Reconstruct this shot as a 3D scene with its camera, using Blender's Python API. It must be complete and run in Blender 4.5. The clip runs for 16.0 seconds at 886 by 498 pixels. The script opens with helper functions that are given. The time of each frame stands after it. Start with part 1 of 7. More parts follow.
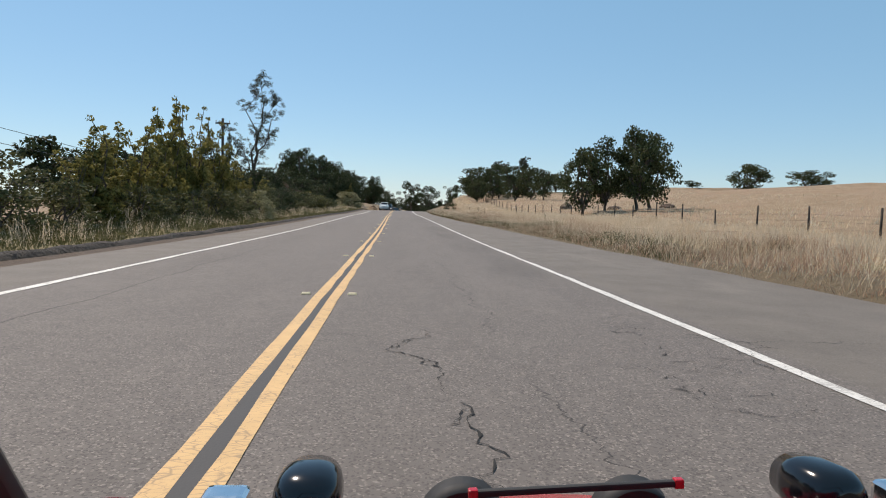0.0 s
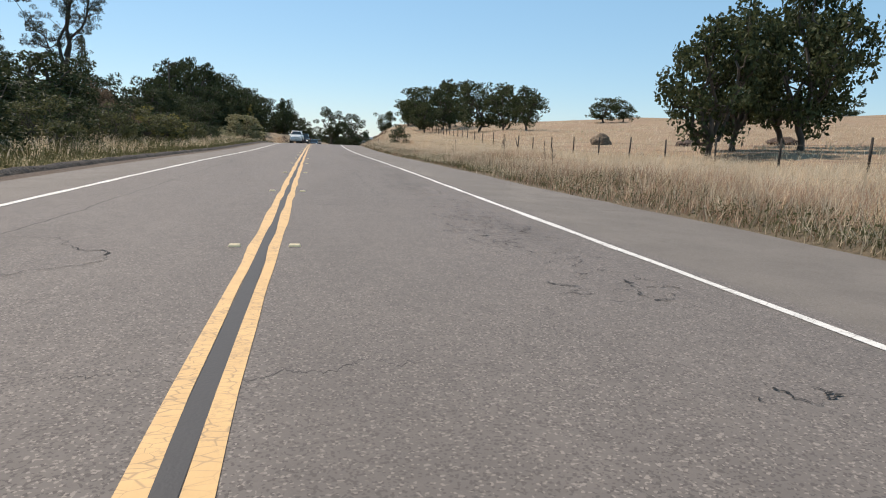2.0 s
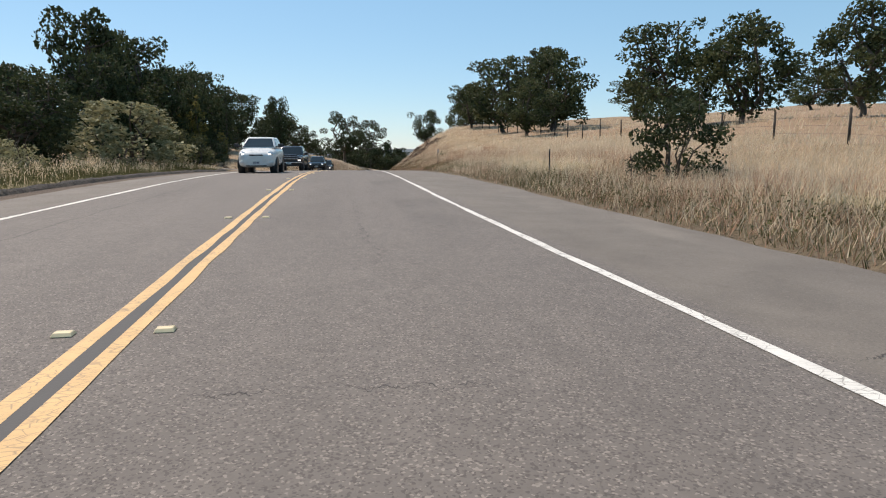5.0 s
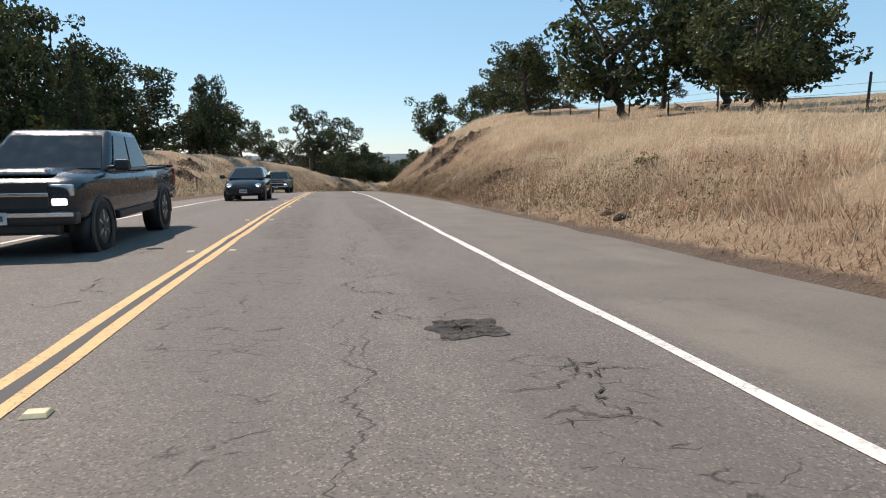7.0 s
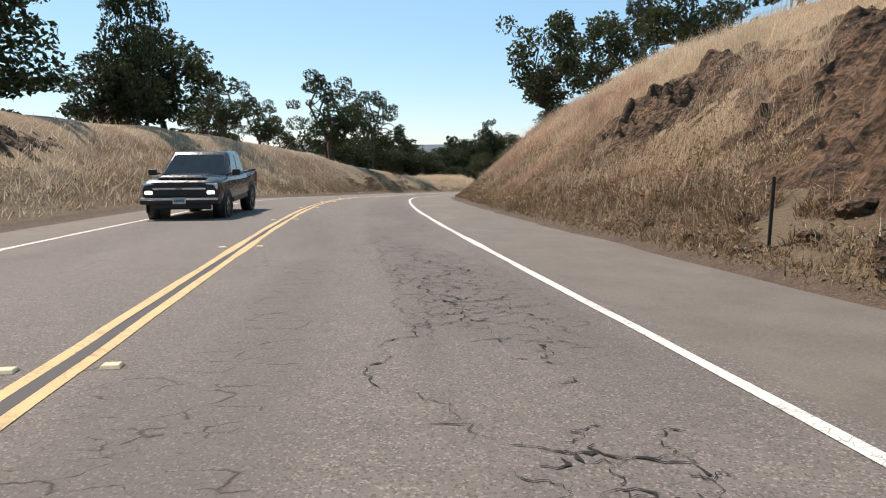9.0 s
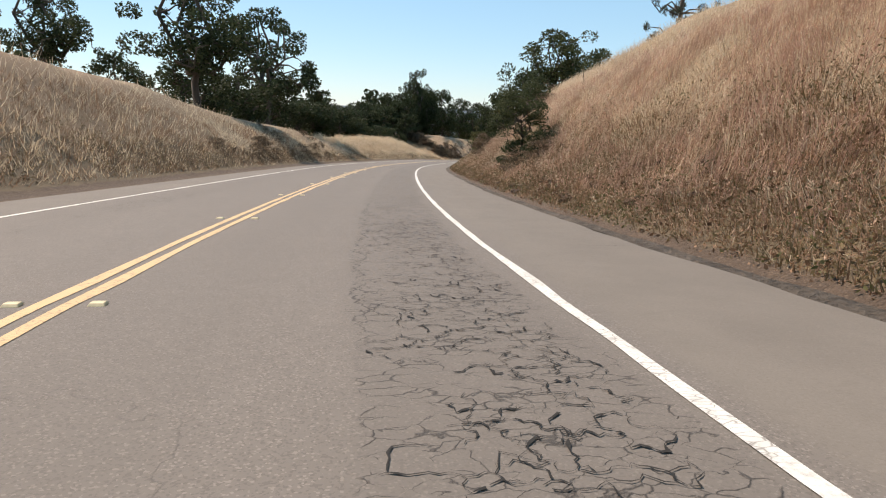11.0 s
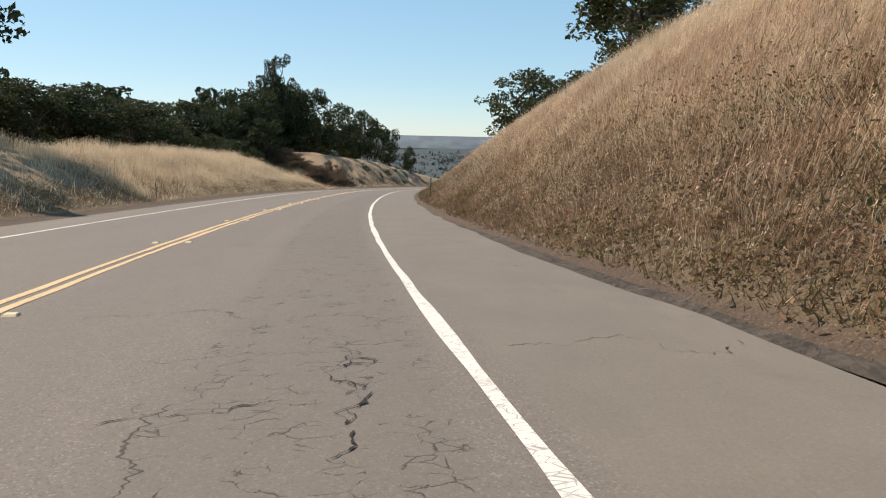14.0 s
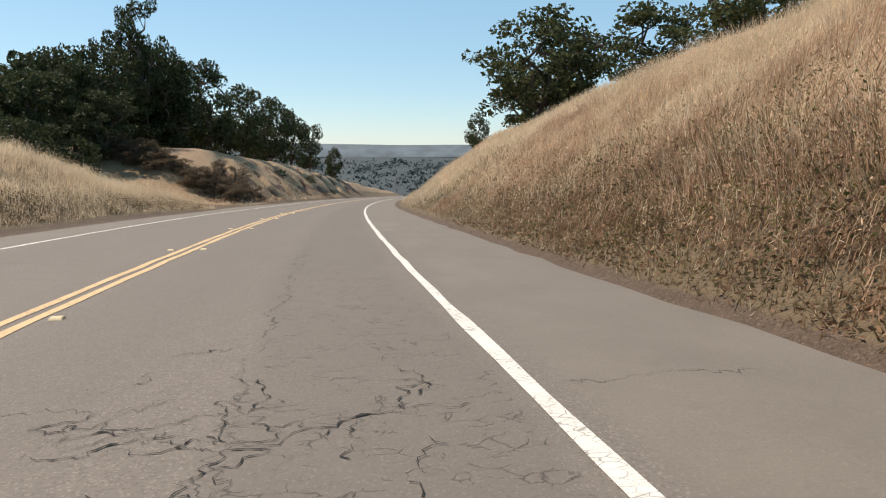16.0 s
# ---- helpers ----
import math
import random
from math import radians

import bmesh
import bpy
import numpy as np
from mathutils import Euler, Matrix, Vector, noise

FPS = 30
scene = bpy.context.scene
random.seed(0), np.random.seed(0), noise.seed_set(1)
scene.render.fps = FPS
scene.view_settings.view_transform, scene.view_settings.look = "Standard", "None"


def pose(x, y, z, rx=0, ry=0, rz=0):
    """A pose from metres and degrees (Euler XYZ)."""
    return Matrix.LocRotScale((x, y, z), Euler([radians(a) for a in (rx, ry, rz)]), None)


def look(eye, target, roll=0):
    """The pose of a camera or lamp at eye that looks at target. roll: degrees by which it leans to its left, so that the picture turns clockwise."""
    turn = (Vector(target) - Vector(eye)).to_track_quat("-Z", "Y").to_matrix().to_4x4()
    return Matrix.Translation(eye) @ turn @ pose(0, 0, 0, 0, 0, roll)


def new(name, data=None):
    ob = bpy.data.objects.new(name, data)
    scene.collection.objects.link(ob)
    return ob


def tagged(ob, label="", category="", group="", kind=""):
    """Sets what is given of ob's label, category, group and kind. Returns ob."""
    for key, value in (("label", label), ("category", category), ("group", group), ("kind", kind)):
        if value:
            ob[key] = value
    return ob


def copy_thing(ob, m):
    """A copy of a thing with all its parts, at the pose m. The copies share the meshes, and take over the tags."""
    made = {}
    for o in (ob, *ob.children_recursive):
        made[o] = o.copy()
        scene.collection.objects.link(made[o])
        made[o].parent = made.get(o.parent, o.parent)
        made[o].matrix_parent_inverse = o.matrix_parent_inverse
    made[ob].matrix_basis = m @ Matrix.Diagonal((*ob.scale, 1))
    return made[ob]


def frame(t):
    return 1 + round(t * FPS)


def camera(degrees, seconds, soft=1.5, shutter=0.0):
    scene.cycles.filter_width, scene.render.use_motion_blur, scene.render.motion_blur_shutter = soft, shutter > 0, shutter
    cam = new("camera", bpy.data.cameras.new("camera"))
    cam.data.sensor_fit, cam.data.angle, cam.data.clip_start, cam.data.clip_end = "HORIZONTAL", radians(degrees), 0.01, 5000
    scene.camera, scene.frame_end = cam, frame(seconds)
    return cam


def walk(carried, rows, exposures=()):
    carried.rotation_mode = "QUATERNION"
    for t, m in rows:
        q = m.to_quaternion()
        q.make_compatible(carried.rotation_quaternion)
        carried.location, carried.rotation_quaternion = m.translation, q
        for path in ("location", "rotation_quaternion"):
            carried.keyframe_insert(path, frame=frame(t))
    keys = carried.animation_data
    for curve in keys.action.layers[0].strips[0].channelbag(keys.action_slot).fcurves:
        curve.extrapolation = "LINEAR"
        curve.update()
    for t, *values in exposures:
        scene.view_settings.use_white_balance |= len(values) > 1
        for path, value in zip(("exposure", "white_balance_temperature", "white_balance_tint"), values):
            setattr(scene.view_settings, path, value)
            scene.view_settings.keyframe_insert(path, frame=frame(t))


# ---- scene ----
cam = camera(69.814, 16.0, soft=1.1)
walk(cam, [
    (0.0, pose(0.777, 5.218, 1.079, 86.109, -1.449, -4.575)),
    (0.5, pose(0.781, 15.062, 1.058, 86.574, -1.505, -4.930)),
    (1.0, pose(0.793, 24.772, 0.975, 85.428, -2.991, -4.593)),
    (1.5, pose(0.770, 34.494, 0.937, 81.623, -3.537, -6.824)),
    (2.0, pose(0.683, 44.165, 0.916, 80.305, -2.001, -11.811)),
    (2.5, pose(0.719, 53.867, 0.937, 83.283, -0.636, -10.709)),
    (3.0, pose(0.842, 63.543, 0.944, 83.883, -0.500, -8.333)),
    (3.5, pose(1.114, 73.245, 0.934, 83.153, -0.181, -8.581)),
    (4.0, pose(1.321, 83.136, 0.891, 81.906, -0.155, -10.407)),
    (4.5, pose(1.571, 92.921, 0.874, 81.537, -0.075, -10.643)),
    (5.0, pose(1.823, 102.618, 0.898, 81.170, -0.028, -11.016)),
    (5.5, pose(2.103, 112.242, 0.946, 80.806, 0.028, -11.638)),
    (6.0, pose(2.460, 121.805, 1.010, 80.445, 0.165, -12.547)),
    (6.5, pose(2.895, 131.331, 0.965, 80.177, 0.411, -13.609)),
    (7.0, pose(3.369, 140.829, 0.771, 81.579, 0.278, -13.925)),
    (7.5, pose(3.931, 150.193, 0.536, 81.642, 0.457, -11.382)),
    (8.0, pose(4.462, 159.349, 0.256, 80.065, -3.030, -13.159)),
    (8.5, pose(5.289, 168.369, -0.053, 81.612, 0.545, -10.988)),
    (9.0, pose(5.910, 177.458, -0.399, 80.819, 0.105, -11.688)),
    (9.5, pose(6.509, 186.528, -0.801, 80.040, 0.082, -11.548)),
    (10.0, pose(7.205, 195.553, -1.215, 79.260, -0.083, -13.359)),
    (10.5, pose(8.318, 204.521, -1.657, 78.482, -0.596, -16.810)),
    (11.0, pose(9.970, 213.472, -2.205, 77.701, -1.576, -19.969)),
    (11.5, pose(12.275, 222.381, -2.857, 77.406, -1.144, -22.697)),
    (12.0, pose(14.837, 231.197, -3.562, 78.993, -0.979, -24.202)),
    (12.5, pose(17.565, 239.990, -4.175, 78.192, 0.275, -27.273)),
    (13.0, pose(20.267, 248.684, -4.776, 80.094, 0.360, -28.191)),
    (13.5, pose(23.174, 257.193, -5.345, 81.907, -0.541, -29.884)),
    (14.0, pose(26.210, 265.712, -5.937, 80.081, -0.409, -32.086)),
    (14.5, pose(29.684, 274.182, -6.527, 79.680, 0.530, -32.508)),
    (15.0, pose(33.319, 282.626, -7.189, 78.922, -0.001, -33.912)),
    (15.5, pose(37.260, 291.028, -7.744, 79.130, 0.426, -37.914)),
    (16.0, pose(41.532, 299.192, -8.348, 80.850, -0.050, -39.776)),
], exposures=((0, -0.13, 6650, 17), (1, -0.08, 6680, 17), (2, 0.05, 6700, 17), (3, -0.07, 6710, 17), (4, -0.02, 6720, 17), (6.5, 0.14, 6800, 18), (8.5, 0.26, 6850, 18), (11, 0.27, 7000, 19), (12.5, 0.26, 7100, 18), (14, 0.16, 7100, 17), (16, 0.2, 7150, 17)))

# ---- light ----
SUN_AZIMUTH, SUN_HEIGHT = -34, 53   # degrees from the road's first heading (to the right), and above the horizon
world = bpy.data.worlds.new("sky")
scene.world = world
world.use_nodes = True
sky = world.node_tree.nodes.new("ShaderNodeTexSky")
sky.sky_type, sky.sun_disc = "NISHITA", False
sky.sun_elevation, sky.sun_rotation = radians(SUN_HEIGHT), radians(SUN_AZIMUTH)
sky.air_density, sky.dust_density, sky.ozone_density, sky.altitude = 1.0, 0.05, 2.2, 200
background = world.node_tree.nodes["Background"]
background.inputs["Strength"].default_value = 0.13
haze = world.node_tree.nodes.new("ShaderNodeMix")
haze.data_type = "RGBA"
haze.inputs[0].default_value = 0.5
haze.inputs[7].default_value = (1.85, 4.45, 6.1, 1)
world.node_tree.links.new(sky.outputs["Color"], haze.inputs[6])
world.node_tree.links.new(haze.outputs[2], background.inputs["Color"])
sun = new("sun", bpy.data.lights.new("sun", "SUN"))
sun.data.energy, sun.data.angle, sun.data.color = 5.4, radians(0.53), (1.0, 0.91, 0.78)
a, e = radians(SUN_AZIMUTH), radians(SUN_HEIGHT)
sun.matrix_world = look((math.sin(a) * math.cos(e) * 100, math.cos(a) * math.cos(e) * 100, math.sin(e) * 100), (0, 0, 0))
scene.view_settings.exposure = 0.0

# ---- materials ----


class Nodes:
    """A small helper to write node materials as expressions."""

    def __init__(self, name, roughness=0.9, metallic=0.0):
        self.m = bpy.data.materials.new(name)
        self.m.use_nodes = True
        self.t = self.m.node_tree
        self.b = self.t.nodes["Principled BSDF"]
        self.b.inputs["Roughness"].default_value, self.b.inputs["Metallic"].default_value = roughness, metallic

    def n(self, kind, **sets):
        node = self.t.nodes.new("ShaderNode" + kind)
        if "operation" in sets:
            node.operation = sets["operation"]
        if "data_type" in sets:
            node.data_type = sets["data_type"]
        if "feature" in sets:
            node.feature = sets["feature"]
        if "attribute_name" in sets:
            node.attribute_name = sets["attribute_name"]
        return node

    def put(self, socket, value):
        if hasattr(value, "default_value"):
            self.t.links.new(value, socket)
        else:
            socket.default_value = value

    def math(self, op, a, b=0.0, c=0.0):
        node = self.n("Math", operation=op)
        for socket, value in zip(node.inputs, (a, b, c)):
            self.put(socket, value)
        return node.outputs[0]

    def ramp(self, x, lo, hi, to_lo=0.0, to_hi=1.0):
        node = self.n("MapRange")
        for key, value in (("Value", x), ("From Min", lo), ("From Max", hi), ("To Min", to_lo), ("To Max", to_hi)):
            self.put(node.inputs[key], value)
        return node.outputs[0]

    def mix(self, factor, a, b):
        node = self.n("Mix", data_type="RGBA")
        self.put(node.inputs[0], factor)
        for socket, value in ((node.inputs[6], a), (node.inputs[7], b)):
            self.put(socket, (*value, 1) if isinstance(value, tuple) and len(value) == 3 else value)
        return node.outputs[2]

    def coord(self, which="Object"):
        return self.n("TexCoord").outputs[which]

    def noise(self, vector, scale, detail=3.0, rough=0.55):
        node = self.n("TexNoise")
        self.put(node.inputs["Vector"], vector)
        node.inputs["Scale"].default_value, node.inputs["Detail"].default_value, node.inputs["Roughness"].default_value = scale, detail, rough
        return node.outputs["Fac"]

    def voronoi(self, vector, scale, feature="F1", out="Distance"):
        node = self.n("TexVoronoi", feature=feature)
        self.put(node.inputs["Vector"], vector)
        self.put(node.inputs["Scale"], scale)
        return node.outputs[out]

    def stretched(self, vector, x, y, z):
        node = self.n("Mapping")
        self.put(node.inputs["Vector"], vector)
        node.inputs["Scale"].default_value = (x, y, z)
        return node.outputs[0]

    def attribute(self, name):
        return self.n("Attribute", attribute_name=name).outputs["Fac"]

    def island(self):
        return self.n("NewGeometry").outputs["Random Per Island"]

    def color(self, value):
        self.put(self.b.inputs["Base Color"], (*value, 1) if isinstance(value, tuple) and len(value) == 3 else value)

    def bump(self, height, strength=0.4, distance=0.02):
        node = self.n("Bump")
        node.inputs["Strength"].default_value, node.inputs["Distance"].default_value = strength, distance
        self.put(node.inputs["Height"], height)
        self.t.links.new(node.outputs[0], self.b.inputs["Normal"])


def plain(name, color, roughness=0.6, metallic=0.0, coat=0.0, scale=6.0, amount=0.25):
    m = Nodes(name, roughness, metallic)
    k = m.noise(m.coord(), scale, 4)
    m.color(m.mix(m.ramp(k, 0.3, 0.7), tuple(c * (1 - amount) for c in color), tuple(min(1, c * (1 + amount)) for c in color)))
    m.b.inputs["Coat Weight"].default_value = coat
    m.put(m.b.inputs["Roughness"], m.ramp(m.noise(m.coord(), scale * 3, 2), 0.2, 0.8, max(0.02, roughness - 0.06), min(1, roughness + 0.06)))
    return m.m


def asphalt_material():
    m = Nodes("asphalt", 0.86)
    uv = m.coord("UV")
    split = m.n("SeparateXYZ")
    m.put(split.inputs[0], uv)
    o, s = split.outputs[0], split.outputs[1]
    grain = m.voronoi(uv, 95, out="Color")
    fine = m.noise(uv, 28, 4, 0.7)
    broad = m.noise(m.stretched(uv, 1.0, 0.12, 1), 0.9, 3)
    base = m.mix(m.ramp(broad, 0.3, 0.7), (0.128, 0.110, 0.097), (0.152, 0.131, 0.115))
    base = m.mix(m.ramp(fine, 0.25, 0.75), base, m.mix(0.35, base, (0.095, 0.082, 0.073)))
    blot = m.noise(uv, 5.5, 5, 0.7)
    base = m.mix(m.ramp(blot, 0.42, 0.72, 0, 0.45), base, (0.085, 0.073, 0.064))
    base = m.mix(m.ramp(m.noise(m.stretched(uv, 1, 0.5, 1), 2.1, 4, 0.65), 0.5, 0.75, 0, 0.3), base, (0.20, 0.172, 0.147))
    speck = m.n("SeparateColor")
    m.put(speck.inputs[0], grain)
    base = m.mix(m.ramp(speck.outputs[0], 0.87, 0.90, 0, 0.45), base, (0.33, 0.285, 0.24))
    base = m.mix(m.ramp(speck.outputs[1], 0.76, 0.79, 0, 0.6), base, (0.05, 0.042, 0.037))
    # the shoulder is smoother and a little browner
    shoulder = m.ramp(m.math("ABSOLUTE", o), 3.75, 3.95)
    base = m.mix(m.math("MULTIPLY", shoulder, 0.64), base, m.mix(m.ramp(m.noise(uv, 1.1, 4), 0.35, 0.65), (0.122, 0.104, 0.084), (0.170, 0.146, 0.119)))
    bleached = m.math("MULTIPLY", shoulder, m.ramp(m.noise(m.stretched(uv, 0.6, 0.22, 1), 1.0, 4, 0.6), 0.55, 0.68, 0, 0.45))
    base = m.mix(bleached, base, (0.215, 0.187, 0.155))
    base = m.mix(m.math("MULTIPLY", shoulder, m.ramp(m.noise(uv, 45, 3, 0.7), 0.5, 0.66, 0, 0.4)), base, (0.075, 0.064, 0.054))
    base = m.mix(m.math("MULTIPLY", shoulder, m.ramp(m.noise(uv, 2.7, 5, 0.7), 0.56, 0.7, 0, 0.5)), base, (0.095, 0.08, 0.065))
    # wheel paths, darker with oil and wear
    def band(centre, width, soft):
        d = m.math("ABSOLUTE", m.math("SUBTRACT", o, centre))
        return m.ramp(d, m.math("ADD", width, soft), width)
    wander = m.math("MULTIPLY", m.math("SUBTRACT", m.noise(m.stretched(uv, 0.0, 1, 0), 0.16, 2), 0.5), 1.4)
    track = m.math("MAXIMUM", band(m.math("ADD", m.ramp(s, 150, 172, 2.95, 2.72), m.math("MULTIPLY", wander, 0.4)), m.ramp(s, 150, 172, 0.4, 0.62), 0.2), m.math("MULTIPLY", band(0.85, 0.38, 0.35), m.math("MULTIPLY", m.ramp(s, 120, 150, 0.5, 1.0), m.ramp(s, 185, 204, 1.0, 0.5))))
    track = m.math("MAXIMUM", track, m.math("MULTIPLY", band(-2.6, 0.3, 0.4), 0.7))
    patchy = m.ramp(m.noise(m.stretched(uv, 0.7, 0.25, 1), 0.55, 2), m.ramp(s, 120, 150, 0.47, 0.36), m.ramp(s, 120, 150, 0.6, 0.5))
    later = m.ramp(s, 195, 215)
    worn = m.math("MULTIPLY", track, m.math("MAXIMUM", m.math("MULTIPLY", patchy, 0.9), m.math("MULTIPLY", later, m.ramp(m.noise(m.stretched(uv, 0.5, 0.2, 1), 0.3, 2), 0.35, 0.5))))
    base = m.mix(m.math("MULTIPLY", worn, 0.5), base, (0.085, 0.073, 0.064))
    base = m.mix(m.math("MULTIPLY", later, 0.4), base, (0.178, 0.155, 0.130))
    # cracks: alligator cracking in the wheel paths, single long and cross cracks elsewhere
    warp = m.n("VectorMath", operation="ADD")
    shift = m.n("TexNoise")
    m.put(shift.inputs["Vector"], uv)
    shift.inputs["Scale"].default_value = 6.0
    scaled = m.n("VectorMath", operation="SCALE")
    m.put(scaled.inputs[0], shift.outputs["Color"])
    scaled.inputs["Scale"].default_value = 0.16
    shift.inputs["Detail"].default_value = 5.0
    m.put(warp.inputs[0], uv)
    m.put(warp.inputs[1], scaled.outputs[0])
    wuv = warp.outputs[0]
    net = m.ramp(m.voronoi(m.stretched(wuv, 0.6, 1.2, 1), m.ramp(s, 195, 206, 4.8, 8.5), "DISTANCE_TO_EDGE"), m.ramp(m.noise(uv, 3.3, 3), 0.42, 0.62, 0.002, 0.060), 0.002)
    net = m.math("MULTIPLY", net, m.math("MAXIMUM", m.ramp(m.noise(uv, 4.2, 4, 0.6), 0.47, 0.53), m.math("MAXIMUM", m.math("MULTIPLY", m.ramp(s, 206, 212), m.ramp(s, 237, 229)), m.math("MULTIPLY", m.ramp(s, 146, 150), m.ramp(s, 164, 158)))))
    net = m.math("MULTIPLY", net, m.ramp(s, 285, 300, 1.0, 0.7))
    net = m.math("MULTIPLY", net, m.ramp(m.math("MULTIPLY", worn, m.noise(uv, 1.1, 3)), 0.27, 0.36))
    big = m.ramp(m.voronoi(m.stretched(wuv, 0.42, 0.30, 1), 1.0, "DISTANCE_TO_EDGE"), m.ramp(m.noise(uv, 1.3, 3), 0.4, 0.65, 0.0012, 0.006), 0.001)
    big = m.math("MULTIPLY", big, m.ramp(shoulder, 0, 1, 1, 0.25))
    big = m.math("MULTIPLY", m.math("MULTIPLY", big, m.math("MULTIPLY", m.ramp(s, 120, 150, 0.15, 1.0), m.ramp(s, 190, 205, 1.0, 0.2))), m.ramp(m.noise(uv, 0.33, 2), 0.53, 0.58))
    seam_at = m.math("ADD", -2.55, m.math("MULTIPLY", m.math("SUBTRACT", m.noise(m.stretched(uv, 0, 1, 0), 0.5, 4), 0.5), 0.5))
    seam = m.math("MULTIPLY", band(seam_at, 0.004, 0.010), m.ramp(s, 150, 130))
    mid_at = m.math("ADD", m.ramp(s, 150, 170, 1.7, 2.1), m.math("MULTIPLY", m.math("SUBTRACT", m.noise(m.stretched(uv, 0, 1, 0), 0.8, 5, 0.7), 0.5), 1.1))
    middle = m.math("MULTIPLY", band(mid_at, m.ramp(m.noise(uv, 3, 3), 0.4, 0.65, 0.0, 0.011), 0.005), m.ramp(m.noise(m.stretched(uv, 0, 1, 0), 0.11, 1), 0.47, 0.52))
    cross_at = m.math("ADD", m.math("MULTIPLY", s, 0.137), m.math("MULTIPLY", m.noise(m.stretched(uv, 1, 0.15, 1), 2.2, 5, 0.7), 0.11))
    gap = m.math("MULTIPLY", m.math("ABSOLUTE", m.math("SUBTRACT", m.math("FRACT", cross_at), 0.5)), 7.3)
    cross = m.math("MULTIPLY", m.ramp(gap, m.ramp(m.noise(uv, 2.0, 3), 0.45, 0.65, 0.003, 0.022), 0.002), m.ramp(m.noise(m.stretched(uv, 0.5, 0.137, 1), 1.0, 2), 0.5, 0.54))
    crack = m.math("MAXIMUM", m.math("MAXIMUM", net, m.math("MAXIMUM", big, cross)), m.math("MAXIMUM", seam, middle))
    base = m.mix(m.math("MULTIPLY", crack, 0.7), base, (0.014, 0.012, 0.011))
    m.color(base)
    m.bump(m.math("SUBTRACT", m.math("MULTIPLY", speck.outputs[2], 0.5), m.math("MULTIPLY", crack, 1.5)), 0.5, 0.012)
    return m.m


def paint_material(name, color, wear=0.5, faded=None):
    m = Nodes(name, 0.7)
    uv = m.coord("UV")
    chips = m.math("ADD", m.math("MULTIPLY", m.noise(uv, 22, 5, 0.75), 0.6), m.math("MULTIPLY", m.noise(uv, 1.4, 2), 0.4))
    lines = m.ramp(m.voronoi(m.stretched(uv, 0.8, 1.7, 1), 13.0, "DISTANCE_TO_EDGE"), m.ramp(m.noise(uv, 6, 3), 0.4, 0.65, 0.01, 0.10), 0.004)
    lines = m.math("MULTIPLY", lines, m.ramp(m.noise(uv, 0.8, 2), 0.4, 0.5))
    worn = m.math("MAXIMUM", m.ramp(chips, 0.62 - 0.07 * wear, 0.68, 0, 0.6), m.math("MULTIPLY", lines, 0.5 * wear))
    body = m.mix(m.ramp(m.noise(uv, 5, 3), 0.3, 0.7), tuple(c * 0.86 for c in color), color)
    if faded:  # bleached and dusty further along the road
        along = m.n("SeparateXYZ")
        m.put(along.inputs[0], uv)
        body = m.mix(m.ramp(along.outputs[1], 170, 235, 0, 0.75), body, faded)
    m.color(m.mix(worn, body, (0.085, 0.07, 0.058)))
    m.bump(m.noise(uv, 60, 2), 0.25, 0.006)
    return m.m


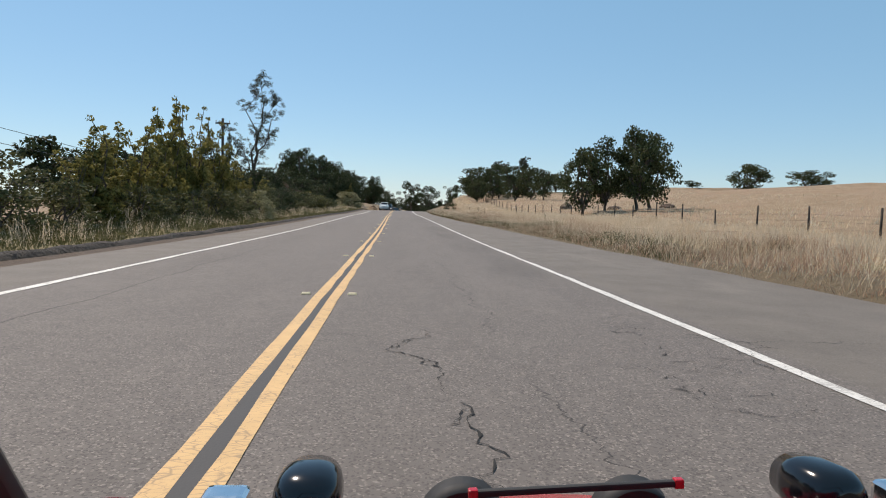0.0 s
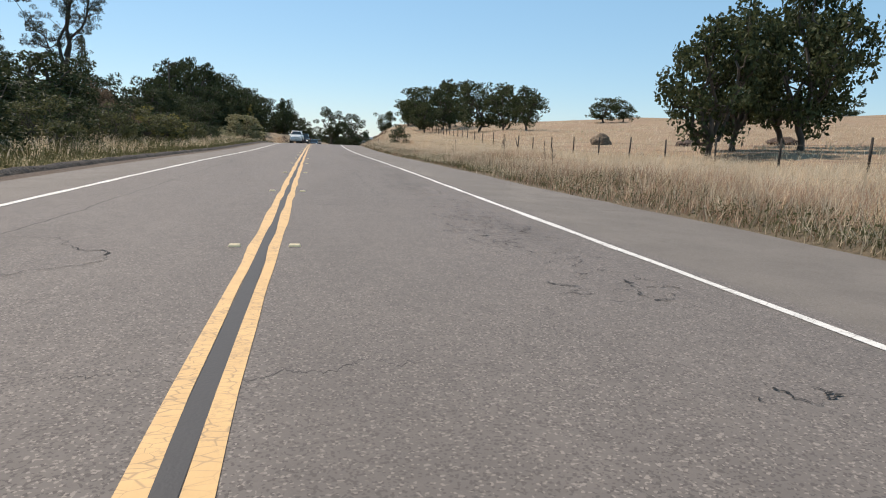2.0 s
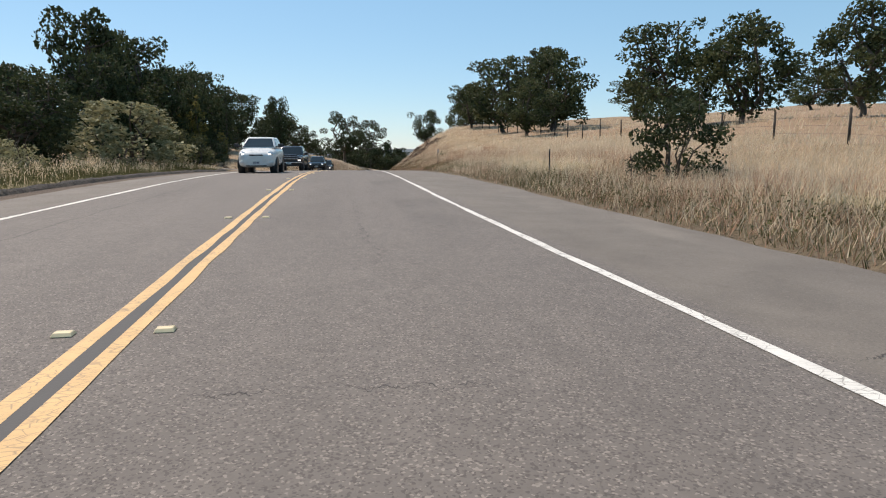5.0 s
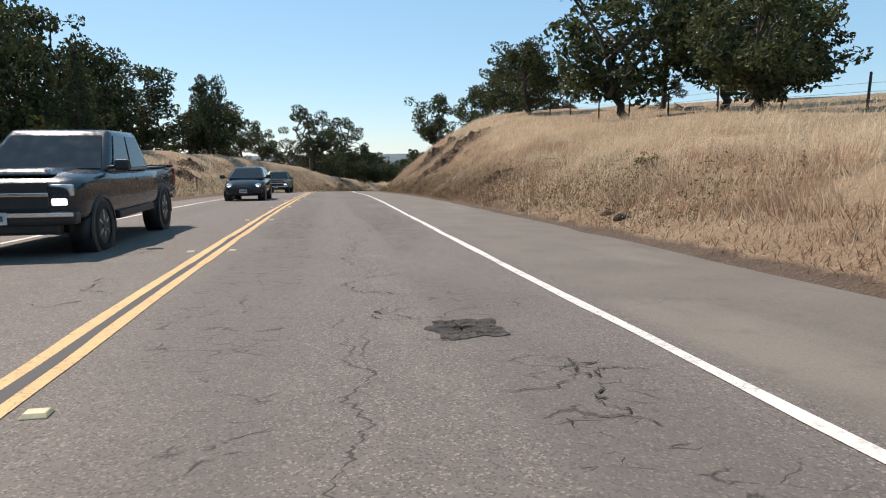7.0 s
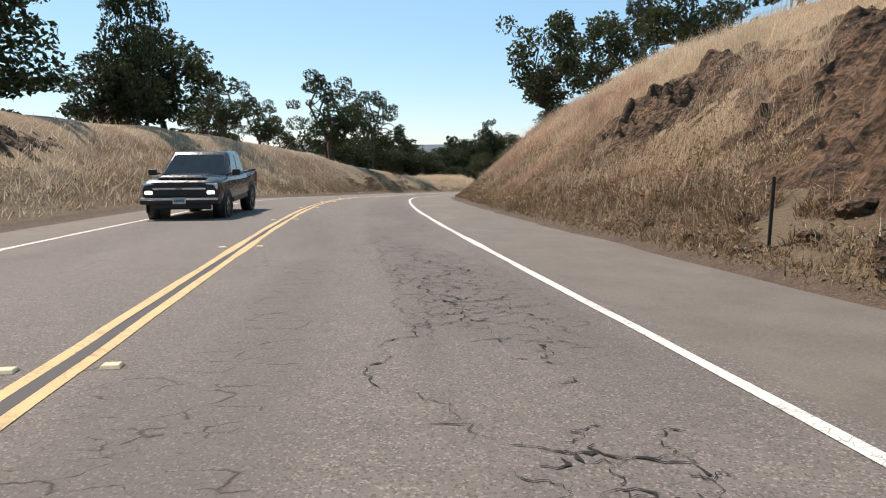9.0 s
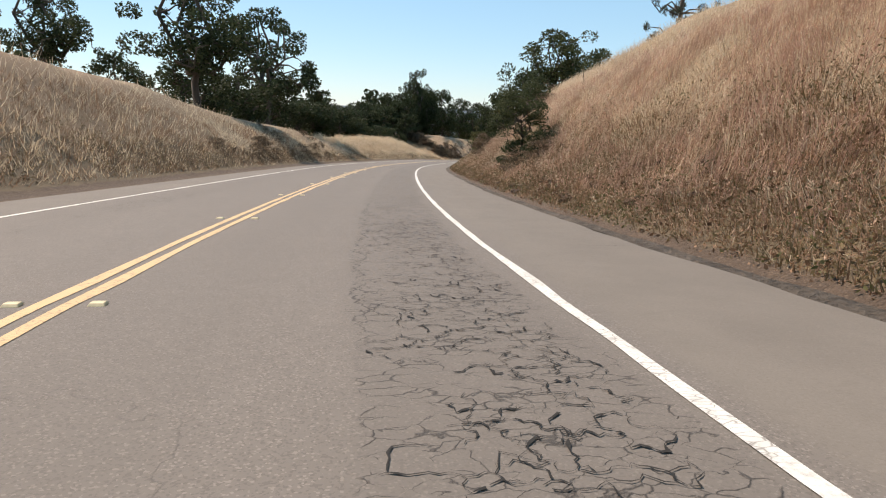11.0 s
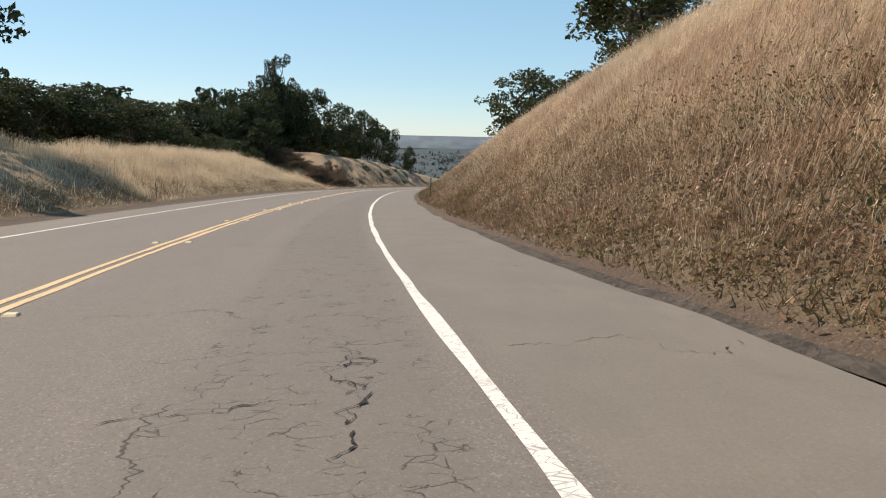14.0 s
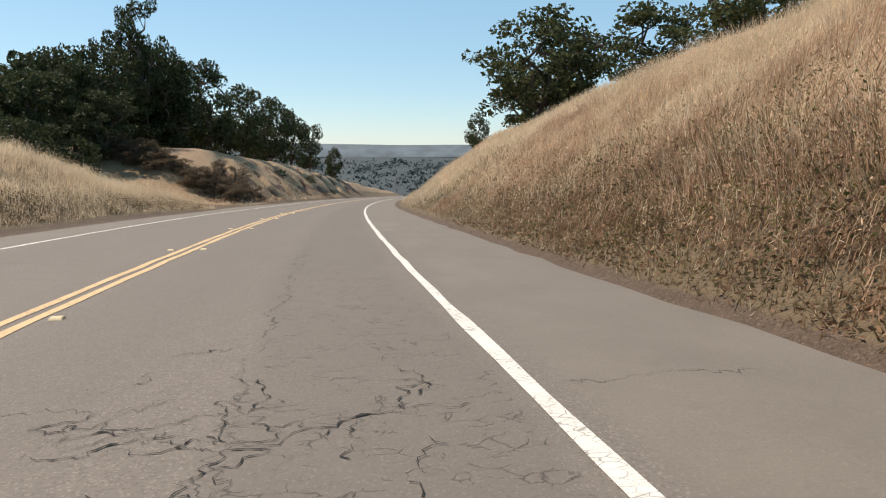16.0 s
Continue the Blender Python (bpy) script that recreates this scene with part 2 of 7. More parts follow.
def land_material():
    m = Nodes("dry_grassland", 0.95)
    p = m.coord()
    uv = m.coord("UV")
    straw = m.mix(m.ramp(m.noise(p, 0.35, 3), 0.35, 0.65), (0.36, 0.265, 0.16), (0.57, 0.455, 0.31))
    stems = m.noise(m.stretched(uv, 1.0, 0.16, 1), 26, 4, 0.7)
    straw = m.mix(m.ramp(stems, 0.42, 0.62, 0.75, 0), straw, (0.13, 0.083, 0.045))
    straw = m.mix(m.ramp(m.noise(p, 1.1, 4, 0.65), 0.45, 0.7, 0, 0.7), straw, (0.20, 0.125, 0.07))
    straw = m.mix(m.ramp(m.noise(p, 6, 4, 0.7), 0.35, 0.75), straw, (0.20, 0.125, 0.062))
    straw = m.mix(m.ramp(m.noise(p, 0.09, 5, 0.65), 0.47, 0.62, 0, 0.8), straw, (0.28, 0.185, 0.115))
    stones = m.voronoi(p, 55, out="Color")
    pebble = m.n("SeparateColor")
    m.put(pebble.inputs[0], stones)
    dirt = m.mix(m.noise(p, 3, 4), (0.050, 0.033, 0.022), (0.120, 0.080, 0.052))
    dirt = m.mix(m.ramp(pebble.outputs[0], 0.86, 0.9, 0, 0.5), dirt, (0.19, 0.135, 0.095))
    rock = m.mix(m.noise(p, 2.2, 5, 0.7), (0.036, 0.021, 0.014), (0.130, 0.074, 0.047))
    green = m.mix(m.noise(p, 2.5, 4), (0.13, 0.115, 0.045), (0.30, 0.24, 0.105))
    edge = m.noise(p, 1.7, 4)
    wear = lambda name: m.ramp(m.math("ADD", m.attribute(name), m.math("MULTIPLY", m.math("SUBTRACT", edge, 0.5), 0.7)), 0.4, 0.6)
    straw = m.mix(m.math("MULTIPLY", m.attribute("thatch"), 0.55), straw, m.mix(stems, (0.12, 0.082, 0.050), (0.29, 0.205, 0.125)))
    base = m.mix(m.math("MULTIPLY", wear("green"), 0.7), straw, green)
    weedy = m.mix(m.noise(p, 3.5, 5, 0.7), (0.050, 0.037, 0.021), (0.170, 0.122, 0.070))
    base = m.mix(m.math("MULTIPLY", wear("weedy"), 0.9), base, weedy)
    base = m.mix(wear("dirt"), base, dirt)
    base = m.mix(wear("rock"), base, rock)
    # far valley ground: distance haze is put into this blue-grey colour
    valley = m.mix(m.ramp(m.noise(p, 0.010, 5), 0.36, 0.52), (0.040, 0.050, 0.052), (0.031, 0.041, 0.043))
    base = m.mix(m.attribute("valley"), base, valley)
    m.color(base)
    m.bump(m.math("ADD", m.noise(p, 5, 5, 0.7), m.math("MULTIPLY", m.noise(p, 30, 3), 0.3)), 0.9, 0.12)
    return m.m


def leaf_material(name, dark, light, through_light=0.3, deep=None):
    m = Nodes(name, 0.6)
    r = m.island()
    col = m.mix(r, dark, light)
    col = m.mix(m.ramp(m.noise(m.coord(), 0.5, 2), 0.4, 0.65, 0, 0.5), col, tuple(c * 0.7 for c in dark))
    if deep:  # broad drifts, and patches a metre or so across
        col = m.mix(m.ramp(m.noise(m.coord(), 0.16, 3, 0.6), 0.50, 0.64, 0, 0.42), col, m.mix(0.45, dark, deep))
        col = m.mix(m.ramp(m.noise(m.coord(), 1.2, 4, 0.65), 0.46, 0.66, 0, 0.75), col, deep)
    m.color(col)
    m.b.inputs["Specular IOR Level"].default_value = 0.12
    glow = m.n("BsdfTranslucent")
    m.put(glow.inputs["Color"], m.mix(0.5, col, light))
    blend = m.n("MixShader")
    blend.inputs[0].default_value = through_light
    m.t.links.new(m.b.outputs[0], blend.inputs[1])
    m.t.links.new(glow.outputs[0], blend.inputs[2])
    m.t.links.new(blend.outputs[0], m.t.nodes["Material Output"].inputs["Surface"])
    return m.m


def bark_material(name, dark, light):
    m = Nodes(name, 0.95)
    p = m.coord()
    m.color(m.mix(m.ramp(m.noise(m.stretched(p, 1, 1, 0.25), 9, 5, 0.7), 0.35, 0.7), dark, light))
    m.bump(m.noise(m.stretched(p, 1, 1, 0.2), 14, 5, 0.7), 0.9, 0.05)
    return m.m


def rock_material(name, dark, light):
    m = Nodes(name, 0.95)
    p = m.coord()
    m.color(m.mix(m.ramp(m.noise(p, 2.5, 6, 0.65), 0.35, 0.7), dark, light))
    m.bump(m.math("ADD", m.noise(p, 5, 7, 0.75), m.math("MULTIPLY", m.voronoi(p, 9), 0.6)), 1.0, 0.14)
    return m.m


ASPHALT = asphalt_material()
YELLOW = paint_material("yellow_paint", (0.60, 0.375, 0.155), 1.1, (0.55, 0.395, 0.225))
WHITE = paint_material("white_paint", (0.66, 0.635, 0.58), 1.35)
BLACK_STRIPE = paint_material("black_paint", (0.020, 0.021, 0.023), 0.1)
LAND = land_material()
BERM = rock_material("crumbling_berm_asphalt", (0.060, 0.047, 0.036), (0.135, 0.108, 0.083))
KERB = rock_material("weathered_dike_asphalt", (0.028, 0.022, 0.017), (0.085, 0.068, 0.053))
OAK_LEAF = leaf_material("oak_leaves", (0.020, 0.028, 0.012), (0.108, 0.124, 0.054), 0.24)
LIVE_LEAF = leaf_material("live_oak_leaves", (0.016, 0.024, 0.011), (0.082, 0.100, 0.044), 0.2)
PINE_LEAF = leaf_material("pine_needles", (0.040, 0.046, 0.030), (0.105, 0.115, 0.075), 0.2)
SHRUB_LEAF = leaf_material("shrub_leaves", (0.066, 0.068, 0.020), (0.31, 0.270, 0.085), 0.35)
HEDGE_LEAF = leaf_material("hedge_leaves", (0.032, 0.037, 0.016), (0.165, 0.165, 0.072), 0.26)
LIGHT_LEAF = leaf_material("olive_shrub_leaves", (0.15, 0.15, 0.075), (0.40, 0.37, 0.21), 0.25)
WEED_LEAF = leaf_material("weeds", (0.098, 0.076, 0.038), (0.275, 0.205, 0.11), 0.3, (0.070, 0.050, 0.026))
GREEN_WEED = leaf_material("green_weeds", (0.055, 0.060, 0.022), (0.185, 0.175, 0.075), 0.25, (0.045, 0.042, 0.02))
BRUSH_LEAF = leaf_material("dead_brown_brush", (0.080, 0.058, 0.038), (0.27, 0.20, 0.135), 0.25, (0.058, 0.043, 0.029))
STRAW = leaf_material("dry_grass", (0.50, 0.385, 0.255), (0.93, 0.80, 0.60), 0.38, (0.46, 0.32, 0.20))
RUSSET = leaf_material("rust_brown_dry_weeds", (0.33, 0.205, 0.135), (0.68, 0.47, 0.335), 0.32, (0.24, 0.15, 0.095))
ROSE = leaf_material("rose_brown_dry_grass", (0.40, 0.235, 0.175), (0.74, 0.50, 0.39), 0.32, (0.27, 0.165, 0.12))
RUST = leaf_material("dark_rust_dry_weeds", (0.15, 0.085, 0.050), (0.44, 0.275, 0.175), 0.28, (0.11, 0.066, 0.038))
BARK = bark_material("oak_bark", (0.045, 0.036, 0.028), (0.14, 0.115, 0.09))
WOOD = bark_material("weathered_wood", (0.026, 0.021, 0.017), (0.085, 0.07, 0.056))
ROCK = rock_material("brown_rock", (0.034, 0.021, 0.015), (0.132, 0.083, 0.055))
STEEL = plain("dull_steel", (0.35, 0.34, 0.33), 0.45, 0.9)
BLACK_PLASTIC = plain("black_plastic", (0.02, 0.02, 0.02), 0.5)

# ---- the lie of the land ----
# the road's plan: curvature and grade every 20 m from 40 m behind the start
KNOTS = np.arange(-40, 561, 20.0)
CURVATURE = [0.0, 2e-05, 0.0004, 0.00028, -0.00034, 0.00012, 0.0, 0.00046, 0.00146, 0.00103, 0.00072, -0.0019, 0.00682, 0.00488, 0.00134, 0.00305, 0.00435, 0.00319, 0.00193, 0.00217, 0.00183, 0.00165, 0.00153, 0.00143, 0.00134, 0.00126, 0.0012, 0.00115, 0.00112, 0.00109, 0.00108]
GRADE = [-0.0004, -0.0005, -0.0007, -0.0074, -0.0, 0.0014, -0.0053, 0.0035, 0.0076, -0.0268, -0.0298, -0.0442, -0.0466, -0.0735, -0.0656, -0.0655, -0.0674, -0.0624, -0.0642, -0.074, -0.0713, -0.0704, -0.0706, -0.0708, -0.071, -0.0712, -0.0714, -0.0715, -0.0716, -0.0717, -0.0717]
RS = np.arange(-60, 601, 1.0)


def integrate(values):
    total = np.concatenate([[0], np.cumsum((values[1:] + values[:-1]) / 2)])
    return total - np.interp(0, RS, total)


RT = integrate(np.interp(RS, KNOTS, CURVATURE))
RX, RY = integrate(np.sin(RT)), integrate(np.cos(RT))
RZ = integrate(np.interp(RS, KNOTS, GRADE))

# height of the land above the road, by distance along the road (rows) and offset from its centre (columns)
RIGHT_O = [5.6, 6.4, 8, 11, 16, 20, 31, 60, 100, 150]
RIGHT = {
    -60: [-.06, 0, .1, .15, .2, .25, .7, 2.2, 5, 8],
    60: [-.06, 0, .1, .15, .25, .3, 1.1, 3.2, 6.5, 9],
    100: [-.06, 0, .12, .2, .3, .5, 1.9, 4.5, 7.5, 10],
    125: [-.06, 0, .2, .5, .8, 1.2, 2.6, 5, 8, 10],
    140: [-.06, 0, .3, .9, 1.7, 2.2, 3.4, 5.5, 8, 10],
    150: [-.06, 0, .45, 1.3, 2.3, 2.7, 3.8, 6.2, 7.6, 9],
    165: [-.06, 0, .7, 1.9, 3.2, 3.5, 4.6, 7.2, 8, 9],
    180: [-.06, 0, .9, 2.7, 4.6, 4.8, 5.8, 8.0, 8.6, 9],
    195: [-.06, 0, 1.1, 3.4, 6.4, 7, 7.8, 9.2, 10, 10],
    210: [-.06, 0, 1.2, 3.9, 7.4, 8.2, 9, 10.4, 12.5, 12],
    240: [-.06, 0, 1.2, 4.1, 7.8, 9, 10, 11, 13, 12],
    280: [-.06, 0, 1.2, 4.1, 7.8, 9, 10, 10, 9, 8],
    300: [-.06, 0, 1.2, 4, 7.6, 8.8, 10, 10, 9, 8],
    325: [-.06, 0, 1.1, 3.4, 6.4, 7.4, 8.5, 8.5, 8, 6],
    350: [-.06, 0, 1.1, 3.4, 6.4, 7.4, 8.5, 8.5, 8, 6],
    380: [-.06, 0, 1.1, 3.6, 7, 8, 9, 9, 8, 6],
    480: [-.06, 0, 1, 3, 5, 6, 6, 5, 3, 0],
}
LEFT_O = [-200, -120, -60, -25, -15, -12, -10, -8, -6.3, -5.7]
LEFT = {
    -60: [-2, 0, .5, .3, .15, .12, .1, .08, 0, -.06],
    150: [-2, 0, .5, .3, .15, .12, .1, .08, 0, -.06],
    165: [-3, 0, .5, .5, .5, .4, .2, .1, 0, -.06],
    175: [-3, 0, 1, 1.2, 1.3, 1.2, .8, .3, 0, -.06],
    185: [-3, 0, 2, 2.3, 2.4, 2.2, 1.4, .5, 0, -.06],
    200: [-3, 1, 3, 3.8, 3.8, 3.4, 2.2, .8, 0, -.06],
    225: [-3, 1, 4, 5, 4.9, 4.3, 2.8, 1, 0, -.06],
    250: [-3, 1, 4, 5.4, 5.2, 4.6, 2.9, 1, 0, -.06],
    265: [-3, 1, 4, 4.5, 4.3, 3.8, 2.4, .9, 0, -.06],
    285: [-3, 1, 3.5, 4, 3.8, 3.3, 2.2, .8, 0, -.06],
    300: [-3, 1, 3, 3, 2.7, 2.4, 1.6, .6, 0, -.06],
    325: [-3, 1, 3, 3.3, 3.1, 2.8, 1.9, .7, 0, -.06],
    337: [-3, 1, 3.2, 3.5, 3.4, 3.1, 2.2, .9, 0, -.06],
    346: [-3, 1, 2.6, 2.3, 1.9, 1.5, .9, .4, 0, -.06],
    352: [-3, 1, 2, .6, .2, .1, 0, 0, -.03, -.06],
    362: [-3, 1, 2, .8, .3, .1, 0, 0, -.03, -.06],
    369: [-3, 1, 4, 4.6, 4.2, 3.8, 2.3, .7, 0, -.06],
    378: [-3, 1, 5, 6.2, 5.9, 4.5, 2.9, 1.2, 0, -.06],
    420: [-3, 0, 4, 6, 5.9, 4.5, 2.9, 1.2, 0, -.06],
    450: [-3, 0, 3, 4.4, 4.5, 3.7, 2.5, 1.0, 0, -.06],
    500: [-6, -6, -3, 0, 1.4, 1.5, 1.2, .5, 0, -.06],
}


def table(rows, columns):
    keys = sorted(rows)
    s, o = np.arange(-60, 501, 2.0), np.arange(columns[0], columns[-1] + 0.01, 0.5)
    along = np.array([np.interp(s, keys, [rows[k][j] for k in keys]) for j in range(len(columns))])
    grid = np.array([np.interp(o, columns, along[:, i]) for i in range(len(s))])
    for _ in range(2):
        grid[1:-1] = (grid[:-2] + 2 * grid[1:-1] + grid[2:]) / 4
        grid[:, 1:-1] = (grid[:, :-2] + 2 * grid[:, 1:-1] + grid[:, 2:]) / 4
    return s, o, grid


TABLES = table(RIGHT, RIGHT_O), table(LEFT, LEFT_O)


def bilinear(s0, o0, grid, s, o, ds, do):
    i = np.clip((s - s0) / ds, 0, grid.shape[0] - 1.001)
    j = np.clip((o - o0) / do, 0, grid.shape[1] - 1.001)
    a, b = i.astype(int), j.astype(int)
    u, v = i - a, j - b
    return (grid[a, b] * (1 - u) * (1 - v) + grid[a + 1, b] * u * (1 - v) + grid[a, b + 1] * (1 - u) * v + grid[a + 1, b + 1] * u * v)


LATTICE = np.random.RandomState(7).rand(256, 256)


def bumps(x, y):
    """Smooth value noise from -1 to 1 with a cell of one unit."""
    a, b = np.floor(x).astype(int), np.floor(y).astype(int)
    u, v = x - a, y - b
    u, v = u * u * (3 - 2 * u), v * v * (3 - 2 * v)
    g = lambda p, q: LATTICE[p % 256, q % 256]
    return 2 * (g(a, b) * (1 - u) * (1 - v) + g(a + 1, b) * u * (1 - v) + g(a, b + 1) * (1 - u) * v + g(a + 1, b + 1) * u * v) - 1


def rock_and_groove_shade(s, o):
    """How rocky the cut is, 0 to 1, with the painted shade of the grooves."""
    blob = lambda s0, o0, ds, do: np.exp(-((s - s0) / ds) ** 2 - ((o - o0) / do) ** 2)
    m = 1.0 * blob(186.8 + 1.1 * (o - 10), 10.2, 2.3, 2.8) + 0.95 * blob(195.6, 10.4, 2.0, 1.7) + 0.42 * blob(192, -9, 2.6, 1.0) + 0.5 * blob(200, -10.3, 3, 0.8) + 1.0 * blob(368.5, -9.2, 3.5, 2.2) + 1.0 * blob(165.6, 7.9, 1.2, 0.8) + 0.12 * blob(230, 7.6, 3.5, 0.7)
    face = np.clip((s - 366) / 4, 0, 1) * np.clip((455 - s) / 10, 0, 1) * np.clip((-6.8 - o) / 1.0, 0, 1) * np.clip((o + 14.5) / 1.5, 0, 1)
    # the gully term paints the grooves' shade in the dark rock colour
    m = m + 0.9 * gully(s, o) + 0.75 * face * np.clip(bumps(s / 3.1, o / 1.2) + 0.35, 0, 1)
    return np.clip(m * (1 + 0.8 * bumps(s / 1.3, o / 0.9)), 0, 1)


def gully(s, o):
    """Slanting washed-out grooves in the tan cut beyond the side track."""
    inside = np.clip((s - 368) / 4, 0, 1) * np.clip((455 - s) / 10, 0, 1) * np.clip((-6.9 - o) / 1.2, 0, 1) * np.clip((o + 14.5) / 1.5, 0, 1)
    k = (s + 1.6 * (o + 10)) / 8.5 + 0.45 * bumps(s / 9, o * 0 + 5) + 0.12 * bumps(s / 2, o / 2)
    return inside * np.clip(1 - np.abs(k - np.floor(k) - 0.5) / 0.17, 0, 1)


def right_edge(s):
    """Offset of the pavement's outer edge."""
    return np.interp(s, [-60, 20, 42, 60, 150, 190, 500], [7.4, 7.3, 6.9, 6.05, 6.3, 5.85, 5.6])


def land(s, o):
    """Height of the ground above the road's centre line."""
    s, o = np.asarray(s, float), np.asarray(o, float)
    right = bilinear(-60, RIGHT_O[0], TABLES[0][2], s, o, 2, 0.5)
    left = bilinear(-60, LEFT_O[0], TABLES[1][2], s, o, 2, 0.5)
    z = np.where(o > 0, right, left)
    away = np.clip((np.abs(o) - 6.6) / 3, 0, 1)
    z = z + away * (0.22 * bumps(s / 5, o / 4 + 9) + 0.1 * bumps(s / 1.9 + 5, o / 1.7) + 0.75 * np.clip((np.abs(o) - 22) / 30, 0, 1) * bumps(s / 17, o / 14))
    r = rock_and_groove_shade(s, o)
    z = z + r * (0.3 * bumps(s / 1.1, o / 0.8) - 0.15) * (o > 0) - 1.0 * gully(s, o)
    z = np.where(o > 0, np.minimum(z, np.maximum(z - 0.2, -0.11 + np.clip(o - right_edge(s) - 0.02, 0, 3) * 0.45)), z)
    return z


def place(s, o, up=0.0, on_land=True):
    """World points at s metres along the road, o metres to the right of its centre."""
    s, o = np.broadcast_arrays(np.asarray(s, float), np.asarray(o, float))
    t = np.interp(s, RS, RT)
    z = np.interp(s, RS, RZ) + up + (land(s, o) if on_land else 0)
    return np.stack([np.interp(s, RS, RX) + o * np.cos(t), np.interp(s, RS, RY) - o * np.sin(t), z], -1)


def heading(s):
    return float(np.interp(s, RS, RT))


# ---- building blocks ----


def mesh_of(name, verts, faces, material=None, smooth=False, uv=None, marks=None):
    """A mesh from arrays; faces all have the same number of corners."""
    verts, faces = np.asarray(verts, np.float32), np.asarray(faces, np.int32)
    me = bpy.data.meshes.new(name)
    n, k = faces.shape
    me.vertices.add(len(verts))
    me.vertices.foreach_set("co", verts.ravel())
    me.loops.add(n * k)
    me.loops.foreach_set("vertex_index", faces.ravel())
    me.polygons.add(n)
    me.polygons.foreach_set("loop_start", np.arange(0, n * k, k, dtype=np.int32))
    me.polygons.foreach_set("use_smooth", np.full(n, smooth))
    if uv is not None:
        me.uv_layers.new(name="UVMap").data.foreach_set("uv", np.asarray(uv, np.float32)[faces.ravel()].ravel())
    for key, values in (marks or {}).items():
        me.attributes.new(key, "FLOAT", "POINT").data.foreach_set("value", np.asarray(values, np.float32))
    me.update(calc_edges=True)
    if material:
        me.materials.append(material)
    return me


def sheet_faces(rows, columns):
    i, j = np.meshgrid(np.arange(rows - 1), np.arange(columns - 1), indexing="ij")
    k = (i * columns + j).ravel()
    return np.stack([k, k + 1, k + columns + 1, k + columns], -1)


def part(name, data, material, parent, label=""):
    """Links a bmesh or a mesh as one object under a thing or under a part."""
    if isinstance(data, bmesh.types.BMesh):
        me = bpy.data.meshes.new(name)
        data.to_mesh(me)
        data.free()
        data = me
    if material and not data.materials:
        data.materials.append(material)
    ob = new(name, data)
    ob.parent = parent
    return tagged(ob, label)


def box(size, centre=(0, 0, 0), bevel=0.0, segments=2, taper=None):
    """A bevelled box; taper: (x, y) scale of its top."""
    bm = bmesh.new()
    bmesh.ops.create_cube(bm, size=1)
    for v in bm.verts:
        top = v.co.z > 0
        v.co = Vector((v.co.x * size[0], v.co.y * size[1], v.co.z * size[2]))
        if taper and top:
            v.co.x *= taper[0]
            v.co.y *= taper[1]
        v.co += Vector(centre)
    if bevel:
        bmesh.ops.bevel(bm, geom=bm.edges[:], offset=bevel, segments=segments, affect="EDGES", profile=0.6)
    return bm


def merge(*bms):
    out = bmesh.new()
    for b in bms:
        me = bpy.data.meshes.new("joined")
        b.to_mesh(me)
        b.free()
        out.from_mesh(me)
        bpy.data.meshes.remove(me)
    return out


def rod(a, b, r0, r1=None, sides=8):
    a, b = Vector(a), Vector(b)
    bm = bmesh.new()
    bmesh.ops.create_cone(bm, cap_ends=True, segments=sides, radius1=r0, radius2=r0 if r1 is None else r1, depth=(b - a).length)
    turn = (b - a).to_track_quat("Z", "Y").to_matrix().to_4x4()
    bm.transform(Matrix.Translation((a + b) / 2) @ turn)
    for f in bm.faces:
        f.smooth = len(f.verts) == 4
    return bm


def at(s, o, up=0.0, turn=0.0, size=(1, 1, 1), on_land=True):
    """The pose of a thing that stands at (s, o), facing along the road."""
    p = place(s, o, up, on_land)
    return Matrix.LocRotScale(Vector(p), Euler((0, 0, -heading(s) + turn)), Vector(size))


# ---- ground and road ----
S_LINES = np.concatenate([np.arange(-60, 150, 2.0), np.arange(150, 440, 0.8), np.arange(440, 501, 2.0)])
O_LINES = np.concatenate([np.array([-200, -160, -120, -95, -75, -60, -48, -38, -30, -25, -21, -18, -16.5, -15]), np.arange(-14, -6.2, 0.5), np.array([-6.1, -5.6, 0, 5.4, 5.9]), np.arange(6.2, 14.1, 0.4), np.array([14.5, 15.2, 16]), np.array([17, 18.5, 20, 22, 25, 28, 31, 36, 42, 50, 60, 75, 95, 120, 150])])
ss, oo = np.meshgrid(S_LINES, O_LINES, indexing="ij")
points = place(ss.ravel(), oo.ravel())
s_, o_ = ss.ravel(), oo.ravel()
field = s_ < 135
verge = np.abs(o_) - np.where(o_ > 0, right_edge(s_), 6.15)
dirt = np.clip(1 - (verge - np.where(field, -0.15, np.where(o_ > 0, np.where((s_ > 200) & (s_ < 300), 0.2, 0.12), -0.1))) / np.where(field, 0.3, 0.45), 0, 1)
lane_way = (s_ > 351) & (s_ < 362) & (o_ < -6) & (o_ > -13)
dirt = np.maximum(dirt, lane_way * 0.9)
dirt = np.maximum(dirt, ((s_ > 152) & (s_ < 164) & (o_ < -6) & (o_ > -10)) * 0.6)
green = np.where(field & (o_ > 6.4) & (o_ < 10.5), 0.75, 0) + np.where(field & (o_ < -6.2) & (o_ > -15), 0.8, 0) + np.where((s_ > 200) & (o_ > 6.5) & (o_ < 9), 0.45, 0)
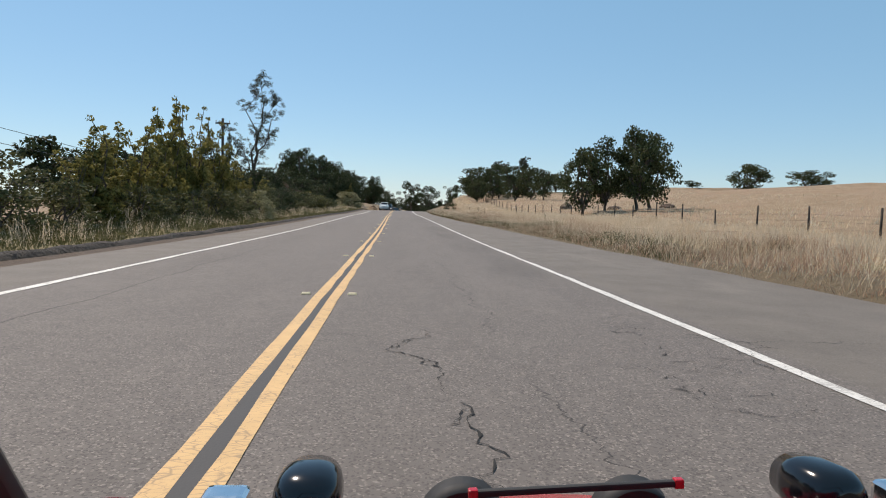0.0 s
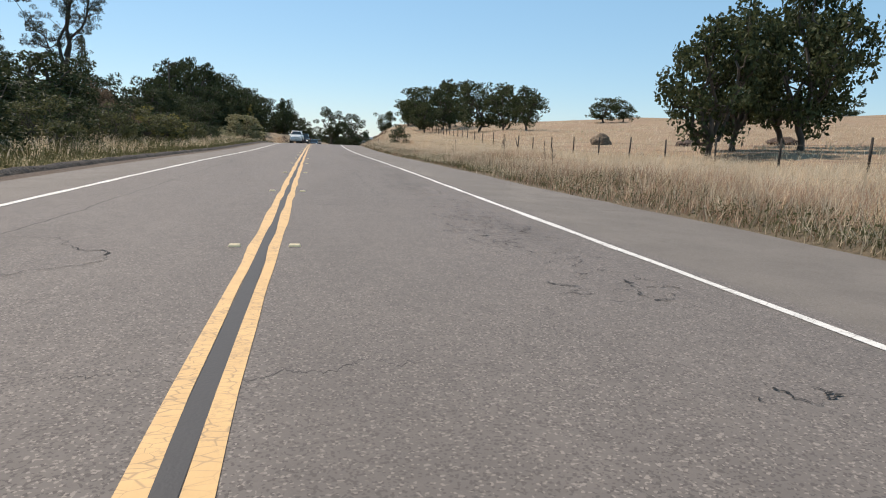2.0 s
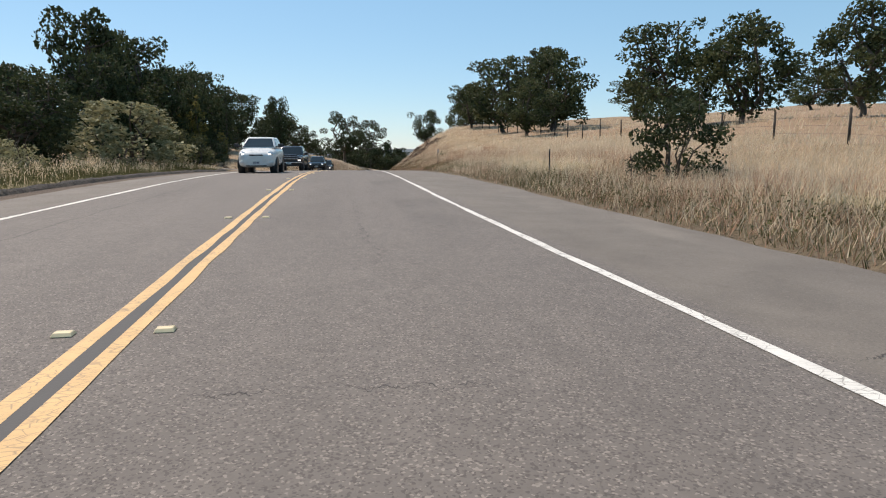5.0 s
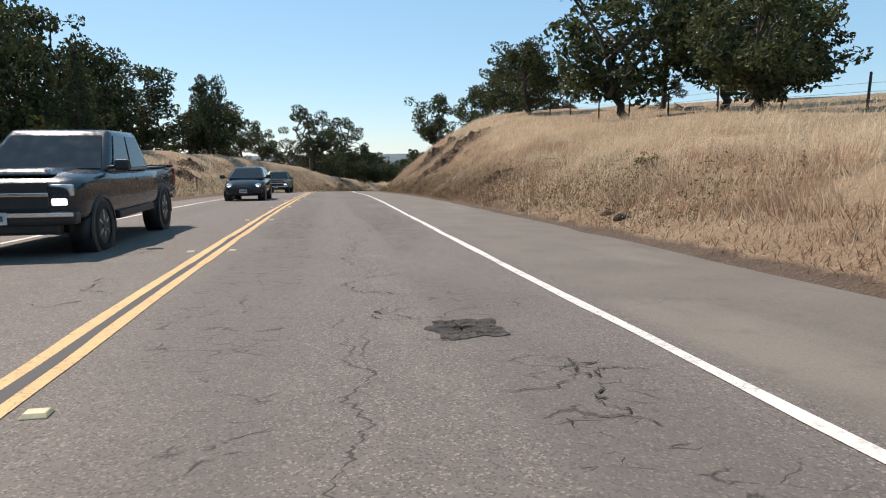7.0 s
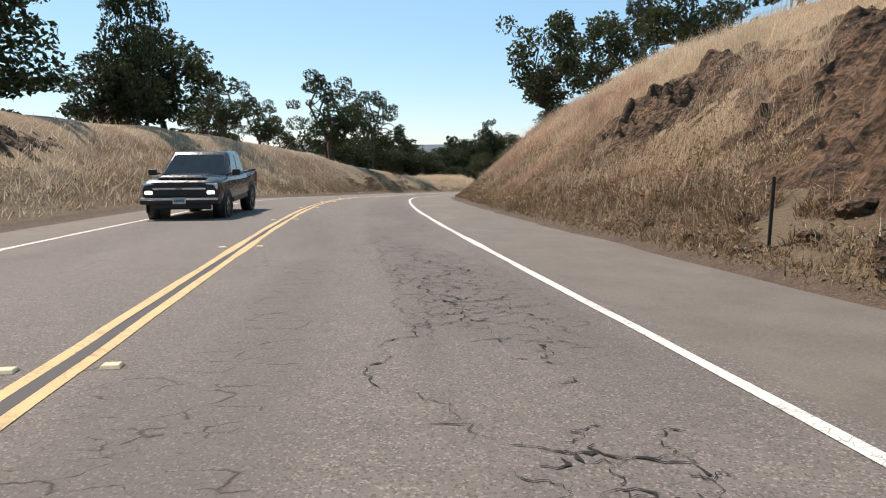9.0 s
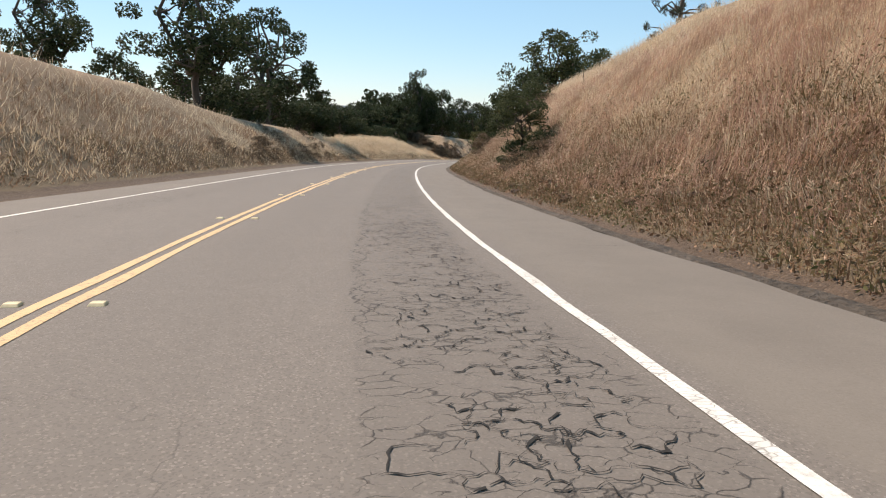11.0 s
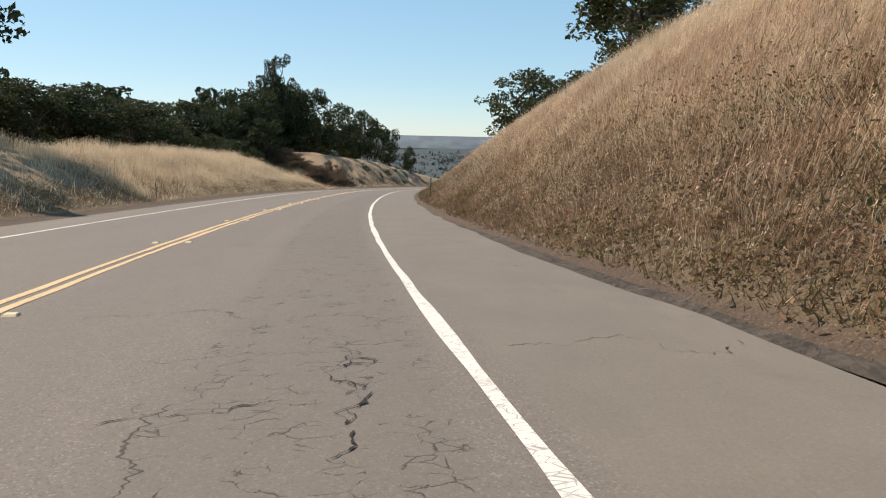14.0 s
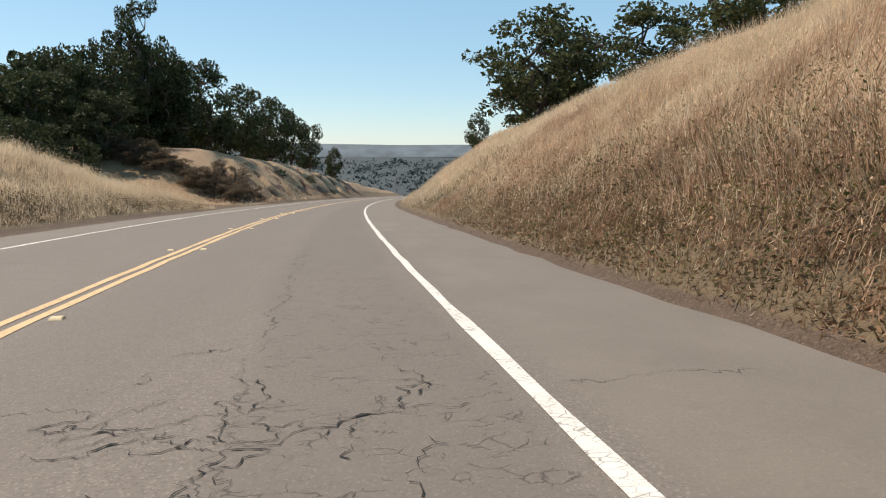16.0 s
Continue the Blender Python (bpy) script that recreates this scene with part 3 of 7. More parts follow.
weedy = np.where(field & (o_ > 0), 0.75 * np.clip((right_edge(s_) + 3.2 - o_) / 1.5, 0, 1), 0) + np.where(s_ > 145, np.clip((9.8 - o_) / 3, 0, 1) * (o_ > 0), 0) * np.clip((s_ - 145) / 25, 0, 1) + np.where((s_ > 170) & (o_ < 0), np.clip((o_ + 9.5) / 2, 0, 1), 0)
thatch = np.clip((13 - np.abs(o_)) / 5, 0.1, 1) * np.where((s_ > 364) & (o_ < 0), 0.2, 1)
rows, cols = len(S_LINES), len(O_LINES)
edge = np.concatenate([np.arange(cols), np.arange(1, rows) * cols + cols - 1, (rows - 1) * cols + np.arange(cols - 2, -1, -1), np.arange(rows - 2, 0, -1) * cols])
rim, middle = points[edge], np.array([40.0, 220.0])
rings, ring_faces, valley = [points], [], [np.zeros(len(points))]
count, last = len(points), edge
way = rim[:, :2] - middle
way /= np.linalg.norm(way, axis=1, keepdims=True)
for far, drop in ((60, 8), (160, 30), (380, 55), (900, 62), (2000, 60), (4200, 55)):
    ring = np.column_stack([rim[:, :2] + way * far, np.minimum(rim[:, 2], rim[:, 2] * 0.2) - drop + (6 if far > 300 else 1.5) * bumps(rim[:, 0] / 40 + far, rim[:, 1] / 40)])
    here = count + np.arange(len(rim))
    ring_faces.append(np.stack([last, here, np.roll(here, -1), np.roll(last, -1)], -1))
    rings.append(ring)
    # how far the ring takes on the haze-tinted valley colour
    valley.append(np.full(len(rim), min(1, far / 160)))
    count, last = count + len(rim), here
marks = {k: np.concatenate([v] + [np.zeros(len(r)) for r in rings[1:]]) for k, v in (("dirt", dirt), ("green", green), ("rock", rock_and_groove_shade(s_, o_)), ("weedy", weedy), ("thatch", thatch))}
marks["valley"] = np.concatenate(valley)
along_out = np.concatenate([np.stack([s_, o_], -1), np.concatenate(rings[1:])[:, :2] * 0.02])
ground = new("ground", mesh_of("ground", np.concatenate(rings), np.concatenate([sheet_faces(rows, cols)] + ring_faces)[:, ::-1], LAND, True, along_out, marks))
tagged(ground, "rolling ground of dry golden grass with bare cut banks", "ground", kind="structure")


def ribbon(name, s0, s1, left, right, up, material, step=1.0, wobble=0.0, columns=2, crown=True):
    """A strip that follows the road between two offsets."""
    s = np.arange(s0, s1 + 0.01, step)
    lo = left(s) if callable(left) else np.full(len(s), float(left))
    hi = right(s) if callable(right) else np.full(len(s), float(right))
    lo, hi = lo + wobble * bumps(s / 0.9, s * 0 + 3.3), hi + wobble * bumps(s / 0.9, s * 0 + 8.1)
    o = lo[:, None] + (hi - lo)[:, None] * np.linspace(0, 1, columns)[None]
    sg = np.repeat(s[:, None], columns, 1)
    fall = -0.012 * np.maximum(np.abs(o) - 3.0, 0) if crown else 0 * o
    pts = place(sg.ravel(), o.ravel(), up, False)
    pts[:, 2] += fall.ravel()
    return new(name, mesh_of(name, pts, sheet_faces(len(s), columns)[:, ::-1], material, True, uv=np.stack([o.ravel(), sg.ravel()], -1)))


left_edge = lambda s: np.interp(s, [-60, 150, 190, 500], [-6.1, -6.05, -6.2, -6.2])
road = tagged(ribbon("road", -60, 500, left_edge, right_edge, 0.0, ASPHALT, 1.0, 0.09, 13), "worn grey asphalt two-lane road with cracked wheel tracks", "road", kind="structure")
for name, lo, hi, material, words in (
    ("yellow_line", -0.148, -0.044, YELLOW, "worn yellow centre line painted on the asphalt"),
    ("yellow_line", 0.044, 0.148, YELLOW, "worn yellow centre line painted on the asphalt"),
    ("white_line", 3.58, 3.685, WHITE, "cracked white edge line painted on the asphalt"),
    ("white_line", -3.72, -3.60, WHITE, "cracked white edge line painted on the asphalt"),
):
    tagged(ribbon(name, -60, 500, lo, hi, 0.005, material, 0.4, 0.018), words, "road marking", kind="structure")
tagged(ribbon("black_line", -60, 215, -0.05, 0.05, 0.004, BLACK_STRIPE, 1.0), "black contrast stripe between two yellow lines", "road marking", kind="structure")


def dike():
    s = np.arange(-60, 146, 0.6)
    profile = [(-6.0, 0.0), (-6.06, 0.09), (-6.16, 0.13), (-6.3, 0.12), (-6.5, 0.02)]
    n = len(profile)
    o = np.array([p[0] for p in profile])[None] + 0.05 * bumps(s / 1.3, s * 0)[:, None]
    z = np.array([p[1] for p in profile])[None] * (1 + 0.25 * bumps(s / 0.8, s * 0 + 2))[:, None]
    sg = np.repeat(s[:, None], n, 1)
    pts = place(sg.ravel(), o.ravel(), 0, False)
    pts[:, 2] += z.ravel() - 0.03
    return new("kerb", mesh_of("kerb", pts, sheet_faces(len(s), n), KERB, True))


tagged(dike(), "low dark asphalt dike along the road edge", "kerb", kind="structure")


def low_dike():
    """The rounded asphalt berm at the foot of the cut."""
    s = np.arange(204, 290, 0.12)
    profile = [(-0.05, 0.0), (0.04, 0.016), (0.13, 0.028), (0.24, 0.026), (0.40, 0.0)]
    n = len(profile)
    o = right_edge(s)[:, None] + np.array([p[0] for p in profile])[None] + 0.07 * bumps(s / 2.3, s * 0 + 6)[:, None] + 0.03 * bumps(s / 0.7, s * 0 + 6)[:, None]
    fade = np.clip((s - 204) / 5, 0, 1) * np.clip((290 - s) / 8, 0, 1)
    z = np.array([p[1] for p in profile])[None] * (1 + 0.35 * bumps(s / 0.7, s * 0 + 1))[:, None] - 0.07 * (1 - fade)[:, None]
    sg = np.repeat(s[:, None], n, 1)
    pts = place(sg.ravel(), o.ravel(), 0, False)
    pts[:, 2] += z.ravel() - 0.045
    return new("kerb", mesh_of("kerb", pts, sheet_faces(len(s), n)[:, ::-1], BERM, True))


tagged(low_dike(), "low crumbling grey asphalt berm at the foot of the bank", "kerb", kind="structure")

def driveway():
    """The side track that leaves the road through a gap in the dike."""
    t = np.linspace(0, 1, 22)
    o = -6.0 - 20 * t
    mid, half = 157.5 - 13 * t ** 0.9, 2.3 + 1.6 * (1 - t) ** 6
    cols = np.linspace(-1, 1, 7)
    s = mid[:, None] + half[:, None] * cols[None] + 0.25 * bumps(t * 9, t * 0 + 4)[:, None] * np.abs(cols)[None]
    og = np.repeat(o[:, None], 7, 1)
    pts = place(s.ravel(), og.ravel(), 0.06)
    pts[:, 2] -= np.repeat((np.abs(cols) > 0.99)[None] * 0.14, 22, 0).ravel() + np.where(og.ravel() > -6.4, 0.03, 0)
    me = mesh_of("driveway", pts, sheet_faces(22, 7), ASPHALT, True, uv=np.stack([og.ravel() - 30, s.ravel()], -1))
    return new("driveway", me)


tagged(driveway(), "narrow grey asphalt side track leaving the road", "driveway", kind="structure")

# ---- plants ----


def tubes(limbs, sides=6):
    """One mesh of tapered limbs; each limb: a list of (point, radius)."""
    verts, faces, base = [], [], 0
    for limb in limbs:
        for i, (p, r) in enumerate(limb):
            q = limb[min(i + 1, len(limb) - 1)][0] - limb[max(i - 1, 0)][0]
            q = q / (np.linalg.norm(q) + 1e-9)
            u = np.cross(q, [0.3, 1, 0.1])
            u /= np.linalg.norm(u) + 1e-9
            w = np.cross(q, u)
            for k in range(sides):
                t = 2 * math.pi * k / sides
                verts.append(p + r * (math.cos(t) * u + math.sin(t) * w))
        for i in range(len(limb) - 1):
            for k in range(sides):
                a, b = base + i * sides + k, base + i * sides + (k + 1) % sides
                faces.append((a, b, b + sides, a + sides))
        base += len(limb) * sides
    return np.array(verts), np.array(faces)


def leaves(centres, radii, count, size, rng, droop=0.0, slim=0.55):
    """Small folded leaf sprays scattered through clumps."""
    pick = rng.choice(len(centres), count, p=radii ** 2 / (radii ** 2).sum())
    d = rng.normal(size=(count, 3))
    d /= np.linalg.norm(d, axis=1, keepdims=True)
    p = centres[pick] + d * (radii[pick] * rng.uniform(0.45, 1.05, count) ** 0.6)[:, None] * np.array([1, 1, 0.72])
    u = rng.normal(size=(count, 3)) + np.array([0, 0, -droop])
    u /= np.linalg.norm(u, axis=1, keepdims=True)
    w = np.cross(u, rng.normal(size=(count, 3)))
    w /= np.linalg.norm(w, axis=1, keepdims=True)
    fold = np.cross(u, w)
    k = size * rng.uniform(0.6, 1.35, count)[:, None]
    quad = np.stack([p - u * k, p + w * k * slim + fold * k * 0.2, p + u * k, p - w * k * slim + fold * k * 0.2], 1)
    return quad.reshape(-1, 3), np.arange(count * 4).reshape(-1, 4)


def bent(a, b, r0, r1, rng, n=5, sway=0.12):
    a, b = np.asarray(a, float), np.asarray(b, float)
    length = np.linalg.norm(b - a)
    out = []
    for i in range(n):
        t = i / (n - 1)
        p = a + (b - a) * t + rng.normal(size=3) * sway * length * math.sin(math.pi * t) * 0.5
        out.append((p, r0 + (r1 - r0) * t))
    return out


def tree_meshes(kind, seed):
    """Trunk and crown of a tree one unit high and about one unit wide."""
    rng = np.random.RandomState(seed)
    limbs, centres, radii = [], [], []
    if kind in ("oak", "low_oak", "open_oak", "far_oak", "scrub_oak"):
        fork = 0.15 if kind not in ("open_oak", "scrub_oak") else 0.3
        base = {"low_oak": 0.04, "open_oak": 0.24, "scrub_oak": 0.3}.get(kind, 0.10)
        lean = rng.normal(size=2) * 0.03
        crotch = np.array([lean[0], lean[1], fork])
        thin = 0.5 if kind == "scrub_oak" else 1.0
        limbs.append([(np.array([0, 0, -0.03]), 0.042 * thin), (np.array([0, 0, 0.02]), 0.030 * thin)] + bent((0, 0, 0.03), crotch, 0.028 * thin, 0.023 * thin, rng, 4))
        for i in range(8):
            t = 2 * math.pi * (i + rng.uniform(-0.3, 0.3)) / 8
            reach, lift = rng.uniform(0.24, 0.42), rng.uniform(base + 0.12, 0.9)
            if i < 2:
                reach, lift = 0.1, 0.92
            end = np.array([math.cos(t) * reach, math.sin(t) * reach, lift])
            limb = bent(crotch, end, 0.021 * thin, 0.006 * thin, rng, 6, 0.25)
            limbs.append(limb)
            for j in range(4):
                p = limb[2 + j][0]
                tip = p + rng.normal(size=3) * np.array([0.12, 0.12, 0.08])
                tip[2] = np.clip(tip[2], base + 0.04, 0.95)
                limbs.append(bent(p, tip, 0.008, 0.002, rng, 4, 0.2))
                centres.append(tip)
                radii.append(rng.uniform(0.07, 0.125))
            centres.append(end)
            radii.append(rng.uniform(0.09, 0.14))
        if kind == "open_oak":
            radii = [q * 0.72 for q in radii]
        for i in range({"open_oak": 9, "scrub_oak": 4}.get(kind, 40)):
            t, u = rng.uniform(0, 2 * math.pi), rng.uniform(-1, 1)
            k = rng.uniform(0.75, 1.0)
            mid = (base + 0.95) / 2
            c = np.array([math.cos(t) * 0.40 * k * math.sqrt(1 - u * u), math.sin(t) * 0.40 * k * math.sqrt(1 - u * u), mid + u * (0.93 - mid) * k])
            centres.append(c)
            radii.append(rng.uniform(0.07, 0.13))
        count, size = (5400, 0.0205) if kind != "open_oak" else (8600, 0.0125)
        if kind == "scrub_oak":
            count, size = 9000, 0.0115
        if kind == "far_oak":
            count, size = 1700, 0.038
    elif kind == "pine":
        limbs.append([(np.array([0, 0, -0.02]), 0.028)] + bent((0, 0, 0), (0.05, 0.02, 0.55), 0.022, 0.014, rng, 6, 0.05))
        tops = [bent((0.05, 0.02, 0.55), (0.1, 0.0, 0.95), 0.012, 0.003, rng, 5), bent((0.05, 0.02, 0.5), (-0.05, 0.05, 0.9), 0.012, 0.003, rng, 5)]
        limbs += tops
        for i in range(96):
            stem = tops[i % 2] if i > 44 else limbs[0]
            p = stem[rng.randint(1, len(stem))][0]
            t = rng.uniform(0, 2 * math.pi)
            reach = rng.uniform(0.06, 0.2) if i > 44 else rng.uniform(0.12, 0.34)
            tip = p + np.array([math.cos(t) * reach, math.sin(t) * reach, rng.uniform(-0.03, 0.10)])
            limbs.append(bent(p, tip, 0.006, 0.002, rng, 5, 0.3))
            if i > 20 or rng.rand() < 0.7:
                centres.append(tip)
                radii.append(rng.uniform(0.02, 0.045))
                centres.append(p + (tip - p) * 0.6 + rng.normal(size=3) * 0.03)
                radii.append(rng.uniform(0.02, 0.04))
        count, size = 13000, 0.017
    elif kind == "conifer":
        limbs.append([(np.array([0, 0, -0.02]), 0.022), (np.array([0, 0, 0.5]), 0.012), (np.array([0, 0, 1.0]), 0.002)])
        for i in range(60):
            z = 0.12 + 0.86 * (i / 60)
            t = i * 2.4 + rng.uniform(-0.3, 0.3)
            reach = 0.30 * (1.02 - z) * rng.uniform(0.7, 1.15) + 0.01
            tip = np.array([math.cos(t) * reach, math.sin(t) * reach, z - 0.05])
            limbs.append([(np.array([0, 0, z]), 0.005), (tip, 0.001)])
            for k in (0.5, 0.85):
                centres.append(np.array([tip[0] * k, tip[1] * k, z - 0.05 * k]))
                radii.append(0.025 + 0.10 * reach)
        count, size = 3600, 0.012
    elif kind == "sapling":
        for i in range(9):
            t = rng.uniform(0, 2 * math.pi)
            end = np.array([math.cos(t) * rng.uniform(0.05, 0.42), math.sin(t) * rng.uniform(0.05, 0.42), rng.uniform(0.55, 1.0)])
            stem = bent((rng.normal() * 0.03, rng.normal() * 0.03, -0.02), end, 0.012, 0.003, rng, 6, 0.08)
            limbs.append(stem)
            for k in range(14):
                q = k / 13
                c = stem[0][0] + (end - stem[0][0]) * (0.18 + 0.82 * q) + rng.normal(size=3) * 0.085 * (1.2 - q)
                c[2] = max(c[2], 0.08)
                centres.append(c)
                radii.append(rng.uniform(0.05, 0.10) * (1.2 - 0.8 * q))
        count, size = 8500, 0.017
    else:  # shrubs
        for i in range(9):
            t = rng.uniform(0, 2 * math.pi)
            end = np.array([math.cos(t) * rng.uniform(0.1, 0.42), math.sin(t) * rng.uniform(0.1, 0.42), rng.uniform(0.45, 0.9)])
            limbs.append(bent((rng.normal() * 0.04, rng.normal() * 0.04, -0.03), end, 0.012, 0.003, rng, 5, 0.15))
        for i in range(42):
            t, u = rng.uniform(0, 2 * math.pi), rng.uniform(0, 1)
            k = rng.uniform(0.7, 1.0)
            c = np.array([math.cos(t) * 0.42 * k * math.sqrt(1 - u * u * 0.9), math.sin(t) * 0.42 * k * math.sqrt(1 - u * u * 0.9), 0.06 + u * 0.82 * k])
            centres.append(c)
            radii.append(rng.uniform(0.07, 0.15))
        count, size = (3200, 0.0220) if kind == "shrub" else (2000, 0.040)
    tv, tf = tubes(limbs, 5)
    lv, lf = leaves(np.array(centres), np.array(radii), count, size, rng, 0.4 if kind == "pine" else 0.0, {"pine": 0.16, "brush": 0.2}.get(kind, 0.55))
    return mesh_of("trunk", tv, tf, None, True), mesh_of("crown", lv, lf)


TREES = {}


def tree(kind, s, o, height, width, leaf, label, name="tree", category="tree", group=""):
    """Stands a tree or shrub at (s, o); a few shapes of each kind share their meshes."""
    rng = random.Random(round(s * 31 + o * 17))
    key = kind, rng.randrange(5 if kind in ("oak", "shrub") else 3), leaf.name
    if key not in TREES:
        base = new(name)
        trunk, crown = tree_meshes(kind, sum(map(ord, kind)) + key[1])
        part("trunk", trunk, BARK, base)
        part("crown", crown, leaf, base)
        TREES[key] = base
        base["used"] = 0
    m = at(s, o, -0.05, rng.uniform(0, 6.28), (width, width, height))
    base = TREES[key]
    if base["used"]:
        ob = copy_thing(base, Matrix.LocRotScale(m.translation, m.to_quaternion(), Vector((width / base.scale[0], width / base.scale[1], height / base.scale[2]))))
    else:
        ob = base
        ob.matrix_basis = m
    base["used"] = 1
    return tagged(ob, label, category, group)


def gray_pine(s, o, label):
    """A tall open pine: several crooked leaders, long bare side limbs and thin tufts of needles at the ends."""
    rng = np.random.RandomState(17)
    base = tagged(new("tree"), label, "tree")
    base.matrix_basis = at(s, o, -0.1)
    leaders = [
        bent((0, 0, -0.3), (0.4, 0, 6), 0.34, 0.25, rng, 6, 0.05) + bent((0.6, 0.1, 7), (2.2, 0, 20.5), 0.22, 0.03, rng, 9, 0.06),
        bent((0.4, 0, 6), (0.2, 0.8, 19), 0.19, 0.03, rng, 9, 0.09),
        bent((0.5, 0, 7.5), (4.6, -0.6, 17.5), 0.15, 0.03, rng, 8, 0.10),
        bent((0, 0, 4.2), (-9.6, 1.0, 9.6), 0.17, 0.03, rng, 9, 0.12),
        bent((-1.2, 0, 5.2), (-8.0, -1.5, 6.2), 0.11, 0.02, rng, 8, 0.14),
        bent((0.3, 0, 5.0), (-4.0, 1.5, 12.5), 0.13, 0.02, rng, 8, 0.12),
    ]
    limbs, centres, radii = list(leaders), [], []
    for i, leader in enumerate(leaders):
        for k in range(26 if i < 3 else 17):
            j = rng.randint(2 if i else 6, len(leader))
            p = leader[j][0]
            t, reach = rng.uniform(0, 2 * math.pi), rng.uniform(0.7, 2.3) * (1.15 - 0.5 * j / len(leader))
            tip = p + np.array([math.cos(t) * reach, math.sin(t) * reach, rng.uniform(0.2, 1.5)])
            limb = bent(p, tip, 0.045, 0.012, rng, 5, 0.3)
            limbs.append(limb)
            for q in (limb[-1][0], limb[-2][0]):
                for _ in range(2):
                    centres.append(q + rng.normal(size=3) * 0.28)
                    radii.append(rng.uniform(0.22, 0.42))
    for k in range(22):  # dead lower limbs
        z, t, reach = rng.uniform(1.5, 8), rng.uniform(0, 2 * math.pi), rng.uniform(1.5, 4.2)
        limbs.append(bent((0.2, 0, z), (math.cos(t) * reach, math.sin(t) * reach, z + rng.uniform(-1.2, 1.2)), 0.05, 0.008, rng, 6, 0.35))
    tv, tf = tubes(limbs, 5)
    lv, lf = leaves(np.array(centres), np.array(radii), 21000, 0.17, rng, 0.0, 0.13)
    part("trunk", mesh_of("trunk", tv, tf, WOOD, True), None, base, "crooked dark trunk and bare limbs")
    part("crown", mesh_of("crown", lv, lf, PINE_LEAF), None, base, "thin grey-green tufts of needles")


# ---- trees and shrubs ----
OAK = "broad green oak with a dark trunk standing in dry grass"
LIVE = "dense dark green live oak"
# the field: along, out, height, width
for s, o, h, w, kind in (
    (76, 21.9, 7.6, 6.2, "low_oak"), (79, 25.5, 8.8, 6.4, "oak"), (77, 28.6, 9.6, 7.2, "oak"), (84, 33, 9.6, 7.8, "oak"),
    (182, 96, 8, 13, "low_oak"), (178, 59, 5.4, 7.4, "low_oak"), (180, 64.5, 4.6, 6.0, "low_oak"), (210, 86.9, 2.2, 6, "low_oak"), (165, 102, 5.5, 11, "low_oak"), (135, 30.2, 6.2, 6.2, "oak"), (145, 29.2, 7.4, 7.8, "low_oak"), (151, 26.5, 8.2, 8.6, "low_oak"),
    (177.5, 19.2, 9, 10, "oak"), (176.5, 25.2, 9.2, 9.5, "oak"), (170.5, 22.8, 8.2, 7.5, "oak"), (164.3, 18.6, 5.6, 6.2, "oak"), (200, 44.6, 5.4, 8.5, "low_oak"), (192, 18, 6.0, 6.5, "low_oak"), (246.9, 31.4, 9.5, 9.7, "open_oak"), (204, 19.5, 6, 6.5, "oak"),
    (223, 21.6, 7.2, 6.8, "oak"), (221.5, 12.4, 7.0, 6.4, "oak"), (236, 18, 7.2, 7.5, "low_oak"), (286, 16.2, 7.2, 8.2, "oak"), (318, 23, 9.5, 12, "oak"), (330, 27, 9, 10, "oak"),
    (365, 18.5, 10, 12, "oak"), (358, 26.5, 7.8, 10, "oak"), (350, 31, 7.4, 8, "low_oak"), (373, 23, 9.5, 10, "oak"), (384, 21, 7.5, 9, "oak"), (401, 16.5, 6.2, 4, "oak"), (346, 28, 6.5, 9, "oak"),
):
    tree(kind, s, o, h, w, OAK_LEAF, OAK, group="oaks on the hillside")
tree("pine", 186, 26.6, 9.6, 10, PINE_LEAF, "open grey-green pine among the oaks")
tree("pine", 284, 28, 20, 13, PINE_LEAF, "tall thin grey-green pine above the oaks")
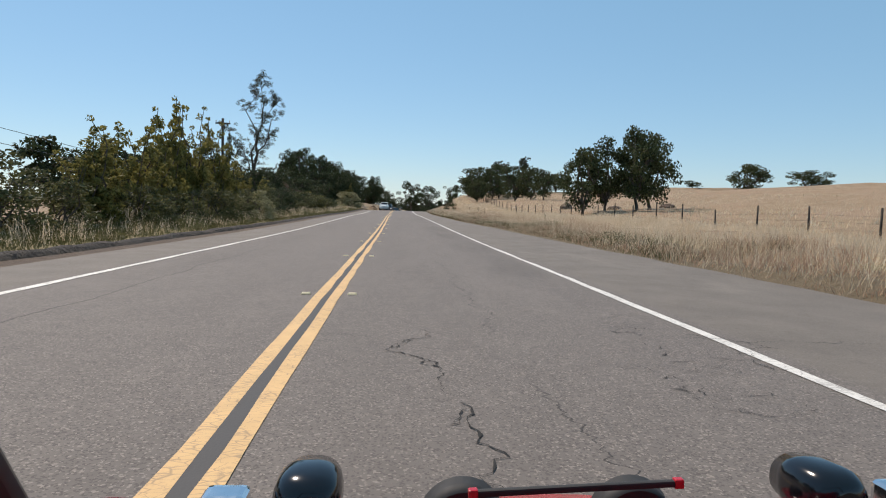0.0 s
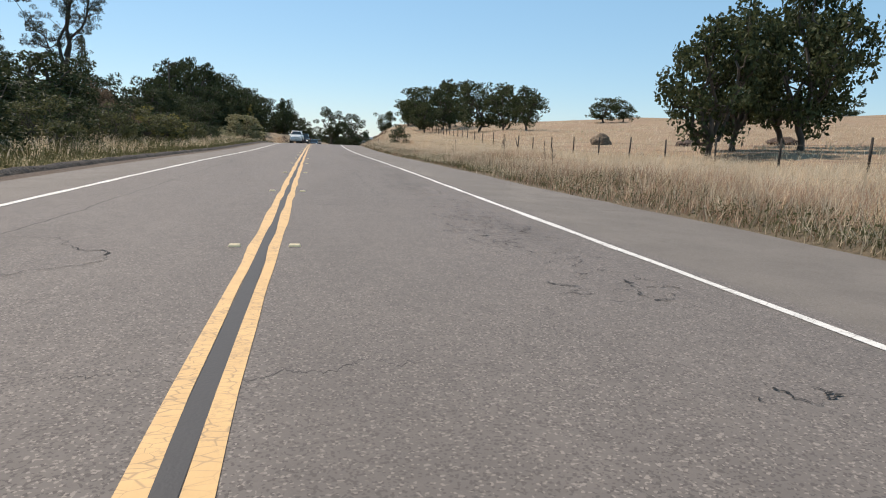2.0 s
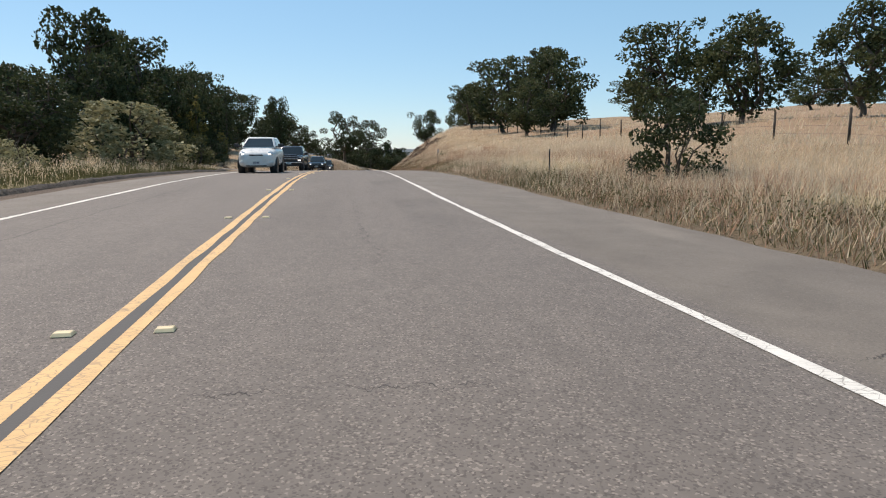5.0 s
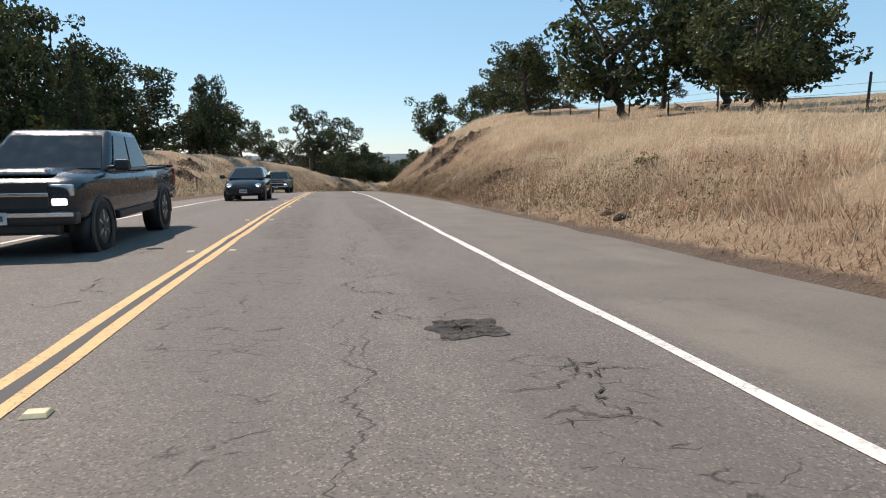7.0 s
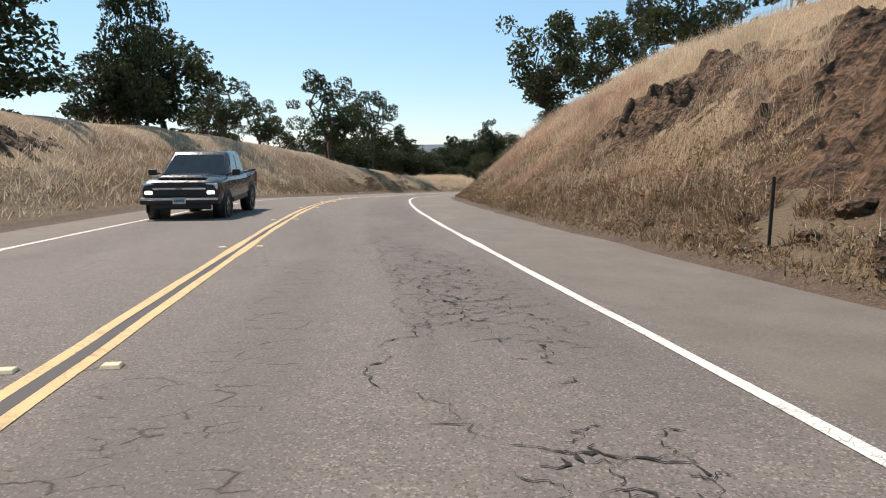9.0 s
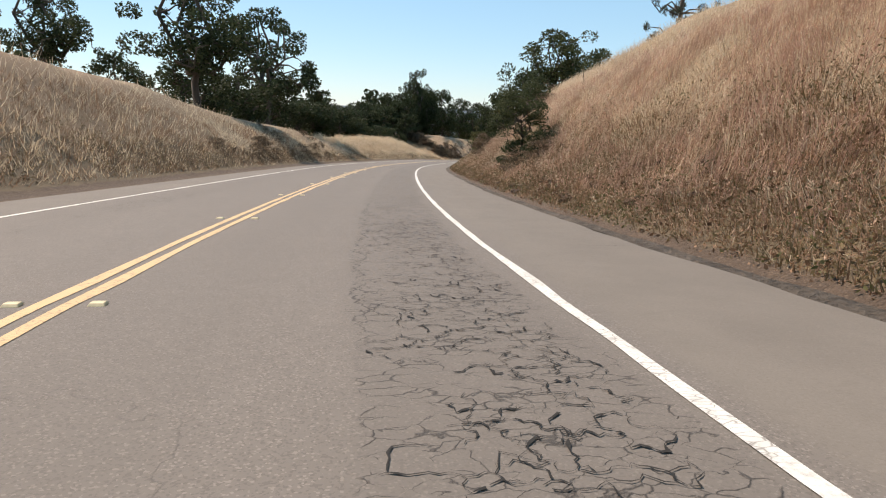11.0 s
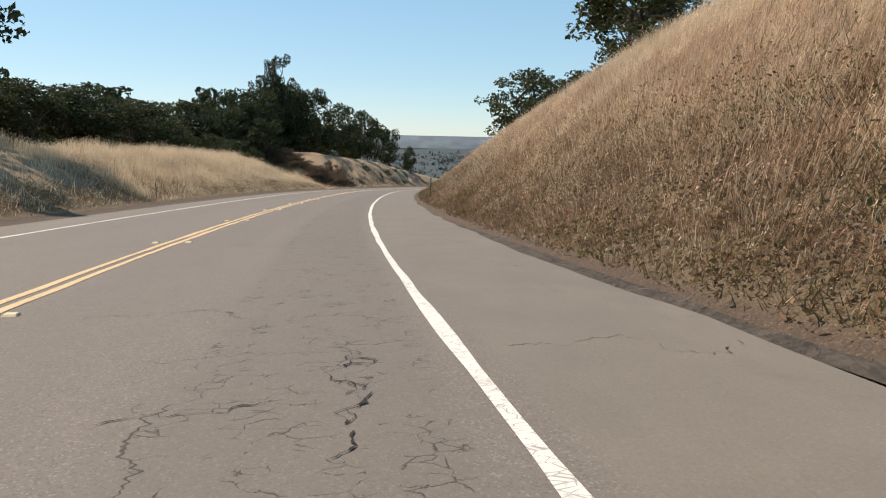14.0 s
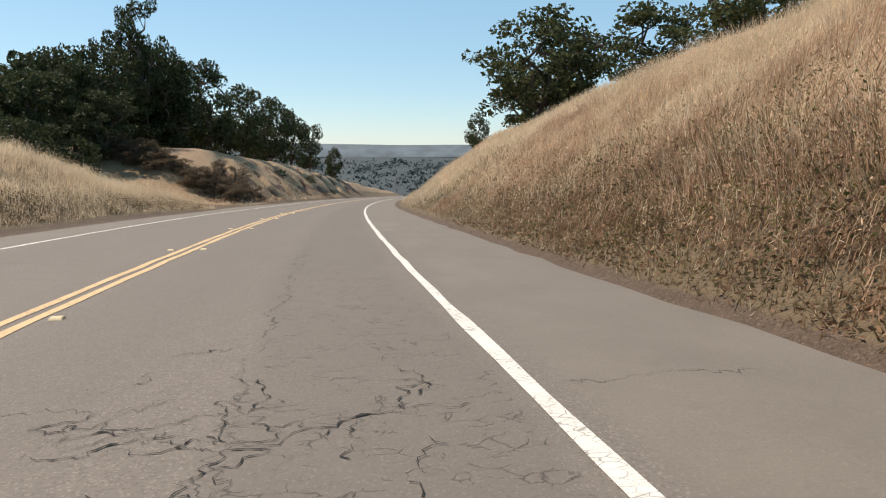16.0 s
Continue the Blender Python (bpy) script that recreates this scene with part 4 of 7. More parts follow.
# left of the road, the row of young trees and shrubs behind the dike
for s, o, h, w in ((33, -10.4, 4.6, 4.6), (37, -10.8, 6.0, 4.8), (41.5, -10.8, 6.4, 4.8), (46.5, -10.8, 6.2, 4.8), (52, -11.2, 4.2, 4.4), (57, -10.6, 3.2, 4.0), (29, -10.4, 3.6, 4.2), (171, -14.5, 6.6, 5.6), (174.5, -17, 6.2, 6), (168, -16.8, 5.4, 5), (177, -12.8, 3.4, 2.8)):
    tree("sapling", s, o, h, w, SHRUB_LEAF, "bushy young roadside tree with yellow-green upright shoots", group="roadside saplings")
for s, o, h, w, leaf in (
    (22, -9.6, 2.6, 3.6, HEDGE_LEAF), (26, -10, 2.4, 3.2, HEDGE_LEAF), (30, -8.8, 1.7, 2.6, HEDGE_LEAF), (35, -8.9, 2.1, 3.0, HEDGE_LEAF), (40, -9, 2.4, 3.2, HEDGE_LEAF),
    (47.5, -8.5, 2.3, 3.0, LIGHT_LEAF), (44, -8.8, 2.0, 2.8, HEDGE_LEAF), (53, -9.2, 2.6, 3.4, HEDGE_LEAF), (58, -9.2, 2.4, 3.2, LIVE_LEAF), (62, -10, 3.0, 3.6, LIVE_LEAF),
    (67, -10.4, 3.0, 4.0, LIVE_LEAF), (72, -10, 2.4, 3.4, HEDGE_LEAF), (77, -11, 3.2, 4.4, LIVE_LEAF), (82, -10.2, 2.6, 3.6, HEDGE_LEAF), (92, -10.4, 2.9, 4.8, HEDGE_LEAF),
    (87, -11.4, 3.0, 4.0, LIVE_LEAF), (98, -10.8, 3.0, 4.2, LIVE_LEAF), (104, -10.6, 2.8, 4.2, HEDGE_LEAF), (110, -11.4, 2.6, 4.2, LIVE_LEAF), (116, -11, 2.0, 3.4, LIVE_LEAF),
    (122, -11.8, 2.4, 3.8, LIVE_LEAF), (141, -10.6, 4.4, 7.4, LIGHT_LEAF), (128.5, -10.6, 2.0, 3.0, LIGHT_LEAF), (160.5, -13.5, 3.6, 4.2, HEDGE_LEAF), (164, -12.6, 3.2, 4.2, HEDGE_LEAF), (168, -12.6, 3.0, 4.2, LIVE_LEAF), (172, -13, 2.8, 4, LIVE_LEAF), (176, -13.4, 2.4, 3.6, LIVE_LEAF), (153, -17, 3.6, 5, LIVE_LEAF), (158, -16.5, 3.4, 4.6, LIVE_LEAF), (148, -18.5, 3.8, 5, LIVE_LEAF),
    (118, 10.1, 2.8, 2.8, LIVE_LEAF), (155.6, 9.4, 0.7, 0.9, HEDGE_LEAF), (264.5, 10.8, 5.0, 4.2, LIVE_LEAF), (264.5, 9.2, 3.6, 3.0, LIVE_LEAF), (263.5, 8.4, 2.2, 2.4, HEDGE_LEAF), (240.6, 7.5, 1.4, 1.8, LIVE_LEAF), (238.6, 8.3, 1.2, 1.8, LIVE_LEAF), (242.5, 8.6, 1.1, 1.6, HEDGE_LEAF),
    (409, -9.5, 1.6, 2.2, HEDGE_LEAF), (394, -10.5, 1.3, 2.0, LIVE_LEAF), 
):
    words = {HEDGE_LEAF: "rounded olive-green shrub beside the road", LIGHT_LEAF: "pale olive flowering dome-shaped shrub", LIVE_LEAF: "dense dark green shrub beside the road"}[leaf]
    tree("shrub", s, o, h, w, leaf, words, "shrub", "shrub", "roadside shrubs")
for s, o, h, w, leaf in ((259, 11.2, 3.4, 3.8, LIVE_LEAF), (260.7, 10.4, 2.8, 3.2, HEDGE_LEAF), (263, 10.0, 2.5, 3.0, LIVE_LEAF), (257.6, 9.4, 2.0, 2.6, LIVE_LEAF)):
    tree("shrub", s, o, h, w, leaf, "dense dark green shrub on the cut bank", "shrub", "shrub", "scrub on the cut bank")
rng = random.Random(23)
for i in range(15):  # dark undergrowth below the trees
    tree("shrub", 64 + i * 4.3, rng.uniform(-15.5, -13), rng.uniform(2.2, 3.1), rng.uniform(4.6, 5.8), LIVE_LEAF, "dense dark undergrowth below the roadside trees", "shrub", "shrub", "roadside shrubs")
tree("shrub", 97, -11.3, 3.3, 4.8, SHRUB_LEAF, "broad yellow-green shrub beside the road", "shrub", "shrub", "roadside shrubs")
for s, o, h, w in ((99, -16.2, 4.8, 5.4), (95, -13.4, 3.4, 4.0), (102, -18.5, 5.4, 5)):
    tree("brush", s, o, h, w, BRUSH_LEAF, "tall thicket of bare brown twigs", "shrub", "shrub", "brown thickets")
for s, o, h, w in ((266.5, 13.5, 1.6, 3.0), (256, 11.8, 1.1, 2.4), (258.6, 8.2, 1.2, 2.0), (261.5, 8.6, 1.3, 2.2), (239.0, 7.5, 0.8, 1.8), (237.6, 8.0, 0.9, 1.8)):
    tree("brush", s, o, h, w, BRUSH_LEAF, "low tangle of dead brown brush on the cut bank", "shrub", "shrub", "dead brush on the banks")
tree("scrub_oak", 240.7, 7.9, 3.1, 3.4, OAK_LEAF, "small crooked oak growing on the cut bank", group="oaks on the hillside")
gray_pine(113, -23.4, "tall open grey pine with bare dark limbs")
for s, o, h, w in ((203, -56.9, 22, 15), (180, -46, 11, 8), (150, -29, 6.6, 6), (186, -14, 7.6, 6.5)):
    tree("conifer", s, o, h, w, LIVE_LEAF, "narrow pointed dark conifer", group="conifers")
for s, o, h, w, kind in (
    (200, -33, 16.5, 10, "oak"), (205, -38, 16, 11, "low_oak"), (196, -29, 13, 9, "oak"), (146, -18, 6.4, 7, "low_oak"), (157, -25, 7.6, 9, "oak"), (162, -20.5, 12.6, 8.6, "oak"), (170, -20, 12.0, 9.5, "oak"), (158, -18.5, 9.0, 6.5, "low_oak"), (179, -16, 9.5, 7.5, "low_oak"), (171, -16.5, 9.5, 7.5, "low_oak"), (164, -18, 9, 8, "low_oak"), (191, -18, 10, 8.5, "low_oak"), (200, -18, 9, 8.5, "oak"), (213, -19.5, 9.2, 11, "low_oak"), (204, -21, 8, 9, "low_oak"), (222, -18, 5.2, 7, "low_oak"), (229, -19, 6, 7, "low_oak"), (193, -23, 11, 9, "low_oak"),
    (222, -15.6, 9.6, 5.5, "oak"), (232, -19, 9, 11, "oak"), (245, -20, 7.2, 8, "open_oak"), (262, -23, 8.2, 8, "open_oak"), (256, -27, 7, 7, "oak"), (278.5, -19.4, 15, 15, "open_oak"), (284, -22, 6.5, 9, "low_oak"), (291, -20, 6.4, 9, "low_oak"),
    (300, -20.6, 16.4, 14.5, "open_oak"), (305, -23, 8, 10, "low_oak"), (286, -32, 7.5, 8.5, "oak"), (385, -24, 17.2, 9, "open_oak"), (387, -26, 14, 7.5, "oak"), (352, -35, 9, 11, "oak"), (389, -22.5, 12, 9.5, "oak"), (401, -22.5, 13.4, 10, "oak"),
    (414, -22, 12.4, 9.5, "oak"), (427, -21, 12.8, 9, "oak"), (350, -21, 5.6, 6.5, "low_oak"), (356, -23, 6, 7, "low_oak"), (362, -21.5, 5.8, 6.5, "low_oak"), (369, -21.5, 6.4, 6.5, "low_oak"), (438, -20, 12.6, 8.5, "oak"), (447, -18.6, 11, 7, "oak"), (460, -16.5, 8, 5, "oak"), (372, -25.5, 8.6, 8, "oak"), (378, -30, 10.2, 9.5, "oak"), (366, -27, 8.8, 9.5, "oak"), (341, -24, 6.5, 8, "oak"), (333, -27, 7, 9, "oak"), (391, -26, 13.5, 11, "oak"), (356, -30, 9.2, 11, "low_oak"), (366, -31, 10, 11, "low_oak"), (346, -30, 8.4, 11, "low_oak"),
):
    tree(kind, s, o, h, w, LIVE_LEAF, LIVE, group="trees left of the road")
rng = random.Random(14)
for i in range(74):  # brush in the washed-out grooves and at the corner of the cut
    if i < 14:
        s, o, h = rng.uniform(363.5, 373), rng.uniform(-12, -7.3), rng.uniform(0.9, 1.8)
    elif i < 42:
        o = rng.uniform(-22, -9)
        s, h = 366.5 + (-13 - o) * 0.55 + rng.uniform(-1.5, 1.5), rng.uniform(1.2, 2.3)
    else:
        o = rng.uniform(-13, -7.2)
        s = min(np.arange(376, 440, 0.3), key=lambda q: abs(float(gully(q, o)) - 1) + 0.02 * abs(q - (376 + 2 * i % 64)))
        h = rng.uniform(0.4, 0.9)
    tree("brush", float(s), o, h, h * rng.uniform(1.2, 1.8), BRUSH_LEAF, "low tangle of dead brown brush on the cut bank", "shrub", "shrub", "dead brush on the banks")
for points in (((274, -11.8), (273, -10.3), (270.5, -8.4), (268, -6.9)), ((286, -11.4), (286, -9.6), (284.2, -7.3)), ((253, -8.4), (256, -7.6), (259, -7.0))):
    for (s0, o0), (s1, o1) in zip(points, points[1:]):  # brown brush down the bank; the first two rows are added to darken tree shade
        for k in (0.15, 0.6):
            h = rng.uniform(0.45, 0.8)
            tree("brush", s0 + (s1 - s0) * k + rng.uniform(-0.5, 0.5), o0 + (o1 - o0) * k, h, h * 1.9, BRUSH_LEAF, "low tangle of dead brown brush on the cut bank", "shrub", "shrub", "dead brush on the banks")
for s, o, h in ((259, -7.4, 0.7), (261, -8.0, 0.9), (262.2, -7.2, 0.6), (263.5, -8.6, 1.0), (265.5, -7.8, 0.7), (266.6, -9.0, 0.8), (275.5, -7.8, 0.7), (277, -8.6, 0.8), (278, -7.4, 0.6), (281, -8.6, 0.8), (282.4, -7.5, 0.6)):
    tree("brush", s, o, h, h * 1.9, BRUSH_LEAF, "low tangle of dead brown brush on the cut bank", "shrub", "shrub", "dead brush on the banks")
rng = random.Random(4)
for i in range(16):
    tree("low_oak", 4 + i * 9.2 + rng.uniform(-3, 3), rng.uniform(-19, -15), rng.uniform(4.6, 6.8) * (0.62 if i < 6 else 0.85 if i < 12 else 1), rng.uniform(5, 7.5), LIVE_LEAF, LIVE, group="trees left of the road")
for i in range(36):
    tree("far_oak", -25 + i * 9.5 + rng.uniform(-3, 3), rng.uniform(-60, -34), rng.uniform(6.5, 9), rng.uniform(9, 13), LIVE_LEAF, LIVE, group="trees left of the road")
for i in range(22):
    tree("low_oak", 322 + i * 5.4 + rng.uniform(-2, 2), rng.uniform(-33, -23) - (12 if 346 < 322 + i * 5.4 < 366 else 0), rng.uniform(7.5, 10.5) * (0.58 if i < 6 else 1), rng.uniform(7.5, 10), LIVE_LEAF, LIVE, group="trees left of the road")
for i in range(16):
    tree("far_oak", 318 + i * 7.6 + rng.uniform(-3, 3), rng.uniform(-62, -38), rng.uniform(10, 14.5) * (0.7 if i < 5 else 1), rng.uniform(9, 13), LIVE_LEAF, LIVE, group="trees left of the road")

# ---- fence along the field ----
WIRE = plain("rusty_wire", (0.16, 0.12, 0.10), 0.7, 0.6)
fence = tagged(new("fence"), "weathered fence of thin dark posts with barbed wire strands", "fence")
post_mesh = bpy.data.meshes.new("post")
bm = merge(rod((0, 0, -0.25), (0, 0, 1.30), 0.055, 0.045, 7), rod((0, 0, 1.30), (0, 0, 1.33), 0.045, 0.02, 7))
bm.to_mesh(post_mesh)
bm.free()
FENCE_O = lambda s: float(np.interp(s, [0, 60, 120, 160, 200, 240], [20.4, 19.6, 19.0, 20.5, 19.0, 18.5]))
rng = random.Random(11)
tops = []
for i in range(52):
    s = 8 + i * 4.25 + rng.uniform(-0.2, 0.2)
    ob = part("post", post_mesh, WOOD, fence)
    ob.matrix_basis = at(s, FENCE_O(s), 0, rng.uniform(0, 6), (1, 1, rng.uniform(0.92, 1.06))) @ pose(0, 0, 0, rng.uniform(-1.5, 1.5), rng.uniform(-1.5, 1.5))
    tops.append(place(s, FENCE_O(s)))
for height in (0.35, 0.65, 0.95):
    limb = [(p + np.array([0, 0, height]), 0.006) for p in tops]
    v, f = tubes([limb], 4)
    part("wire", mesh_of("wire", v, f, WIRE), None, fence)
brace = part("brace", rod((0, 0, 0), (0, 0, 1.5), 0.05, 0.045, 7), WOOD, fence)
brace.matrix_basis = at(102, FENCE_O(102) - 0.05, 0, 0) @ pose(0, -0.9, 0, -42, 0, 0)

# ---- power line ----


def power_pole(s, o, height, arms, wide):
    pole = tagged(new("power_pole"), "dark weathered wooden power pole with crossarms", "power pole", "power poles")
    pole.matrix_basis = at(s, o, 0, 0.15)
    part("pole", rod((0, 0, -0.4), (0, 0, height), 0.15, 0.10, 10), WOOD, pole)
    for z in arms:
        arm = part("crossarm", box((wide, 0.11, 0.13), (0, 0.12, z), 0.015), WOOD, pole)
        for x in (-0.45 * wide, 0.45 * wide):
            part("insulator", merge(rod((x, 0.12, z + 0.06), (x, 0.12, z + 0.16), 0.02), rod((x, 0.12, z + 0.14), (x, 0.12, z + 0.24), 0.05, 0.03)), STEEL, arm)
    return pole


p1 = power_pole(61, -14, 8.0, (7.6,), 1.2)
p2 = power_pole(150, -22.6, 11.6, (11.2, 9.4), 2.1)
p0 = power_pole(-4, -20, 8.6, (8.3,), 1.6)
for low in (0.0, 0.8):
    span = [(place(s, np.interp(s, [-4, 40, 150], [-20, -19.7, -22.5]), 4.0 - low + 3.2 * ((s - 75) / 75) ** 2, False), 0.02) for s in np.linspace(-4, 150, 25)]
    v, f = tubes([span], 4)
    tagged(new("power_line", mesh_of("power_line", v, f, BLACK_PLASTIC)), "thin black overhead power line between poles", "power line", "power lines")

# ---- roadside markers ----


def marker(s, o, height, reflector):
    post = tagged(new("marker_post"), "slim dark roadside marker post in the grass", "marker post", "marker posts")
    post.matrix_basis = at(s, o, 0, random.Random(s).uniform(-0.2, 0.2))
    part("stake", box((0.042, 0.02, height + 0.2), (0, 0, height / 2 - 0.1), 0.006), BLACK_PLASTIC, post)
    if reflector:
        part("plate", box((0.10, 0.008, 0.22), (0, -0.016, height - 0.06), 0.003), STEEL, post, "small grey metal plate")


for s, o, h, plate in ((141.6, 7.2, 1.05, True), (184.5, 6.6, 0.85, False), (187, -7.3, 0.9, False), (301.5, -6.9, 0.75, False), (303, 6.5, 0.98, True), (122, 8.0, 0.9, False)):
    marker(s, o, h, plate)

# ---- dead stalks in the verge ----


def stalk(s, o, height, seed):
    r = random.Random(seed)
    base = tagged(new("dead_stalk"), "tall thin dead brown weed stalk", "dry plant", "dead stalks in the verge")
    base.matrix_basis = at(s, o, 0, r.uniform(0, 6)) @ pose(0, 0, 0, r.uniform(-5, 5), r.uniform(-5, 5))
    part("stem", rod((0, 0, -0.05), (0, 0, height), 0.012, 0.006, 5), WOOD, base)
    for i in range(5):
        z = height * r.uniform(0.45, 0.9)
        t = r.uniform(0, 6.28)
        part("twig", rod((0, 0, z), (math.cos(t) * 0.12, math.sin(t) * 0.12, z + 0.16), 0.006, 0.003, 4), WOOD, base)
    part("seed_head", rod((0, 0, height - 0.02), (0, 0, height + 0.16), 0.02, 0.008, 6), WOOD, base)


rng = random.Random(8)
for i in range(12):
    stalk(rng.choice((rng.uniform(60, 78), rng.uniform(40, 135), rng.uniform(240, 300))), rng.uniform(8.2, 11.5), rng.uniform(0.6, 1.0), i)

# ---- fallen sticks ----
BARE = bark_material("bleached_wood", (0.24, 0.19, 0.14), (0.46, 0.39, 0.30))
for s, o, turn, length in ((237.4, 6.75, 0.7, 0.5), (233.6, 6.6, -0.5, 0.35), (181.5, 6.9, 0.3, 0.6), (178.3, 7.0, 1.2, 0.5), (176.8, 6.9, 2.4, 0.4), (305.4, 6.6, 1.9, 0.4), (303.8, 6.8, 0.4, 0.35)):
    stick = new("stick", None)
    stick.matrix_basis = at(s, o, 0.04, turn)
    tagged(stick, "pale fallen stick lying at the foot of the bank", "stick", "fallen sticks")
    part("branch", rod((-length / 2, 0, 0), (length / 2, 0.03, 0.05), 0.022, 0.014, 6), BARE, stick)
    part("twig", rod((0.05, 0.005, 0.02), (0.16, 0.14, 0.07), 0.009, 0.005, 5), BARE, stick)

# ---- raised pavement markers ----
DOT = plain("yellowed_ceramic", (0.62, 0.50, 0.30), 0.5, amount=0.3)
stud = tagged(new("pavement_marker"), "small raised yellowed ceramic marker glued beside the centre line", "pavement marker", "pavement markers")
part("body", box((0.12, 0.10, 0.022), (0, 0, 0.011), 0.006, 2, (0.8, 0.6)), DOT, stud)
stud.matrix_basis = at(0.54 - 6.236 * 2, -0.28, 0.003, 0, on_land=False)
for k in range(-1, 56):
    for o in (-0.28, 0.28):
        copy_thing(stud, at(0.54 + 6.236 * k, o, 0.003, 0, on_land=False))

# ---- broken asphalt ----
RUBBLE = rock_material("broken_asphalt", (0.028, 0.023, 0.019), (0.17, 0.142, 0.118))


def pothole(s, o, ls, lo, seed, material, label):
    """A shallow ragged break in the surface, with crumbled rubble in it."""
    r = np.random.RandomState(seed)
    n, rings = 40, 7
    edge = 1 + 0.22 * np.interp(np.arange(n), np.linspace(0, n, 15), np.append(r.normal(size=14), 0)) + 0.09 * r.normal(size=n)
    verts, faces = [], []
    for i in range(rings):
        k = (i + 0.4) / (rings - 0.6)
        for j in range(n):
            t = 2 * math.pi * j / n
            verts.append((s + ls * k * edge[j] * math.cos(t), o + lo * k * edge[j] * math.sin(t), 0.004 + (0.016 * r.rand() if i < rings - 1 else 0)))
    for i in range(rings - 1):
        for j in range(n):
            a, b = i * n + j, i * n + (j + 1) % n
            faces.append((a, b, b + n, a + n))
    v = np.array(verts)
    pts = place(v[:, 0], v[:, 1], v[:, 2], False)
    ob = new("pothole", mesh_of("pothole", pts, np.array(faces), material))
    return tagged(ob, label, "pothole", kind="structure")


pothole(264.15, 1.6, 0.24, 0.23, 3, RUBBLE, "shallow broken pothole full of dark rubble in the asphalt")
pothole(145.1, 2.5, 0.28, 0.26, 5, rock_material("smooth_repair_asphalt", (0.06, 0.052, 0.045), (0.115, 0.1, 0.087)), "dark crumbled patch in the cracked asphalt")

# ---- cracks ----
CRACK = plain("crack_shadow", (0.016, 0.014, 0.012), 0.95, scale=30, amount=0.4)


def jagged(a, b, r, rough=0.2, piece=0.035):
    """A broken line between two points, displaced at ever smaller steps."""
    line = [np.asarray(a, float), np.asarray(b, float)]
    while np.linalg.norm(line[1] - line[0]) > piece * 1.6:
        out = []
        for p, q in zip(line, line[1:]):
            d = q - p
            out += [p, (p + q) / 2 + np.array([-d[1], d[0]]) * r.normal() * rough]
        line = out + [line[-1]]
    return np.array(line)


def crack_mesh(lines, widths, r):
    """Thin dark strips along broken lines on the road, wider and narrower as they go."""
    verts, faces, base = [], [], 0
    for line, width in zip(lines, widths):
        n = len(line)
        d = np.gradient(line, axis=0)
        d /= np.linalg.norm(d, axis=1, keepdims=True) + 1e-9
        taper = np.minimum(1, 0.25 + 3 * np.minimum(np.linspace(0, 1, n), np.linspace(1, 0, n)))
        half = width * 0.33 * taper * np.exp(0.6 * r.normal(size=n))
        side = np.stack([-d[:, 1], d[:, 0]], -1) * half[:, None]
        both = np.stack([line - side, line + side], 1).reshape(-1, 2)
        pts = place(both[:, 0], both[:, 1], 0.006, False)
        pts[:, 2] -= 0.012 * np.maximum(np.abs(both[:, 1]) - 3.0, 0)
        verts.append(pts)
        k = base + 2 * np.arange(n - 1)
        k = k[bumps(np.arange(n - 1) / 3.7 + base * 0.31, np.zeros(n - 1) + 12) > -0.62]
        faces.append(np.stack([k, k + 1, k + 3, k + 2], -1))
        base += 2 * n
    return mesh_of("crack", np.concatenate(verts), np.concatenate(faces), CRACK)


def crack(points, width, seed, branches=0):
    r = np.random.RandomState(seed)
    lines, widths = [], []
    for a, b in zip(points, points[1:]):
        lines.append(jagged(a, b, r))
        widths.append(width * 0.75)
    for _ in range(branches):
        line = lines[r.randint(len(points) - 1)]
        p = line[r.randint(len(line))]
        lines.append(jagged(p, p + r.normal(size=2) * np.array([0.14, 0.22]), r))
        widths.append(width * 0.55)
    tagged(new("crack", crack_mesh(lines, widths, r)), "jagged dark crack in the worn asphalt", "crack", "cracks in the asphalt", "structure")


def crazing(s_range, o_range, cell, width, seed, whole=0.75):
    """A field of alligator cracking: a crooked net with many gaps."""
    r = np.random.RandomState(seed)
    ns, no = int((s_range[1] - s_range[0]) / cell[0]) + 1, int((o_range[1] - o_range[0]) / cell[1]) + 1
    grid = np.stack(np.meshgrid(s_range[0] + cell[0] * np.arange(ns), o_range[0] + cell[1] * np.arange(no), indexing="ij"), -1)
    grid[1::2, :, 1] += cell[1] * 0.5
    grid += r.uniform(-0.38, 0.38, grid.shape) * np.array(cell)
    lines, widths = [], []
    for i in range(ns):
        for j in range(no):
            p = grid[i, j]
            rim = min(1, 2.2 * min(i + 1, ns - i) / ns, 3.0 * min(j + 1, no - j) / no)
            odds = whole * rim + 0.9 * float(bumps(p[0] / 1.1, p[1] / 0.8 + seed))
            for q, share in (((i, j + 1), 1.0), ((i + 1, j), 0.75)):
                if q[0] < ns and q[1] < no and r.rand() < odds * share:
                    lines.append(jagged(p, grid[q], r, 0.26, 0.03))
                    widths.append(width * r.uniform(0.3, 1.25))
    tagged(new("crack_net", crack_mesh(lines, widths, r)), "net of fine alligator cracks in the worn wheel track", "cracks", kind="stuff")


